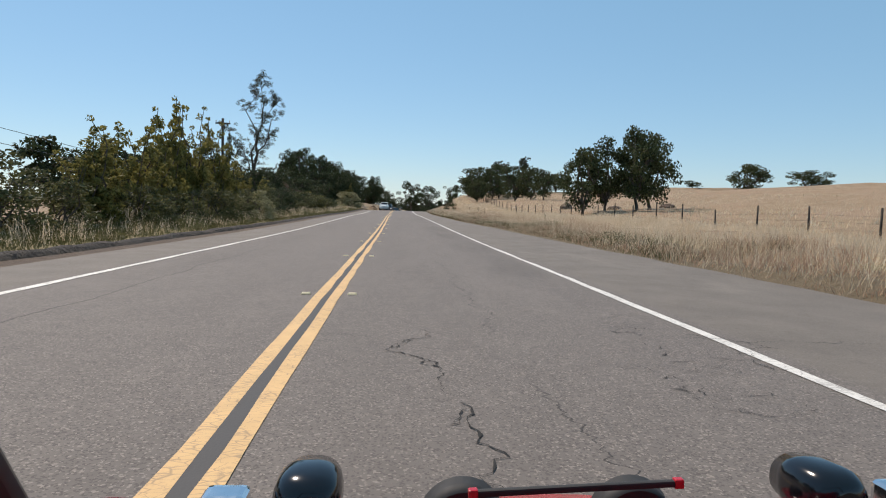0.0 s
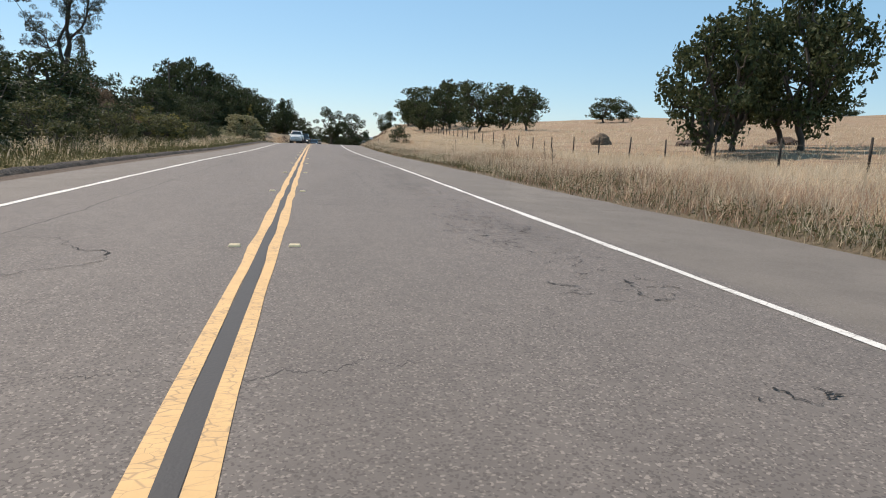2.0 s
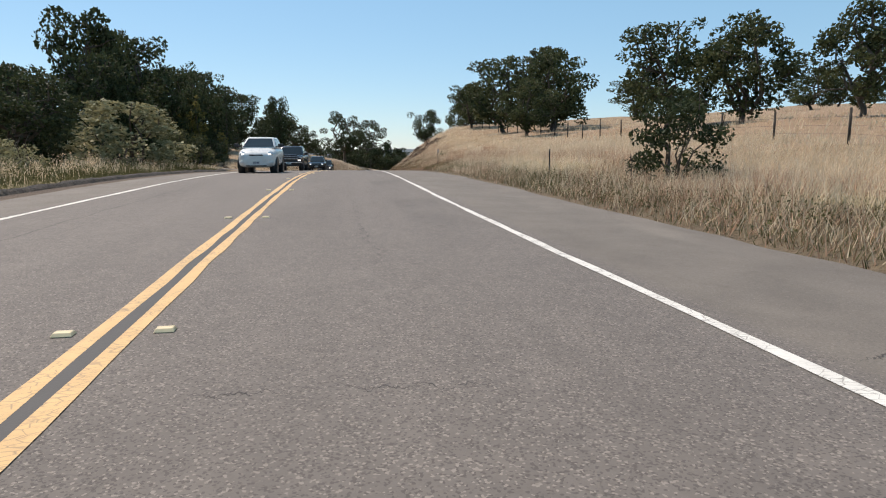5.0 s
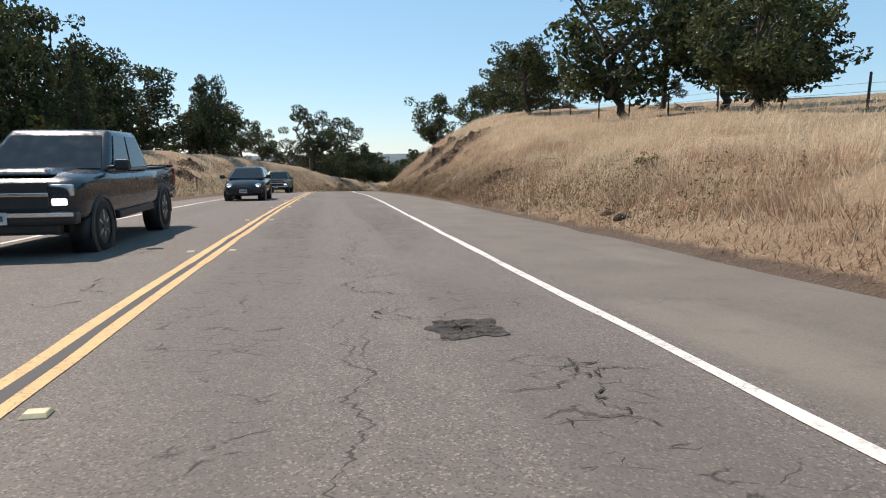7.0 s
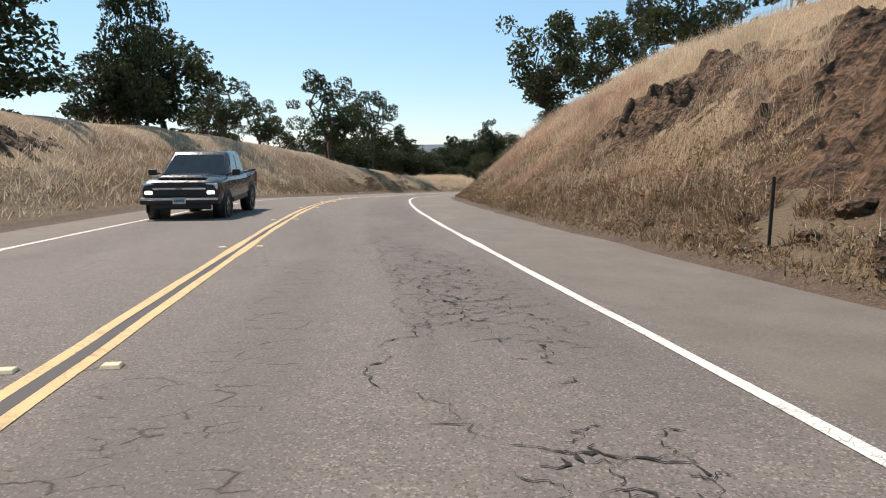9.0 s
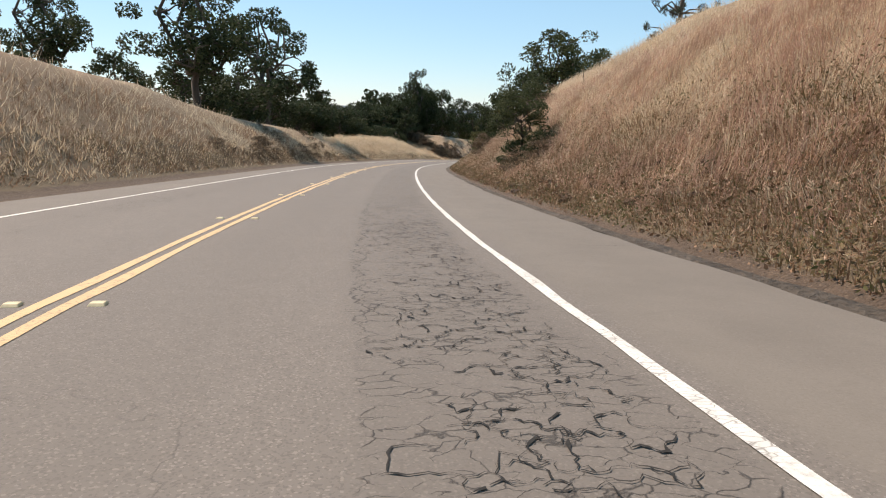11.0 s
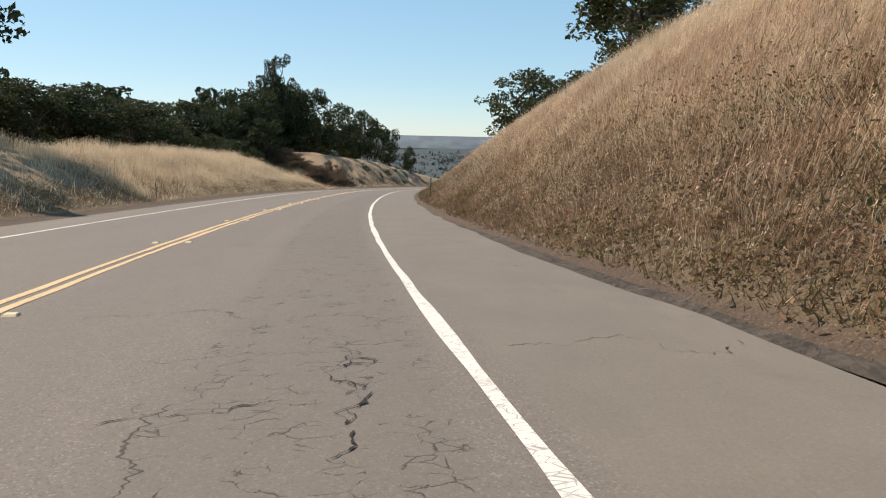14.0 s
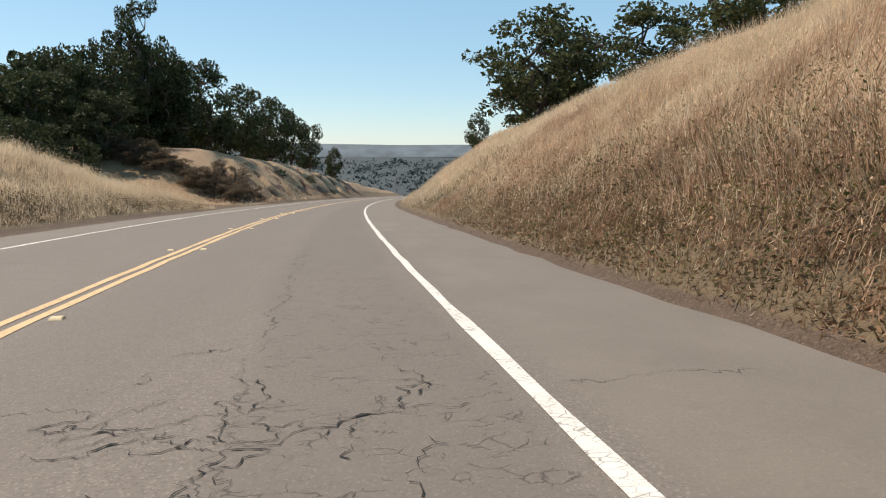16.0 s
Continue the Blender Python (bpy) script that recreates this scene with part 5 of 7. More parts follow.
for points, width, branches in (
    (((10.9, 1.07), (9.07, 1.08), (7.5, 1.28)), 0.018, 5), (((11.3, 2.85), (9.4, 2.6)), 0.010, 4), (((17.5, 1.0), (14.2, 1.2)), 0.010, 3),
    (((27.5, 1.05), (25.9, 1.2), (24.6, 1.15)), 0.013, 5), (((38.9, 0.9), (36.6, 1.12)), 0.018, 5), (((37.34, 0.18), (37.25, 1.03)), 0.009, 1), (((43.43, 1.21), (40.27, 1.23)), 0.009, 3),
    (((39.7, 1.51), (38.6, 1.5)), 0.008, 2), (((40.71, 2.62), (38.74, 2.59)), 0.011, 5), (((39.12, 2.3), (39.11, 3.46)), 0.009, 2), (((37.73, 2.04), (37.68, 2.75)), 0.009, 1),
    (((60.22, -2.42), (66.0, -2.56), (70.7, -2.53), (74.0, -2.36), (80.0, -2.4)), 0.018, 5), (((58.14, -1.49), (58.6, -1.3), (60.78, -1.65)), 0.016, 5), (((40.4, -2.51), (47.0, -2.6), (53.0, -2.5)), 0.012, 3),
    (((66.5, 2.3), (59.68, 2.08), (57.9, 2.25), (56.3, 2.38)), 0.018, 10), (((64.8, -1.37), (64.8, -0.9)), 0.010, 0), (((71.02, 4.44), (70.8, 5.0), (70.53, 5.9)), 0.012, 1), (((82.4, 2.9), (81.0, 2.73), (79.0, 2.45), (77.5, 2.3), (76.2, 2.3), (74.5, 2.4)), 0.013, 8), (((80.0, 3.19), (77.3, 2.98), (75.95, 2.83), (74.0, 2.9)), 0.011, 6),
    (((79.3, -1.82), (79.25, -1.1), (79.23, -0.44)), 0.014, 1), (((79.18, 0.84), (79.14, 1.15)), 0.013, 0), (((77.88, 4.01), (77.8, 5.06)), 0.009, 0), (((72.5, 2.5), (70.2, 2.75), (68.4, 2.6)), 0.012, 7),
    (((93.8, 0.71), (93.85, 1.32)), 0.016, 1), (((91.6, 0.67), (91.0, 1.13)), 0.016, 1), (((89.7, 0.78), (89.64, 1.0)), 0.02, 1), (((94.04, 2.0), (93.7, 2.93)), 0.016, 1),
    (((92.0, 2.28), (91.62, 3.01)), 0.014, 1), (((89.66, 2.19), (89.46, 2.72)), 0.014, 1), (((88.8, 2.86), (86.73, 2.43), (86.15, 2.33), (85.88, 2.75)), 0.016, 7), (((86.7, 2.5), (86.2, 3.1)), 0.010, 2),
    (((90.3, -2.47), (96.0, -2.5)), 0.012, 3), (((88.5, -1.6), (88.42, -0.9)), 0.012, 1), (((87.3, -1.2), (88.3, -1.14)), 0.012, 2), (((75.5, -2.9), (75.4, -1.2)), 0.012, 1),
    (((139.4, 2.69), (137.0, 2.41), (135.6, 2.23)), 0.014, 8), (((135.6, 2.23), (135.65, 2.78)), 0.016, 3), (((135.2, 2.36), (134.46, 2.24), (134.2, 1.9)), 0.012, 4), (((134.08, 2.4), (134.12, 2.8), (134.1, 3.4)), 0.012, 4),
    (((153.0, 1.92), (147.85, 2.27), (146.2, 2.25), (145.3, 2.25)), 0.014, 8), (((144.9, 2.1), (144.86, 2.5), (145.83, 2.94)), 0.013, 5), (((144.3, 2.78), (143.3, 2.6)), 0.015, 5), (((145.65, 3.94), (145.4, 5.3)), 0.008, 0),
    (((150.0, -1.22), (150.5, -0.78)), 0.02, 3), (((155.3, -1.5), (155.1, -0.77)), 0.015, 2), (((146.5, -1.25), (148.2, -0.79)), 0.013, 4), (((154.6, 1.4), (153.9, 1.8), (153.3, 2.3), (153.2, 2.9)), 0.012, 4), (((153.0, -0.6), (152.9, 0.9), (153.1, 2.2)), 0.009, 2),
    (((175.0, 0.75), (172.5, 0.54), (171.9, 0.39), (171.0, 0.27)), 0.013, 8), (((172.47, -1.2), (172.45, 0.45)), 0.012, 3), (((189.4, 2.28), (180.5, 2.1), (174.0, 2.19), (172.2, 2.24), (170.9, 2.1)), 0.020, 14), (((175.6, 3.07), (172.8, 2.95), (170.9, 2.8)), 0.013, 8), (((171.2, 2.3), (171.25, 2.6)), 0.024, 2),
    (((246.2, 1.66), (245.34, 1.54), (243.9, 1.5)), 0.015, 8), (((246.6, 1.44), (246.4, 1.9)), 0.010, 1), (((244.84, 1.2), (244.74, 2.46)), 0.010, 2), (((247.76, 4.97), (247.77, 5.62)), 0.012, 0), (((235.9, 2.3), (235.9, 2.75)), 0.014, 3), (((235.5, 2.6), (235.46, 3.4)), 0.013, 2), (((236.8, 2.5), (236.9, 2.95)), 0.010, 2),
    (((257.2, 2.13), (256.0, 2.1)), 0.010, 3), (((254.96, 0.8), (255.17, 2.06)), 0.014, 6), (((265.9, 2.06), (265.1, 2.06)), 0.012, 2), (((263.5, 2.08), (262.4, 2.11)), 0.013, 5), (((263.67, 2.8), (263.67, 3.4)), 0.010, 2),
    (((273.3, 2.95), (272.86, 2.78), (272.14, 2.87), (271.7, 2.8)), 0.014, 4), (((274.39, 0.9), (274.38, 2.4)), 0.009, 1), (((274.28, 3.1), (274.28, 3.57)), 0.007, 0), (((272.56, 1.9), (272.5, 2.81)), 0.009, 1), (((277.2, 4.94), (277.3, 5.34)), 0.010, 0), (((273.15, 5.0), (273.2, 5.6)), 0.010, 0),
    (((281.26, 1.2), (281.07, 3.2)), 0.014, 4), (((281.87, 2.0), (281.75, 2.7)), 0.008, 1), (((283.7, 5.1), (283.63, 5.6)), 0.013, 2), (((288.54, 5.05), (288.48, 5.44)), 0.010, 0), (((291.0, 3.74), (290.6, 3.95)), 0.009, 1), (((296.6, 4.94), (296.5, 5.34)), 0.010, 1),
    (((301.33, 2.1), (301.2, 3.1)), 0.015, 3), (((301.1, 3.75), (300.95, 4.7), (300.83, 5.6)), 0.013, 3), (((300.6, 1.92), (299.8, 1.88), (299.0, 1.9)), 0.014, 6), (((303.3, 1.99), (301.96, 1.88)), 0.009, 3), (((302.65, 3.89), (301.77, 3.82)), 0.007, 1),
    (((310.3, 2.04), (309.4, 2.07)), 0.013, 3), (((310.3, 2.96), (309.5, 2.9)), 0.013, 4), (((309.4, 2.4), (309.4, 3.0)), 0.013, 3), (((309.3, 1.3), (309.25, 2.1)), 0.012, 4),
):
    crack(points, width, int(points[0][0] * 7), branches)
for s_range, o_range, cell, width, whole in (
    ((44, 66), (2.15, 3.2), (0.22, 0.18), 0.014, 0.6), ((64, 92), (2.25, 3.05), (0.14, 0.12), 0.008, 0.62), ((24, 44), (2.4, 3.05), (0.24, 0.2), 0.009, 0.4), ((8.5, 12), (2.5, 3.1), (0.3, 0.24), 0.008, 0.25), ((133.6, 137.5), (2.1, 3.1), (0.20, 0.18), 0.009, 0.5),
    ((151.5, 159), (0.25, 1.3), (0.22, 0.16), 0.010, 0.7), ((151.5, 158), (2.3, 3.3), (0.22, 0.18), 0.012, 0.6), ((152, 156), (1.2, 2.3), (0.4, 0.34), 0.008, 0.35), ((168, 192), (2.2, 3.1), (0.24, 0.20), 0.011, 0.6), ((169, 175), (0.4, 0.9), (0.3, 0.24), 0.009, 0.3),
    ((206, 232), (2.2, 3.35), (0.17, 0.17), 0.011, 0.85), ((232, 240), (2.5, 3.35), (0.2, 0.2), 0.009, 0.4), ((242, 250), (2.45, 3.4), (0.18, 0.19), 0.011, 0.7), ((252, 259), (2.7, 3.45), (0.2, 0.18), 0.012, 0.55), ((252.6, 256.4), (0.9, 2.0), (0.22, 0.2), 0.010, 0.55),
    ((261.5, 264.6), (1.2, 2.3), (0.3, 0.26), 0.009, 0.4), ((288.5, 293.5), (0.9, 2.0), (0.24, 0.22), 0.009, 0.5), ((298.5, 302), (1.5, 3.1), (0.4, 0.34), 0.008, 0.3), ((307.5, 311), (1.3, 3.2), (0.34, 0.3), 0.009, 0.4),
):
    crazing(s_range, o_range, cell, width, int(s_range[0]), whole)

# ---- boulders ----


def boulder(s, o, size, seed, label, material=ROCK):
    bm = bmesh.new()
    bmesh.ops.create_icosphere(bm, subdivisions=4 if size[0] > 0.5 else 2, radius=1)
    for v in bm.verts:
        n = v.co.normalized()
        k = 1 + 0.22 * noise.noise(n * 1.4 + Vector((seed, 0, 0))) + 0.10 * noise.noise(n * 4 + Vector((0, seed, 0))) + 0.04 * noise.noise(n * 9)
        v.co = Vector((n.x * size[0] * k, n.y * size[1] * k, max(-0.25, n.z * k) * size[2]))
    for f in bm.faces:
        f.smooth = True
    me = bpy.data.meshes.new("boulder")
    bm.to_mesh(me)
    bm.free()
    me.materials.append(material)
    ob = new("boulder", me)
    ob.matrix_basis = at(s, o, -0.02, seed)
    return tagged(ob, label, "boulder", "boulders in the grass")


MOUND = rock_material("dusty_brown_rock", (0.085, 0.060, 0.040), (0.25, 0.185, 0.125))
boulder(99, 26.3, (1.0, 0.9, 1.0), 1.3, "weathered brown boulder half hidden in dry grass", MOUND)
boulder(94.3, 32, (1.6, 0.9, 0.42), 4.1, "low dark boulder half hidden in dry grass")
boulder(90, 38, (1.6, 1.0, 0.5), 7.7, "low dark boulder half hidden in dry grass")
rng = random.Random(21)
for i in range(70):
    s = rng.choice((rng.uniform(205, 260), rng.uniform(140, 340)))
    k = rng.uniform(0.05, 0.17)
    boulder(s, rng.uniform(6.3, 8.6), (k, k * rng.uniform(0.7, 1.1), k * 0.7), rng.uniform(0, 50), "small pale stone lying at the foot of the bank")


PAPER = plain("crumpled_white_paper", (0.74, 0.72, 0.68), 0.8, amount=0.1)
for s, o, k in ((140.9, 7.75, 0.11), (140.1, 7.5, 0.08), (181.2, 6.65, 0.06)):
    tagged(boulder(s, o, (k, k * 0.7, k * 0.6), s, "crumpled white paper scrap lying in the grass", PAPER), "crumpled white paper scrap lying in the grass", "litter", "paper scraps")

# ---- rock cut ----
CRAG = rock_material("dark_brown_cut_rock", (0.026, 0.015, 0.008), (0.25, 0.145, 0.080))


def crag(s, o, size, seed):
    """A jagged block of the exposed cut face."""
    bm = bmesh.new()
    bmesh.ops.create_icosphere(bm, subdivisions=3, radius=1)
    for v in bm.verts:
        n = v.co.normalized()
        k = 1 + 0.5 * noise.cell(n * 2.1 + Vector((seed, 3, 0))) * 0.5 + 0.25 * noise.noise(n * 3 + Vector((seed, 0, 0))) + 0.12 * noise.noise(n * 8)
        v.co = Vector((n.x * size[0], n.y * size[1], n.z * size[2])) * k
    me = bpy.data.meshes.new("rock")
    bm.to_mesh(me)
    bm.free()
    me.materials.append(CRAG)
    ob = new("rock", me)
    ob.matrix_basis = at(s, o, -0.12 * size[2], seed) @ pose(0, 0, 0, seed * 37 % 40 - 20, (-35 if o > 0 else 35))
    return tagged(ob, "jagged dark brown rock breaking out of the cut bank", "rock", "rocks in the cut bank")


rng = random.Random(33)
for count, s0, o0, ds, do in ((10, 186.5, 9.6, 1.8, 1.5), (4, 195.6, 10.3, 1.2, 0.7), (34, 179.5, 6.8, 3.0, 0.3), (5, 192, -9, 1.8, 0.6), (6, 200, -10.2, 1.8, 0.6), (6, 367, -8.2, 1.0, 0.5), (46, 230, 7.4, 3.0, 0.5), (9, 165.5, -9.6, 1.6, 0.7), (16, 177, 7.0, 3.5, 0.25)):
    for i in range(count):
        k = rng.uniform(0.12, 0.28) * (0.55 if count > 10 else 1)
        s = rng.gauss(s0, ds)
        crag(s, (1 if o0 > 0 else -1) * max(6.5, abs(rng.gauss(o0, do))), (k * rng.uniform(0.8, 1.5), k * rng.uniform(0.8, 1.5), k * rng.uniform(0.5, 0.9)), rng.uniform(0, 60))


def outcrop(s0, s1, o0, o1, depth, label):
    """A craggy face: ledges and clefts that break out of the bank and sink back into it at the rim."""
    step = 0.075
    s, o = np.meshgrid(np.arange(s0, s1, step), np.arange(o0, o1, step * (1 if o1 > o0 else -1)), indexing="ij")
    rows, cols = s.shape
    s, o = s.ravel(), o.ravel()
    m = rock_and_groove_shade(s, o) * np.clip((np.abs(o) - abs(o0) - 0.2) / 0.4, 0, 1)
    ridge = lambda k, a: 1 - np.abs(bumps(s / k + a, o / (k * 0.8) + a))
    ledge = np.floor((land(s, o) + 0.5 * bumps(s / 1.6, o / 1.6)) * 2.2) / 2.2 - land(s, o)
    z = m ** 0.4 * (0.8 * depth * (ridge(1.2, 3) - 0.55) + 0.6 * depth * (ridge(0.5, 8) - 0.5) + 0.20 * bumps(s / 0.27, o / 0.23) + 0.10 * bumps(s / 0.13 + 5, o / 0.12) + 0.35 * ledge) + 0.95 * np.clip(m, 0, 0.3) - 0.12
    pts = place(s, o, z)
    pts[:, 0] += 0.18 * m * bumps(s / 0.6, o / 0.5 + 30)
    pts[:, 1] += 0.18 * m * bumps(s / 0.6 + 20, o / 0.5)
    faces = sheet_faces(rows, cols)
    faces = faces[(m[faces] > 0.06).any(1)]
    if o1 > o0:
        faces = faces[:, ::-1]
    base = new("rock_outcrop")
    root = place((s0 + s1) / 2, (o0 + o1) / 2)
    base.location = Vector(root)
    # the face falls into blocks along its clefts
    r = np.random.RandomState(int(s0))
    middle = np.stack([s[faces].mean(1) + 0.35 * bumps(s[faces[:, 0]] / 0.4, o[faces[:, 0]] / 0.4), o[faces].mean(1)], -1)
    seeds = middle[r.choice(len(middle), 14, replace=False)]
    owner = ((middle[:, None] - seeds[None]) ** 2).sum(-1).argmin(1)
    for k in range(len(seeds)):
        mine = faces[owner == k]
        if len(mine) > 6:
            used, index = np.unique(mine, return_inverse=True)
            part("rock_block", mesh_of("rock_block", pts[used] - root, index.reshape(-1, 4), CRAG), None, base)
    return tagged(base, label, "rock outcrop", "rock outcrops in the banks")


outcrop(180, 206, 7.2, 14.5, 1.0, "craggy dark brown rock face breaking through the golden bank")
outcrop(186, 206, -7.0, -12.5, 0.6, "low crumbling dark rock ledge in the grassy bank")
outcrop(162.5, 169, 6.9, 10, 0.5, "broken grey-brown rock in the foot of the bank")
outcrop(362, 371, -6.6, -11.5, 0.7, "dark eroded earth face at the corner of the track")

# ---- vehicles ----


def car_paint(name, color, roughness=0.28):
    m = Nodes(name, roughness)
    p = m.coord()
    m.color(m.mix(m.ramp(m.noise(p, 2.5, 4), 0.3, 0.75), color, tuple(c * 0.8 + 0.01 for c in color)))
    m.b.inputs["Coat Weight"].default_value, m.b.inputs["Coat Roughness"].default_value = 0.22, 0.06
    m.put(m.b.inputs["Roughness"], m.ramp(m.noise(p, 14, 3), 0.3, 0.7, roughness - 0.06, roughness + 0.1))
    return m.m


GLASS = plain("dark_car_glass", (0.015, 0.018, 0.02), 0.06, scale=2)
CHROME = plain("chrome", (0.72, 0.73, 0.75), 0.12, 1.0, scale=12, amount=0.08)
RUBBER = plain("tyre_rubber", (0.022, 0.021, 0.02), 0.85, scale=20)
ALLOY = plain("alloy_rim", (0.45, 0.45, 0.46), 0.3, 0.9)
BLACK_TRIM = plain("black_trim", (0.018, 0.018, 0.019), 0.45)
TAIL = plain("red_lamp_glass", (0.35, 0.01, 0.012), 0.2)
PLATE = plain("pale_plate", (0.55, 0.55, 0.52), 0.5)
INK = plain("dark_bar_ink", (0.05, 0.06, 0.12), 0.6)
lamp = Nodes("lit_headlamp", 0.15)
lamp.color((0.8, 0.8, 0.78))
lamp.b.inputs["Emission Color"].default_value = (1.0, 0.96, 0.88, 1)
lamp.b.inputs["Emission Strength"].default_value = 1.6
LIT = lamp.m
CLEAR = plain("clear_lamp_glass", (0.62, 0.64, 0.66), 0.1, 0.6, scale=10)


def loft(stations, sides=28, power=4.0):
    """A closed body through rounded cross-sections: (y, half width, bottom, top, power)."""
    bm = bmesh.new()
    rings = []
    for st in stations:
        y, w, z0, z1 = st[:4]
        q = 2 / (st[4] if len(st) > 4 else power)
        ring = []
        for k in range(sides):
            t = 2 * math.pi * (k + 0.5) / sides
            c, n = math.cos(t), math.sin(t)
            ring.append(bm.verts.new((w * math.copysign(abs(c) ** q, c), y, (z0 + z1) / 2 + (z1 - z0) / 2 * math.copysign(abs(n) ** q, n))))
        rings.append(ring)
    for a, b in zip(rings, rings[1:]):
        for k in range(sides):
            bm.faces.new((a[k], b[k], b[(k + 1) % sides], a[(k + 1) % sides])).smooth = True
    bm.faces.new(rings[0])
    bm.faces.new(list(reversed(rings[-1])))
    bmesh.ops.recalc_face_normals(bm, faces=bm.faces[:])
    return bm


def hexa(low, high, bevel=0.0, segments=3):
    """A block between two rectangles: (x half, y back, y front, z)."""
    bm = bmesh.new()
    vs = []
    for w, y0, y1, z in (low, high):
        vs.append([bm.verts.new(p) for p in ((-w, y0, z), (w, y0, z), (w, y1, z), (-w, y1, z))])
    a, b = vs
    bm.faces.new(list(reversed(a)))
    bm.faces.new(b)
    for k in range(4):
        bm.faces.new((a[k], a[(k + 1) % 4], b[(k + 1) % 4], b[k]))
    if bevel:
        bmesh.ops.bevel(bm, geom=bm.edges[:], offset=bevel, segments=segments, affect="EDGES", profile=0.55)
        for f in bm.faces:
            f.smooth = True
    return bm


def slab(corners, thick=0.02):
    """A thin plate on four corners, with its thickness along the normal."""
    bm = bmesh.new()
    c = [Vector(p) for p in corners]
    n = (c[1] - c[0]).cross(c[3] - c[0]).normalized() * thick
    a, b = [bm.verts.new(p - n) for p in c], [bm.verts.new(p + n * 0.4) for p in c]
    bm.faces.new(list(reversed(a)))
    bm.faces.new(b)
    for k in range(4):
        bm.faces.new((a[k], a[(k + 1) % 4], b[(k + 1) % 4], b[k]))
    return bm


def wheel(parent, x, y, radius, width):
    hub = part("wheel", rod((x - width / 2, y, radius), (x + width / 2, y, radius), radius * 0.2, None, 16), BLACK_TRIM, parent)
    bm = bmesh.new()
    prof = [(-0.5, 0.66), (-0.5, 0.9), (-0.36, 1.0), (0.36, 1.0), (0.5, 0.9), (0.5, 0.66)]
    rings = []
    for k in range(28):
        t = 2 * math.pi * k / 28
        rings.append([bm.verts.new((x + px * width, y + math.sin(t) * pr * radius, radius + math.cos(t) * pr * radius)) for px, pr in prof])
    for k in range(28):
        for j in range(5):
            bm.faces.new((rings[k][j], rings[k][j + 1], rings[(k + 1) % 28][j + 1], rings[(k + 1) % 28][j])).smooth = True
    bmesh.ops.recalc_face_normals(bm, faces=bm.faces[:])
    part("tyre", bm, RUBBER, hub)
    side = math.copysign(1, x)
    out = x + side * width * 0.36
    spokes = [rod((out, y, radius), (out, y + math.sin(t) * radius * 0.64, radius + math.cos(t) * radius * 0.64), radius * 0.10, radius * 0.07, 6) for t in [2 * math.pi * k / 6 for k in range(6)]]
    ring = [rod((out, y + math.sin(a) * radius * 0.64, radius + math.cos(a) * radius * 0.64), (out, y + math.sin(b) * radius * 0.64, radius + math.cos(b) * radius * 0.64), radius * 0.045, None, 6) for a, b in [(2 * math.pi * k / 20, 2 * math.pi * (k + 1) / 20) for k in range(20)]]
    part("rim", merge(*spokes, *ring, rod((out - side * 0.05, y, radius), (out + side * 0.02, y, radius), radius * 0.16, None, 12)), ALLOY, hub)


def arch(parent, x, y, radius):
    bm = bmesh.new()
    side = math.copysign(1, x)
    n = 14
    rows_ = []
    for k in range(n + 1):
        t = math.pi * (k / n) * 1.1 - 0.05 * math.pi
        rows_.append([bm.verts.new((x + side * dx, y - math.cos(t) * radius * q, radius * 0.86 + math.sin(t) * radius * q)) for q, dx in ((1.16, 0.0), (1.16, 0.025), (1.26, 0.025), (1.28, 0.0))])
    for a, b in zip(rows_, rows_[1:]):
        for j in range(3):
            bm.faces.new((a[j], a[j + 1], b[j + 1], b[j])).smooth = True
    bmesh.ops.recalc_face_normals(bm, faces=bm.faces[:])
    well = rod((x - side * 0.3, y, radius * 0.98), (x + side * 0.012, y, radius * 0.98), radius * 1.2, None, 24)
    part("wheel_arch", merge(bm, well), BLACK_TRIM, parent)


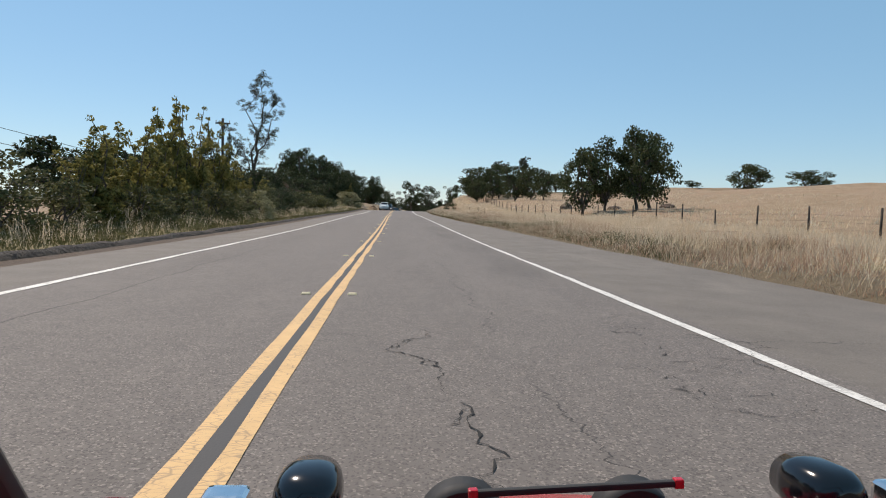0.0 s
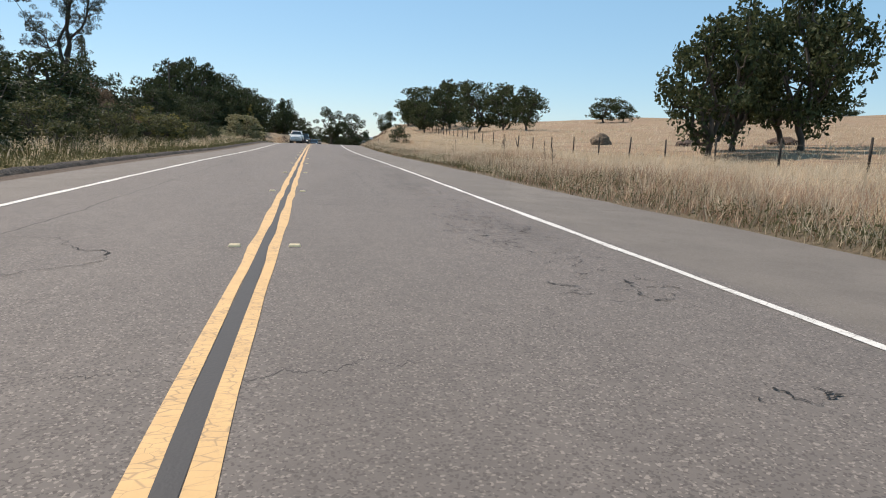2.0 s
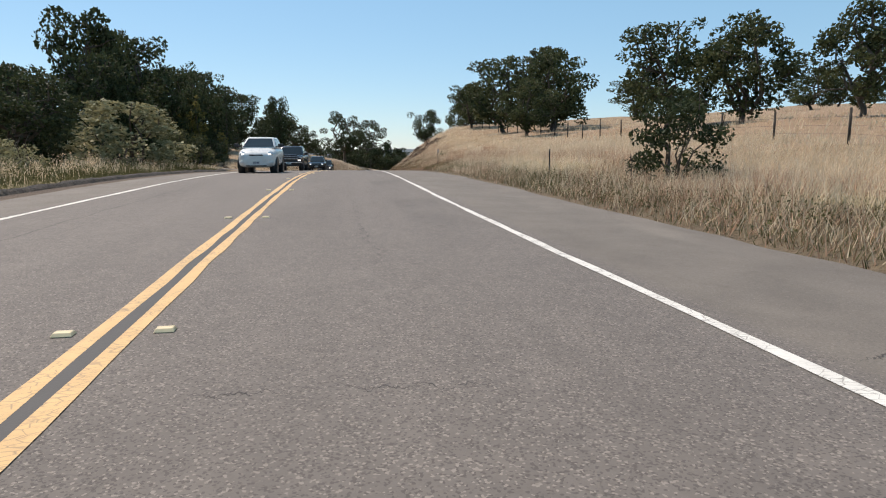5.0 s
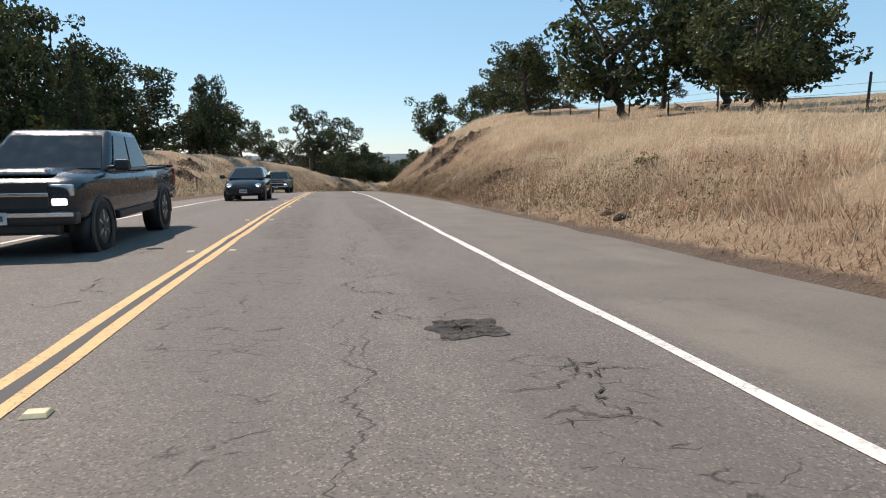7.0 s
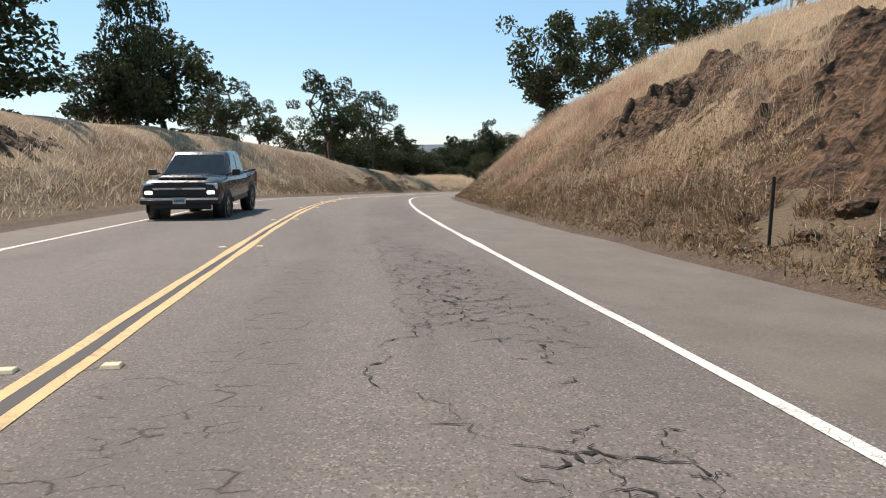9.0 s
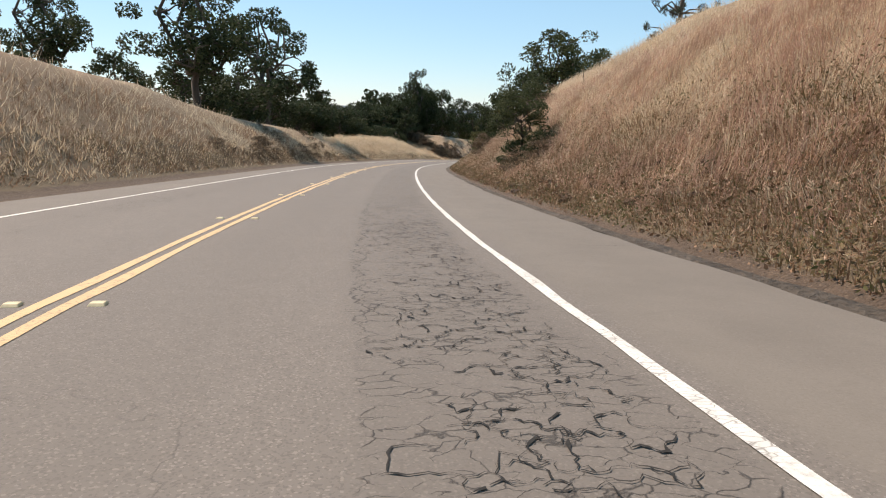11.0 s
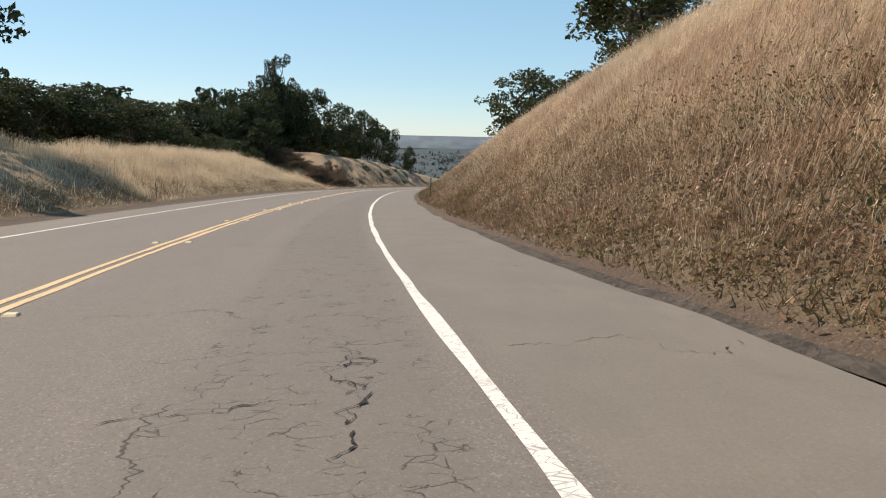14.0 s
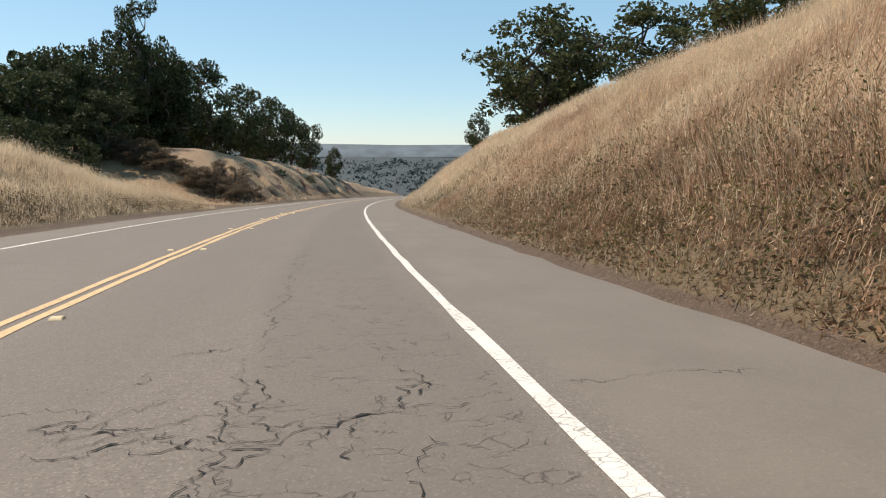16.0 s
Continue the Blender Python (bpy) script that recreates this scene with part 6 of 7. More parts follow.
def car_common(car, g, paint, W, trackx, axles, radius, tw):
    """Glass, wheels, mirrors shared by all vehicles. g: low and high rectangles of the cab."""
    (w0, b0, f0, z0), (w1, b1, f1, z1) = g
    mixz = lambda k: (w0 + (w1 - w0) * k, b0 + (b1 - b0) * k, f0 + (f1 - f0) * k, z0 + (z1 - z0) * k)
    lo, hi = mixz(0.10), mixz(0.86)
    part("windscreen", slab(((lo[0] * 0.9, lo[2] + 0.012, lo[3]), (-lo[0] * 0.9, lo[2] + 0.012, lo[3]), (-hi[0] * 0.86, hi[2] + 0.012, hi[3]), (hi[0] * 0.86, hi[2] + 0.012, hi[3])), 0.012), GLASS, car, "dark windscreen")
    part("rear_window", slab(((-lo[0] * 0.85, lo[1] - 0.012, lo[3]), (lo[0] * 0.85, lo[1] - 0.012, lo[3]), (hi[0] * 0.82, hi[1] - 0.012, hi[3]), (-hi[0] * 0.82, hi[1] - 0.012, hi[3])), 0.012), GLASS, car, "dark rear window")
    for side in (-1, 1):
        for k0, k1 in ((0.12, 0.50), (0.54, 0.9)):
            y = lambda r, k: r[1] + (r[2] - r[1]) * k
            c = [(side * (lo[0] + 0.012), y(lo, k0), lo[3]), (side * (lo[0] + 0.012), y(lo, k1), lo[3]), (side * (hi[0] + 0.012), y(hi, k1), hi[3]), (side * (hi[0] + 0.012), y(hi, k0), hi[3])]
            part("side_window", slab(c if side > 0 else c[::-1], 0.012), GLASS, car, "dark side window")
        for yy in axles:
            arch(car, side * W * 0.985, yy, radius)
            wheel(car, side * trackx, yy, radius, tw)
        part("mirror", merge(box((0.22, 0.12, 0.17), (side * (W + 0.13), f0 - 0.12, z0 + 0.12), 0.04), rod((side * (W - 0.08), f0 - 0.1, z0 + 0.08), (side * (W + 0.06), f0 - 0.12, z0 + 0.1), 0.025)), BLACK_TRIM, car, "black door mirror")
        part("door_handle", box((0.03, 0.16, 0.03), (side * (W + 0.005), (b0 + f0) / 2 - 0.15, z0 - 0.14), 0.008), paint, car)
    plate = part("licence_plate", box((0.32, 0.012, 0.16), (0, 0, 0), 0.004), PLATE, car, "pale licence plate with dark bars")
    for x in (-0.1, -0.05, 0.0, 0.05, 0.1):
        part("bar", box((0.03, 0.006, 0.07), (x, 0.008, 0), 0.0), INK, plate)
    return plate


def pickup(s, o, paint, label):
    car = tagged(new("pickup_truck"), label, "pickup truck", "oncoming vehicles")
    part("body", loft([(-2.78, 0.90, 0.62, 1.10), (-2.74, 0.97, 0.55, 1.18), (-0.9, 0.985, 0.48, 1.18), (1.15, 0.985, 0.48, 1.20), (1.5, 0.98, 0.48, 1.22), (2.3, 0.97, 0.5, 1.18), (2.68, 0.94, 0.52, 1.10), (2.76, 0.88, 0.6, 1.02)], 32, 7), paint, car)
    g = (0.93, -1.05, 1.35, 1.16), (0.74, -0.86, 0.50, 1.84)
    part("cab", hexa(*g, 0.09), paint, car)
    part("cargo_bed", merge(box((1.66, 1.55, 0.03), (0, -1.9, 1.19), 0.006), box((1.9, 0.08, 0.06), (0, -2.72, 1.2), 0.01)), BLACK_TRIM, car, "dark open cargo bed")
    part("bonnet_ridge", hexa((0.62, 1.25, 2.55, 1.16), (0.5, 1.35, 2.45, 1.245), 0.04), paint, car)
    grille = part("grille", box((1.28, 0.05, 0.36), (0, 2.76, 0.90), 0.02), BLACK_TRIM, car, "black front grille")
    part("chrome_bar", box((1.30, 0.03, 0.05), (0, 2.795, 0.92), 0.01), CHROME, grille)
    part("badge", box((0.16, 0.015, 0.05), (0, 2.815, 0.92), 0.01), STEEL, grille)
    for side in (-1, 1):
        part("headlight", box((0.30, 0.08, 0.16), (side * 0.78, 2.71, 0.97), 0.03), CLEAR, car)
        part("running_light", box((0.20, 0.06, 0.10), (side * 0.76, 2.735, 0.82), 0.02), LIT, car, "glowing white running light")
        part("tail_light", box((0.05, 0.08, 0.34), (side * 0.95, -2.72, 0.98), 0.015), TAIL, car, "red tail light")
    bumper = part("front_bumper", merge(box((1.94, 0.22, 0.18), (0, 2.74, 0.61), 0.05), box((1.5, 0.14, 0.16), (0, 2.72, 0.47), 0.04)), BLACK_TRIM, car, "dark front bumper")
    part("chrome_strip", box((1.9, 0.03, 0.06), (0, 2.85, 0.66), 0.012), CHROME, bumper, "thin chrome strip")
    part("rear_bumper", box((1.9, 0.2, 0.2), (0, -2.82, 0.62), 0.04), CHROME, car, "chrome rear bumper")
    for side in (-1, 1):
        part("side_sill", box((0.08, 2.0, 0.12), (side * 0.95, 0.1, 0.5), 0.02), BLACK_TRIM, car)
    plate = car_common(car, g, paint, 0.985, 0.86, (-1.72, 1.82), 0.40, 0.27)
    plate.location = (0, 2.862, 0.62)
    car.matrix_basis = at(s, o, 0.0, math.pi, on_land=False)
    return car


def hatchback(s, o, paint, label, tall=0.0, name="hatchback_car", category="car"):
    car = tagged(new(name), label, category, "oncoming vehicles")
    part("body", loft([(-2.0, 0.70, 0.42, 0.95), (-1.9, 0.82, 0.34, 1.02 + tall), (-1.0, 0.865, 0.28, 1.04 + tall), (0.6, 0.87, 0.28, 1.02 + tall), (1.2, 0.86, 0.28, 0.98 + tall), (1.75, 0.80, 0.28, 0.86 + tall), (1.98, 0.66, 0.32, 0.72 + tall), (2.05, 0.5, 0.4, 0.6 + tall)], 32, 4.5), paint, car)
    g = (0.80, -1.9, 1.15, 0.98 + tall), (0.60, -1.45, 0.25, 1.50 + tall)
    part("cab", hexa(*g, 0.10), paint, car)
    part("grille", merge(box((0.9, 0.06, 0.16), (0, 2.0, 0.42), 0.03), box((0.6, 0.05, 0.06), (0, 2.02, 0.66 + tall), 0.02)), BLACK_TRIM, car)
    part("front_bumper", box((1.5, 0.2, 0.12), (0, 1.93, 0.52), 0.05), paint, car)
    for side in (-1, 1):
        part("headlight", loft([(1.72, 0.15, 0.62 + tall, 0.84 + tall, 2.4), (1.90, 0.13, 0.63 + tall, 0.80 + tall, 2.4), (1.93, 0.09, 0.66 + tall, 0.76 + tall, 2.4)], 16), CLEAR, car).location.x = side * 0.60
        part("running_light", box((0.14, 0.04, 0.07), (side * 0.58, 1.95, 0.70 + tall), 0.02), LIT, car, "glowing white headlamp")
        part("tail_light", box((0.12, 0.06, 0.2), (side * 0.66, -1.97, 0.85 + tall), 0.02), TAIL, car, "red tail light")
    plate = car_common(car, g, paint, 0.865, 0.75, (-1.28, 1.28), 0.32 + tall * 0.2, 0.21)
    plate.location = (0, 2.06, 0.50)
    car.matrix_basis = at(s, o, 0.0, math.pi, on_land=False)
    return car


pickup(152.8, -2.6, car_paint("dark_blue_grey_paint", (0.010, 0.016, 0.026), 0.2), "dark blue-grey crew-cab pickup truck on the road")
hatchback(171.6, -2.1, car_paint("black_paint_gloss", (0.005, 0.005, 0.006), 0.12), "small black hatchback car with bright headlamps on the road")
pickup(197.3, -2.65, car_paint("dark_grey_paint", (0.028, 0.029, 0.031), 0.22), "dark grey pickup truck with lit lamps on the road")
hatchback(134.6, -2.3, car_paint("white_car_paint", (0.68, 0.68, 0.66)), "white sport utility car with dark windows on the road", 0.18, "utility_car")

# ---- the red roadster, standing where the drive begins ----
RED = car_paint("glossy_red_paint", (0.46, 0.012, 0.02), 0.22)
BLACK_GLOSS = plain("glossy_black_enamel", (0.006, 0.0065, 0.009), 0.12, 0.0, 0.15, scale=5)
DULL_BLACK = plain("dull_black_paint", (0.012, 0.012, 0.012), 0.7, scale=10)
LEATHER = plain("black_vinyl", (0.02, 0.019, 0.018), 0.55, scale=15)


def bonnet_z(y, x=0.0):
    return 0.806 - 0.394 * (y - 0.46) - 0.02 * (x / 0.5) ** 2 + 0.055 * x


def roadster(s, o):
    car = tagged(new("roadster"), "open red classic roadster with black headlamps on the road", "car")
    # bonnet: a crowned, tapering panel with a raised centre
    bm = bmesh.new()
    ny, nx = 15, 21
    grid = []
    for i in range(ny):
        y = 0.34 + 0.88 * i / (ny - 1)
        half = 0.62 - 0.18 * (i / (ny - 1)) ** 1.2
        row = []
        for j in range(nx):
            u = 2 * j / (nx - 1) - 1
            x = half * u
            z = bonnet_z(y, x) + 0.004 * math.exp(-(x / 0.22) ** 4) - (0.16 * max(0, abs(u) - 0.86) / 0.14) - (0.06 * max(0, i - ny + 3))
            row.append(bm.verts.new((x, y, z)))
        grid.append(row)
    for i in range(ny - 1):
        for j in range(nx - 1):
            bm.faces.new((grid[i][j], grid[i][j + 1], grid[i + 1][j + 1], grid[i + 1][j])).smooth = True
    bmesh.ops.solidify(bm, geom=bm.faces[:], thickness=0.012)
    bonnet = part("bonnet", bm, RED, car)

    def sticker(name, x, y, rx, ry, material, lift, label=""):
        bm2 = bmesh.new()
        bmesh.ops.create_circle(bm2, cap_ends=True, segments=32, radius=1)
        for v in bm2.verts:
            px, py = x + v.co.x * rx, y + v.co.y * ry
            v.co = Vector((px, py, bonnet_z(py, px) + 0.004 * math.exp(-(px / 0.22) ** 4) + lift))
        return part(name, bm2, material, bonnet, label)

    NAVY, CREAM, GOLD = plain("navy_print", (0.03, 0.05, 0.22), 0.5), plain("white_print", (0.75, 0.74, 0.70), 0.5), plain("yellow_print", (0.75, 0.48, 0.03), 0.5)
    sticker("round_badge", -0.42, 0.60, 0.085, 0.085, NAVY, 0.016, "round navy and white badge with lettering bars")
    sticker("badge_centre", -0.42, 0.60, 0.055, 0.055, CREAM, 0.018, "white badge centre")
    sticker("badge_shape", -0.415, 0.60, 0.030, 0.034, TAIL, 0.020, "red badge shape")
    sticker("oval_badge", -0.39, 0.88, 0.062, 0.062, CREAM, 0.016, "white ring badge")
    sticker("badge_middle", -0.39, 0.88, 0.048, 0.048, TAIL, 0.018)
    for k, (mat, dx) in enumerate(((GOLD, 0.0), (plain("orange_print", (0.7, 0.16, 0.02), 0.5), 0.035), (TAIL, 0.07), (NAVY, 0.16), (CREAM, 0.27))):
        part("sticker_stripe", slab([(0.21 + dx + px * 0.03 * (1 if k < 3 else 3), 0.56 + py, bonnet_z(0.56 + py, 0.3) + 0.05) for px, py in ((-1, -0.035), (1, -0.035), (1, 0.035), (-1, 0.035))], 0.003), mat, bonnet)
    # nose with grille bar and two round lamps
    part("nose", loft([(1.16, 0.40, 0.20, 0.47), (1.42, 0.34, 0.18, 0.40), (1.60, 0.26, 0.2, 0.34)], 24, 4), RED, car)
    bar = part("grille_bar", box((0.41, 0.014, 0.014), (0, 0, 0), 0.004), DULL_BLACK, car, "black grille bar with red ends")
    bar.matrix_basis = pose(0.028, 1.235, 0.523, 0, -2.4, 0)
    for x in (-0.212, 0.212):
        part("bar_end", box((0.02, 0.018, 0.02), (x, 0, 0), 0.004), RED, bar, "small red end piece")
    for x in (-0.19, 0.19):
        fog = part("driving_lamp", rod((x, 1.31, 0.395), (x, 1.37, 0.395), 0.086, 0.097, 32), DULL_BLACK, car, "round black driving lamp")
        part("lens", rod((x, 1.37, 0.395), (x, 1.38, 0.395), 0.08, 0.07, 24), CLEAR, fog)
    # body tub, open on top
    part("body", loft([(-1.75, 0.42, 0.30, 0.62), (-1.6, 0.60, 0.22, 0.74), (-0.9, 0.66, 0.18, 0.76), (0.1, 0.64, 0.18, 0.76), (0.36, 0.60, 0.18, 0.76), (1.0, 0.42, 0.18, 0.48), (1.2, 0.38, 0.18, 0.42)], 28, 5), RED, car)
    part("cockpit_floor", box((1.04, 1.1, 0.03), (0, -0.42, 0.765), 0.01), LEATHER, car, "black cockpit lining")
    for x in (-0.28, 0.28):
        seat = part("seat", merge(box((0.44, 0.46, 0.10), (x, -0.38, 0.80), 0.04), box((0.44, 0.12, 0.34), (x, -0.72, 0.92), 0.05)), LEATHER, car, "black vinyl seat")
    part("dashboard", loft([(0.22, 0.58, 0.66, 0.80), (0.34, 0.59, 0.66, 0.81)], 20, 6), LEATHER, car)
    ring = [(np.array([-0.34 + 0.18 * math.cos(t), 0.13 + 0.05 * math.sin(t), 0.80 + 0.13 * math.sin(t)]), 0.014) for t in np.linspace(0, 2 * math.pi, 25)]
    v, f = tubes([ring, [(np.array([-0.34, 0.13, 0.80]), 0.02), (np.array([-0.34, 0.28, 0.74]), 0.02)], [(np.array([-0.52, 0.13, 0.80]), 0.01), (np.array([-0.16, 0.13, 0.80]), 0.01)]], 8)
    part("steering_wheel", mesh_of("steering_wheel", v, f, BLACK_TRIM, True), None, car, "black steering wheel")
    for x in (-0.668, 0.668):
        part("windscreen_pillar", rod((x, 0.62, 0.70), (x, 0.22, 1.34), 0.02, 0.017, 10), BLACK_TRIM, car, "black windscreen pillar")
    part("windscreen_rail", rod((-0.668, 0.22, 1.34), (0.668, 0.22, 1.34), 0.017, None, 10), BLACK_TRIM, car)
    for x in (-0.45, 0.45):
        part("roll_bar_leg", rod((x, -0.95, 0.72), (x * 0.9, -0.95, 1.22), 0.022, None, 10), CHROME, car)
    part("roll_bar_top", rod((-0.41, -0.95, 1.22), (0.41, -0.95, 1.22), 0.022, None, 10), CHROME, car)
    for side in (-1, 1):
        x = side * 0.5
        head = part("headlamp", loft([(1.09, 0.025, 0.525, 0.575, 2), (1.10, 0.046, 0.505, 0.592, 2.4), (1.13, 0.060, 0.492, 0.603, 2.8), (1.20, 0.062, 0.490, 0.600, 2.8), (1.25, 0.056, 0.495, 0.590, 2.4)], 24), BLACK_GLOSS, car, "glossy black headlamp shell")
        head.location.x = x
        part("headlamp_lens", rod((0, 1.25, 0.543), (0, 1.262, 0.543), 0.046, 0.04, 24), CLEAR, head)
        part("headlamp_stalk", rod((x, 1.18, 0.50), (side * 0.40, 1.18, 0.40), 0.012), CHROME, car)
        part("wiring_knot", merge(rod((x + side * -0.02, 1.10, 0.500), (x + side * -0.06, 1.14, 0.485), 0.012), rod((x, 1.09, 0.495), (x + side * 0.04, 1.12, 0.49), 0.009)), CHROME, car)
        signal = part("side_lamp", box((0.082, 0.07, 0.07), (side * 0.645, 1.14, 0.533), 0.016, 3), CHROME, car, "chrome side lamp")
        part("reflector", box((0.018, 0.006, 0.04), (side * 0.645 + 0.02, 1.104, 0.528), 0.003), TAIL, signal)
        part("side_lamp_stalk", merge(rod((side * 0.645, 1.14, 0.50), (side * 0.645, 1.14, 0.455), 0.014), rod((side * 0.70, 1.14, 0.455), (side * 0.46, 1.16, 0.43), 0.011)), BLACK_TRIM, car)
        # wing over each front wheel, and the rear wings
        for y0, radius, wide in ((1.08, 0.295, 0.24), (-1.25, 0.34, 0.30)):
            bm3 = bmesh.new()
            rows_ = []
            for k in range(19):
                t = math.pi * (k / 18) * 1.05 - 0.05
                rows_.append([bm3.verts.new((side * 0.86 + wide * u, y0 - math.cos(t) * (radius + 0.0), (0.262 if y0 > 0 else 0.26) + math.sin(t) * radius - 0.05 * u * u * 4 * wide)) for u in (-0.5, -0.35, 0.0, 0.35, 0.5)])
            for r0, r1 in zip(rows_, rows_[1:]):
                for j in range(4):
                    bm3.faces.new((r0[j], r0[j + 1], r1[j + 1], r1[j])).smooth = True
            bmesh.ops.solidify(bm3, geom=bm3.faces[:], thickness=0.015)
            part("wing", bm3, RED, car)
            wheel(car, side * 0.84, y0, 0.26, 0.19)
            part("axle", rod((side * 0.4, y0, 0.26), (side * 0.8, y0, 0.26), 0.03), BLACK_TRIM, car)
    car.matrix_basis = at(s, o, 0.0, 0, on_land=False)
    return car


roadster(5.21, 0.77 + 0.356)

# ---- grass ----


def blades(name, count, seed, s_range, o_range, height, width, material, label, keep=None, lean=0.35):
    """Thin bent grass blades standing on the ground, as one object."""
    r = np.random.RandomState(seed)
    s, o = r.uniform(*s_range, count), r.uniform(0, 1, count)
    o = o_range[0] + (o_range[1] - o_range[0]) * o
    # tufts: blades gather round common roots
    tuft = r.randint(0, max(1, count // 14), count)
    ts, to = r.uniform(*s_range, count)[tuft], (o_range[0] + (o_range[1] - o_range[0]) * r.uniform(0, 1, count))[tuft]
    gather = r.rand(count) < 0.55
    s = np.where(gather, ts + r.normal(size=count) * 0.2, s)
    o = np.where(gather, to + r.normal(size=count) * 0.2, o)
    border = np.where(o > 0, right_edge(s) + np.where((s > 200) & (s < 300), 0.24, np.where(s > 140, 0.12, 0.0)), -left_edge(s) + np.where(s > 165, 0.05, 0.3))
    inside = np.abs(o) > border + 0.06 + 0.16 * r.rand(count)
    if keep is not None:
        inside &= keep(s, o, r.rand(count))
    s, o, border = s[inside], o[inside], border[inside]
    n = len(s)
    p = place(s, o, -0.02)
    patch = 0.75 + 0.5 * (0.5 + 0.5 * bumps(s / 3.1, o / 2.3))
    h = height * patch * r.uniform(0.45, 1.15, n)
    near = np.clip((np.abs(o) - border) / 1.4, 0.55, 1)
    h = h * near
    turn = r.uniform(0, 2 * math.pi, n)
    side = np.stack([np.cos(turn), np.sin(turn), 0 * turn], -1) * (width * r.uniform(0.6, 1.4, n))[:, None]
    tilt = r.normal(size=(n, 2)) * lean + np.array([0.12, 0.05])
    tip = p + np.stack([tilt[:, 0] * h, tilt[:, 1] * h, h * (1 - 0.25 * np.hypot(*tilt.T).clip(0, 1.5))], -1)
    v = np.stack([p - side, p + side, tip], 1).reshape(-1, 3)
    me = mesh_of(name, v, np.arange(3 * n).reshape(-1, 3), material)
    return tagged(new(name, me), label, "grass", kind="stuff")




def wild_grass(name, count, seed, s_range, o_range, height, width, material, label, keep, lean=0.6, plumes=0.3):
    """Fine bent stems that lean together in drifts, some with drooping seed heads, as one object."""
    r = np.random.RandomState(seed)
    tufts = max(1, count // 22)
    tuft = r.randint(0, tufts, count)
    s = r.uniform(*s_range, tufts)[tuft] + r.normal(size=count) * 0.16
    o = r.uniform(*o_range, tufts)[tuft] + r.normal(size=count) * 0.13
    loose = r.rand(count) < 0.35
    s, o = np.where(loose, r.uniform(*s_range, count), s), np.where(loose, r.uniform(*o_range, count), o)
    border = np.where(o > 0, right_edge(s) + np.where((s > 200) & (s < 300), 0.24, 0.12), -left_edge(s) + 0.05)
    inside = (np.abs(o) > border + 0.06 + 0.3 * r.rand(count) ** 2) & keep(s, o, r.rand(count))
    s, o, border = s[inside], o[inside], border[inside]
    n = len(s)
    p = place(s, o, -0.02)
    h = height * (0.42 + 0.75 * (0.5 + 0.5 * bumps(s / 1.4 + 11, o / 1.0))) * r.uniform(0.55, 1.25, n) * np.clip((np.abs(o) - border) / 1.8, 0.3, 1)
    turn = 3.3 * bumps(s / 2.4, o / 1.7 + 70) + r.normal(size=n) * 0.75
    amount = lean * r.uniform(0.35, 1.35, n)
    bend = np.stack([np.cos(turn) * amount, np.sin(turn) * amount, 0 * turn], -1) * h[:, None]
    up = np.array([0, 0, 1.0])
    mid = p + bend * 0.32 + up * (h * 0.62)[:, None]
    tip = p + bend + up * (h * (1 - 0.38 * np.minimum(amount, 1.2)))[:, None]
    face = r.uniform(0, 2 * math.pi, n)
    side = np.stack([np.cos(face), np.sin(face), 0 * face], -1) * (width * r.uniform(0.6, 1.4, n))[:, None]
    v = np.stack([p - side, p + side, mid - side * 0.8, mid + side * 0.8, tip], 1).reshape(-1, 3)
    k = 5 * np.arange(n)[:, None, None]
    f = (k + np.array([[0, 1, 3], [0, 3, 2], [2, 3, 4]])[None]).reshape(-1, 3)
    head = r.rand(n) < plumes
    if head.any():
        c, w = tip[head], side[head] * 2.0
        m = len(c)
        d = bend[head] / (h[head][:, None] + 1e-6) * 0.6 + r.normal(size=(m, 3)) * 0.35 + up * 0.25
        d = d / np.linalg.norm(d, axis=1, keepdims=True) * r.uniform(0.04, 0.085, m)[:, None]
        q = np.stack([c - d * 0.4, c + d * 0.2 - w, c + d, c + d * 0.2 + w], 1).reshape(-1, 3)
        k = 5 * n + 4 * np.arange(m)[:, None, None]
        v, f = np.concatenate([v, q]), np.concatenate([f, (k + np.array([[0, 1, 2], [0, 2, 3]])[None]).reshape(-1, 3)])
    return tagged(new(name, mesh_of(name, v, f, material)), label, "grass", kind="stuff")


not_rock = lambda s, o, r: (rock_and_groove_shade(s, o) < 0.34 + 0.28 * bumps(s / 0.6, o / 0.5)) & ~((s > 366) & (o < -7) & (r > 0.2)) & ~((s > 351) & (s < 362) & (o < 0)) & ~((s > 151.5) & (s < 163) & (o < 0) & (o > -16) & (np.abs(s - (157 + (o + 6) * 0.75)) < 4)) & (r < np.clip(1.25 - np.abs(o) / 40, 0.25, 1))
gold = "dense dry golden grass blades"
patches = lambda f, lo: (lambda s, o, r: not_rock(s, o, r) & (bumps(s / f + 40, o / (f * 0.6)) > lo))
foot = lambda s, o, r: not_rock(s, o, r) & (r < 1.35 - (np.abs(o) - 6) / 6)
high = lambda s, o, r: not_rock(s, o, r) & (r < 0.15 + (np.abs(o) - 6) / 4)
near_bank = lambda s, o, r: not_rock(s, o, r) & (r < 1.25 - (np.abs(o) - 6) / 5.5)
verge_foot = lambda s, o, r: not_rock(s, o, r) & (r < 1.05 - (o - right_edge(s)) / 3.6 + 0.5 * bumps(s / 3.0 + 40, o / 1.8))
blades("dry_grass", 130000, 1, (2, 140), (6.4, 20), 0.6, 0.007, STRAW, gold, not_rock)
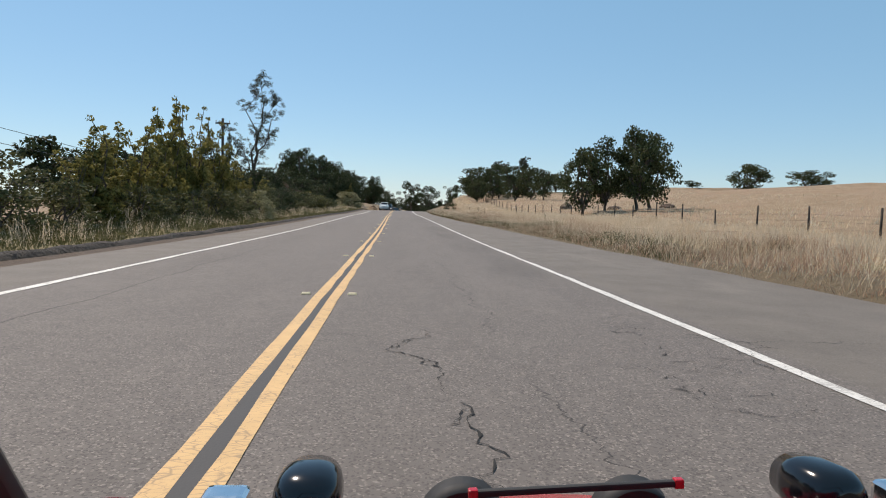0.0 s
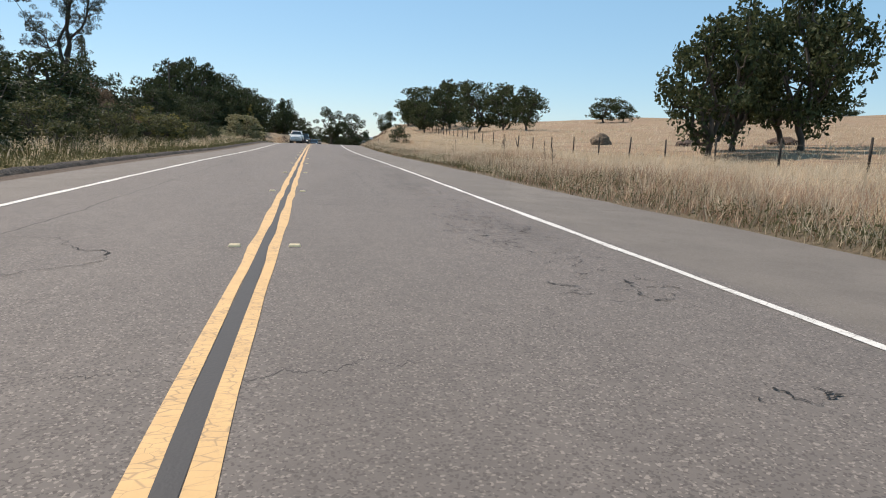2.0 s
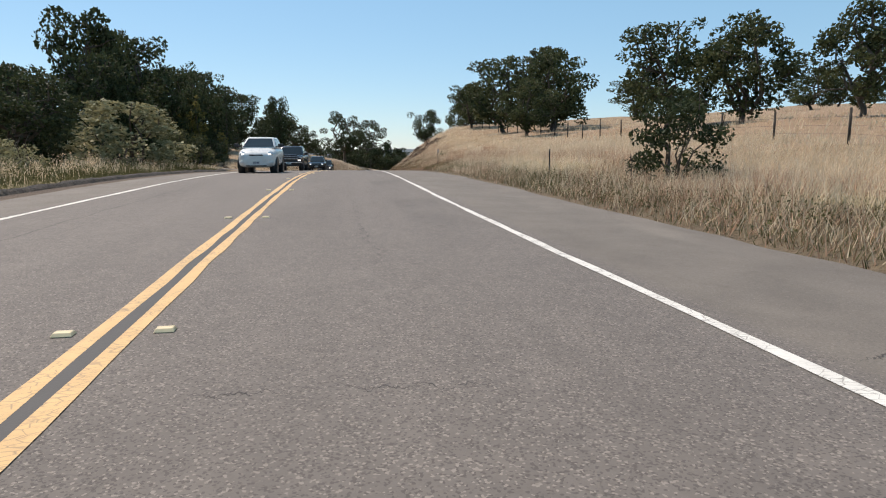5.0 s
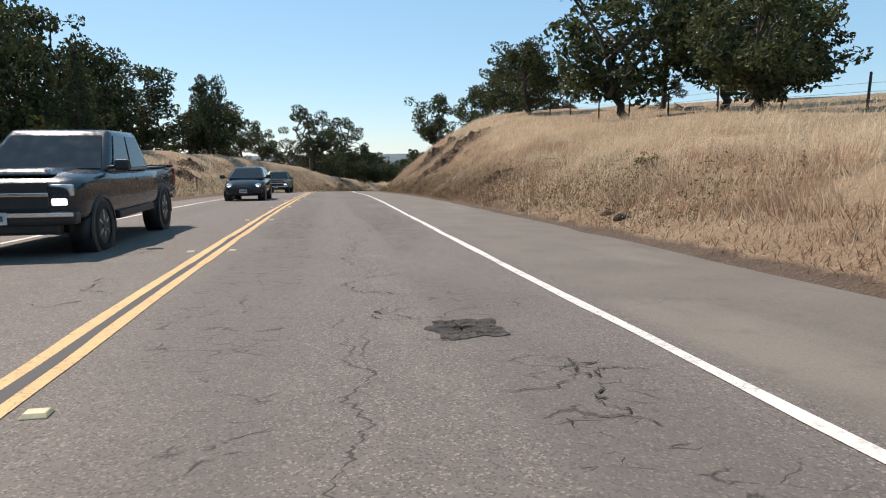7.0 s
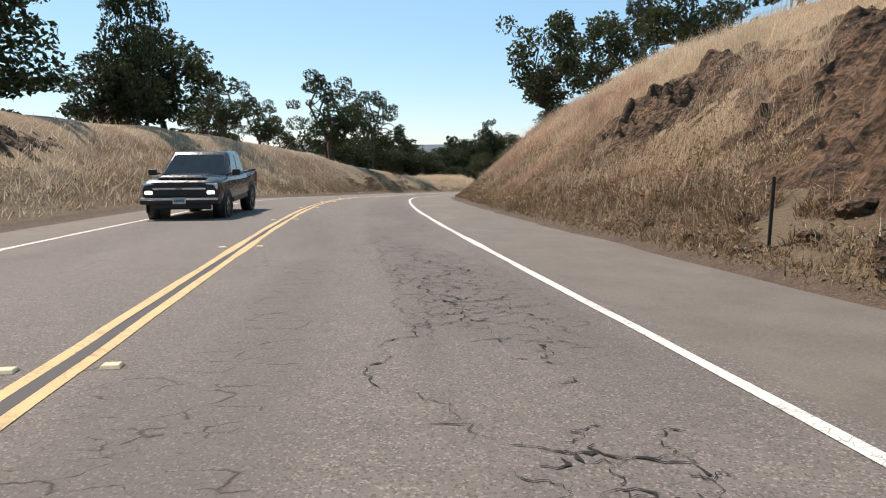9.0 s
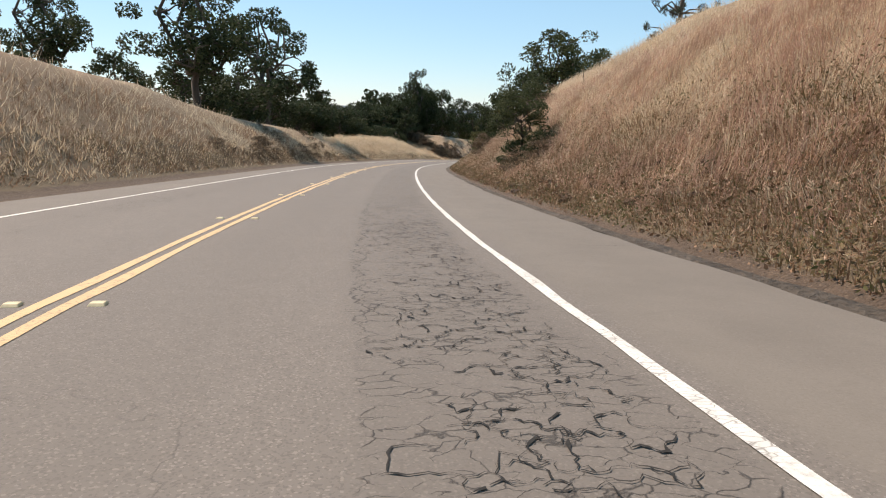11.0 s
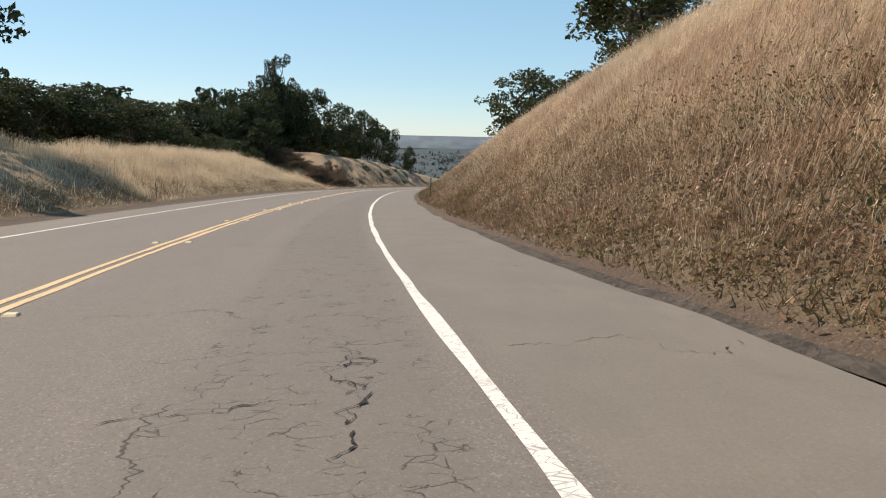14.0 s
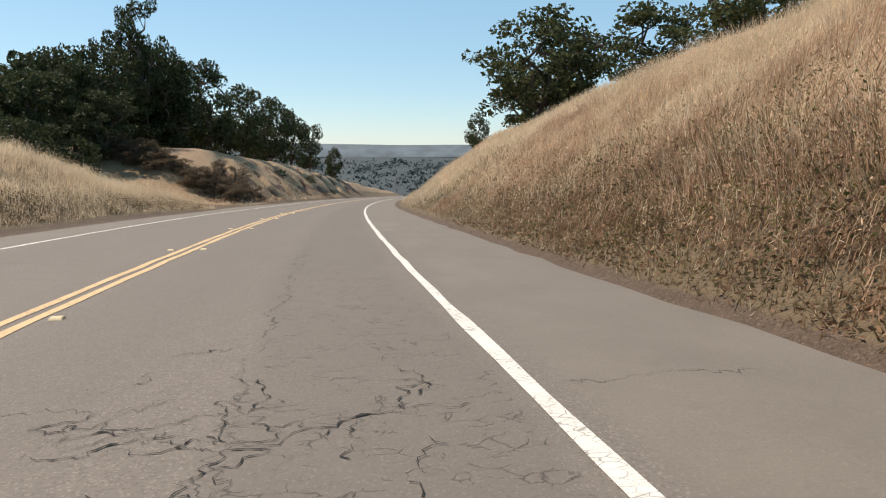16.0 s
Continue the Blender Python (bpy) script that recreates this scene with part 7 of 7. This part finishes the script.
blades("dry_grass", 42000, 2, (20, 190), (18, 60), 0.5, 0.02, STRAW, gold, not_rock)
blades("dry_grass", 90000, 3, (135, 345), (7.0, 17), 0.56, 0.007, STRAW, gold, high, 0.45)
wild_grass("dry_grass", 120000, 31, (150, 330), (6.4, 14.5), 0.66, 0.0042, STRAW, gold, high, 0.65, 0.5)
blades("dry_grass", 105000, 4, (165, 420), (-17, -6.4), 0.58, 0.012, STRAW, gold, near_bank, 0.45)
wild_grass("russet_weeds", 150000, 5, (140, 335), (6.3, 12), 0.56, 0.0044, RUSSET, "rust-brown dry weeds on the cut bank", patches(3.4, -0.35), 0.7, 0.35)
wild_grass("rose_grass", 55000, 35, (200, 268), (6.8, 13), 0.58, 0.0046, ROSE, "rose-brown dry grass on the cut bank", patches(3.0, -0.4), 0.7, 0.4)
wild_grass("russet_weeds", 60000, 32, (165, 325), (6.2, 9.6), 0.42, 0.005, RUST, "dark rust-brown dry weeds low on the bank", near_bank, 0.8, 0.3)
wild_grass("dry_grass", 45000, 33, (300, 352), (-15, -6.3), 0.85, 0.006, STRAW, gold, not_rock, 0.5, 0.6)
blades("russet_weeds", 80000, 6, (2, 140), (6.2, 12), 0.45, 0.008, RUSSET, "rust-brown dry weeds beside the road", patches(5.0, -0.35))
blades("russet_weeds", 60000, 7, (170, 420), (-11, -6.3), 0.45, 0.012, RUST, "rust-brown dry weeds on the cut bank", patches(5.0, -0.2), 0.5)
blades("green_weeds", 110000, 8, (20, 145), (6.05, 11), 0.36, 0.007, GREEN_WEED, "olive-green weeds along the road edge", verge_foot)
blades("russet_weeds", 60000, 34, (20, 145), (6.05, 12), 0.36, 0.006, RUST, "dark rust-brown dry weeds beside the road", verge_foot)
blades("green_weeds", 70000, 9, (5, 150), (-10.5, -6.5), 0.42, 0.009, GREEN_WEED, "grey-green weeds and grass behind the dike", not_rock)
wild_grass("dry_grass", 13000, 10, (5, 150), (-11, -7.2), 0.72, 0.006, STRAW, gold, not_rock, 0.5, 0.5)
blades("green_weeds", 60000, 11, (150, 345), (6.3, 11), 0.42, 0.007, WEED_LEAF, "grey-green weeds at the foot of the bank", foot, 0.6)



def leafy(name, count, seed, s_range, o_range, height, size, material, label, keep):
    """Low broad-leaved weeds and litter, as one object."""
    r = np.random.RandomState(seed)
    group = r.randint(0, max(1, count // 40), count)
    s = r.uniform(*s_range, count)[group] + r.normal(size=count) * 0.35
    o = r.uniform(*o_range, count)[group] + r.normal(size=count) * 0.3
    ok = (np.abs(o) > np.where(o > 0, right_edge(s), -left_edge(s)) + 0.3) & keep(s, o, r.rand(count)[group])
    s, o = s[ok], o[ok]
    n = len(s)
    p = place(s, o)
    p[:, 2] += r.rand(n) ** 1.5 * height * np.clip((np.abs(o) - 6) / 1.2, 0.25, 1)
    u = r.normal(size=(n, 3)) * np.array([1, 1, 0.6])
    u /= np.linalg.norm(u, axis=1, keepdims=True)
    w = np.cross(u, r.normal(size=(n, 3)))
    w /= np.linalg.norm(w, axis=1, keepdims=True)
    k = size * r.uniform(0.5, 1.4, n)[:, None]
    v = np.stack([p - u * k, p + w * k * 0.5, p + u * k, p - w * k * 0.5], 1).reshape(-1, 3)
    return tagged(new(name, mesh_of(name, v, np.arange(4 * n).reshape(-1, 4), material)), label, "weeds", kind="stuff")


blades("green_weeds", 36000, 21, (165, 318), (6.2, 9.4), 0.36, 0.009, GREEN_WEED, "olive-green weeds at the foot of the bank", patches(2.6, 0.1), 0.45)
blades("russet_weeds", 30000, 22, (165, 318), (6.2, 9.8), 0.45, 0.008, RUST, "rust-brown dry weeds on the cut bank", patches(2.0, 0.15), 0.4)
blades("short_grass", 9000, 20, (165, 318), (6.0, 9.6), 0.34, 0.008, STRAW, "short dry grass at the foot of the bank", foot, 0.5)
blades("short_grass", 70000, 18, (165, 318), (6.0, 9.2), 0.34, 0.009, WEED_LEAF, "short olive and brown grass at the foot of the bank", foot, 0.55)
blades("short_grass", 60000, 19, (140, 318), (6.0, 8.6), 0.3, 0.008, RUST, "short rust-brown dry grass at the foot of the bank", foot, 0.6)
blades("dry_grass", 40000, 17, (340, 400), (6.4, 20), 0.55, 0.014, STRAW, gold, high, 0.5)
LITTER = leaf_material("dead_leaves", (0.09, 0.048, 0.028), (0.36, 0.225, 0.14), 0.15)
leafy("leafy_weeds", 80000, 12, (150, 330), (6.2, 9.8), 0.46, 0.030, WEED_LEAF, "low leafy green-brown weeds on the bank", foot)
leafy("leaf_litter", 50000, 13, (160, 325), (6.0, 8.6), 0.22, 0.036, LITTER, "dead brown leaf litter at the foot of the bank", foot)
leafy("leafy_weeds", 26000, 23, (215, 322), (6.1, 9.6), 0.4, 0.03, GREEN_WEED, "low leafy olive-green weeds at the foot of the bank", patches(2.2, 0.0))
leafy("leafy_weeds", 16000, 24, (215, 322), (6.1, 8.8), 0.4, 0.026, RUST, "low rust-brown withered weeds on the bank", patches(1.7, 0.0))
leafy("leafy_weeds", 46000, 14, (25, 145), (6.05, 8.2), 0.24, 0.026, GREEN_WEED, "low leafy green weeds along the road edge", patches(4.0, -0.4))
leafy("leafy_weeds", 30000, 15, (10, 150), (-10, -6.5), 0.5, 0.04, GREEN_WEED, "low leafy green weeds behind the dike", not_rock)
leafy("withered_weeds", 60000, 36, (205, 332), (6.6, 13.5), 0.5, 0.020, RUSSET, "withered russet weed clumps on the cut bank", not_rock)
leafy("withered_weeds", 40000, 37, (150, 332), (7.0, 14), 0.55, 0.020, STRAW, "pale withered weed clumps on the cut bank", not_rock)
blades("green_weeds", 7000, 38, (268, 316), (6.4, 8.4), 0.4, 0.009, SHRUB_LEAF, "yellow-green weeds at the foot of the bank", patches(1.6, 0.35), 0.5)
leafy("dead_brush", 42000, 25, (205, 350), (-7.9, -6.3), 0.42, 0.036, BRUSH_LEAF, "low dead brown brush along the foot of the bank", patches(6.0, -0.35))
leafy("leafy_weeds", 34000, 16, (170, 350), (-8.6, -6.2), 0.4, 0.035, WEED_LEAF, "low leafy green-brown weeds on the bank", not_rock)

# ---- distant woods ----


def far_woods(count, seed):
    r = np.random.RandomState(seed)
    d, t = 280 + 2200 * r.rand(count) ** 1.6, r.uniform(-0.25, 1.25, count)
    c = np.stack([40 + d * np.sin(t), 220 + d * np.cos(t), -62 + 4 * r.rand(count)], -1)
    k = 18
    size = np.repeat(r.uniform(2.5, 5, count) * (1 + d / 1500), k)
    p = np.repeat(c, k, 0) + r.normal(size=(count * k, 3)) * np.stack([size, size, size * 0.35], -1)
    u = r.normal(size=(count * k, 3)) * size[:, None] * 0.19
    w = r.normal(size=(count * k, 3)) * size[:, None] * 0.19
    v = np.stack([p - u, p + w, p + u, p - w], 1).reshape(-1, 3)
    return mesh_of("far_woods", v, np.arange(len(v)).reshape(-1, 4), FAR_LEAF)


# leaf colour pulled towards grey-blue to imitate haze at this distance
FAR_LEAF = leaf_material("haze_tinted_foliage", (0.060, 0.075, 0.074), (0.085, 0.100, 0.096), 0.1)
tagged(new("far_woods", far_woods(2000, 5)), "distant dark woods in the valley, foliage tinted for haze", "trees", kind="stuff")

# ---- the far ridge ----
# the air's haze over the ridge is painted as its blue-grey base colour
HAZY = plain("haze_tinted_hills", (0.092, 0.118, 0.136), 1.0, scale=0.01)
t = np.linspace(-0.9, 1.5, 120)
crest = 10 + 16 * bumps(t * 3.1, t * 0) + 7 * bumps(t * 11, t * 0 + 4)
foot = np.stack([50 + 3900 * np.sin(t), 300 + 3900 * np.cos(t), -70 + 0 * t], -1)
head = np.stack([50 + 4100 * np.sin(t), 300 + 4100 * np.cos(t), crest], -1)
back = np.stack([50 + 4600 * np.sin(t), 300 + 4600 * np.cos(t), -90 + 0 * t], -1)
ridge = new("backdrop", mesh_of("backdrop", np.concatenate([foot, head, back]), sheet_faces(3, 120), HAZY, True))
tagged(ridge, "wooded ridge on the horizon, tinted blue-grey for haze", "hills", kind="structure")
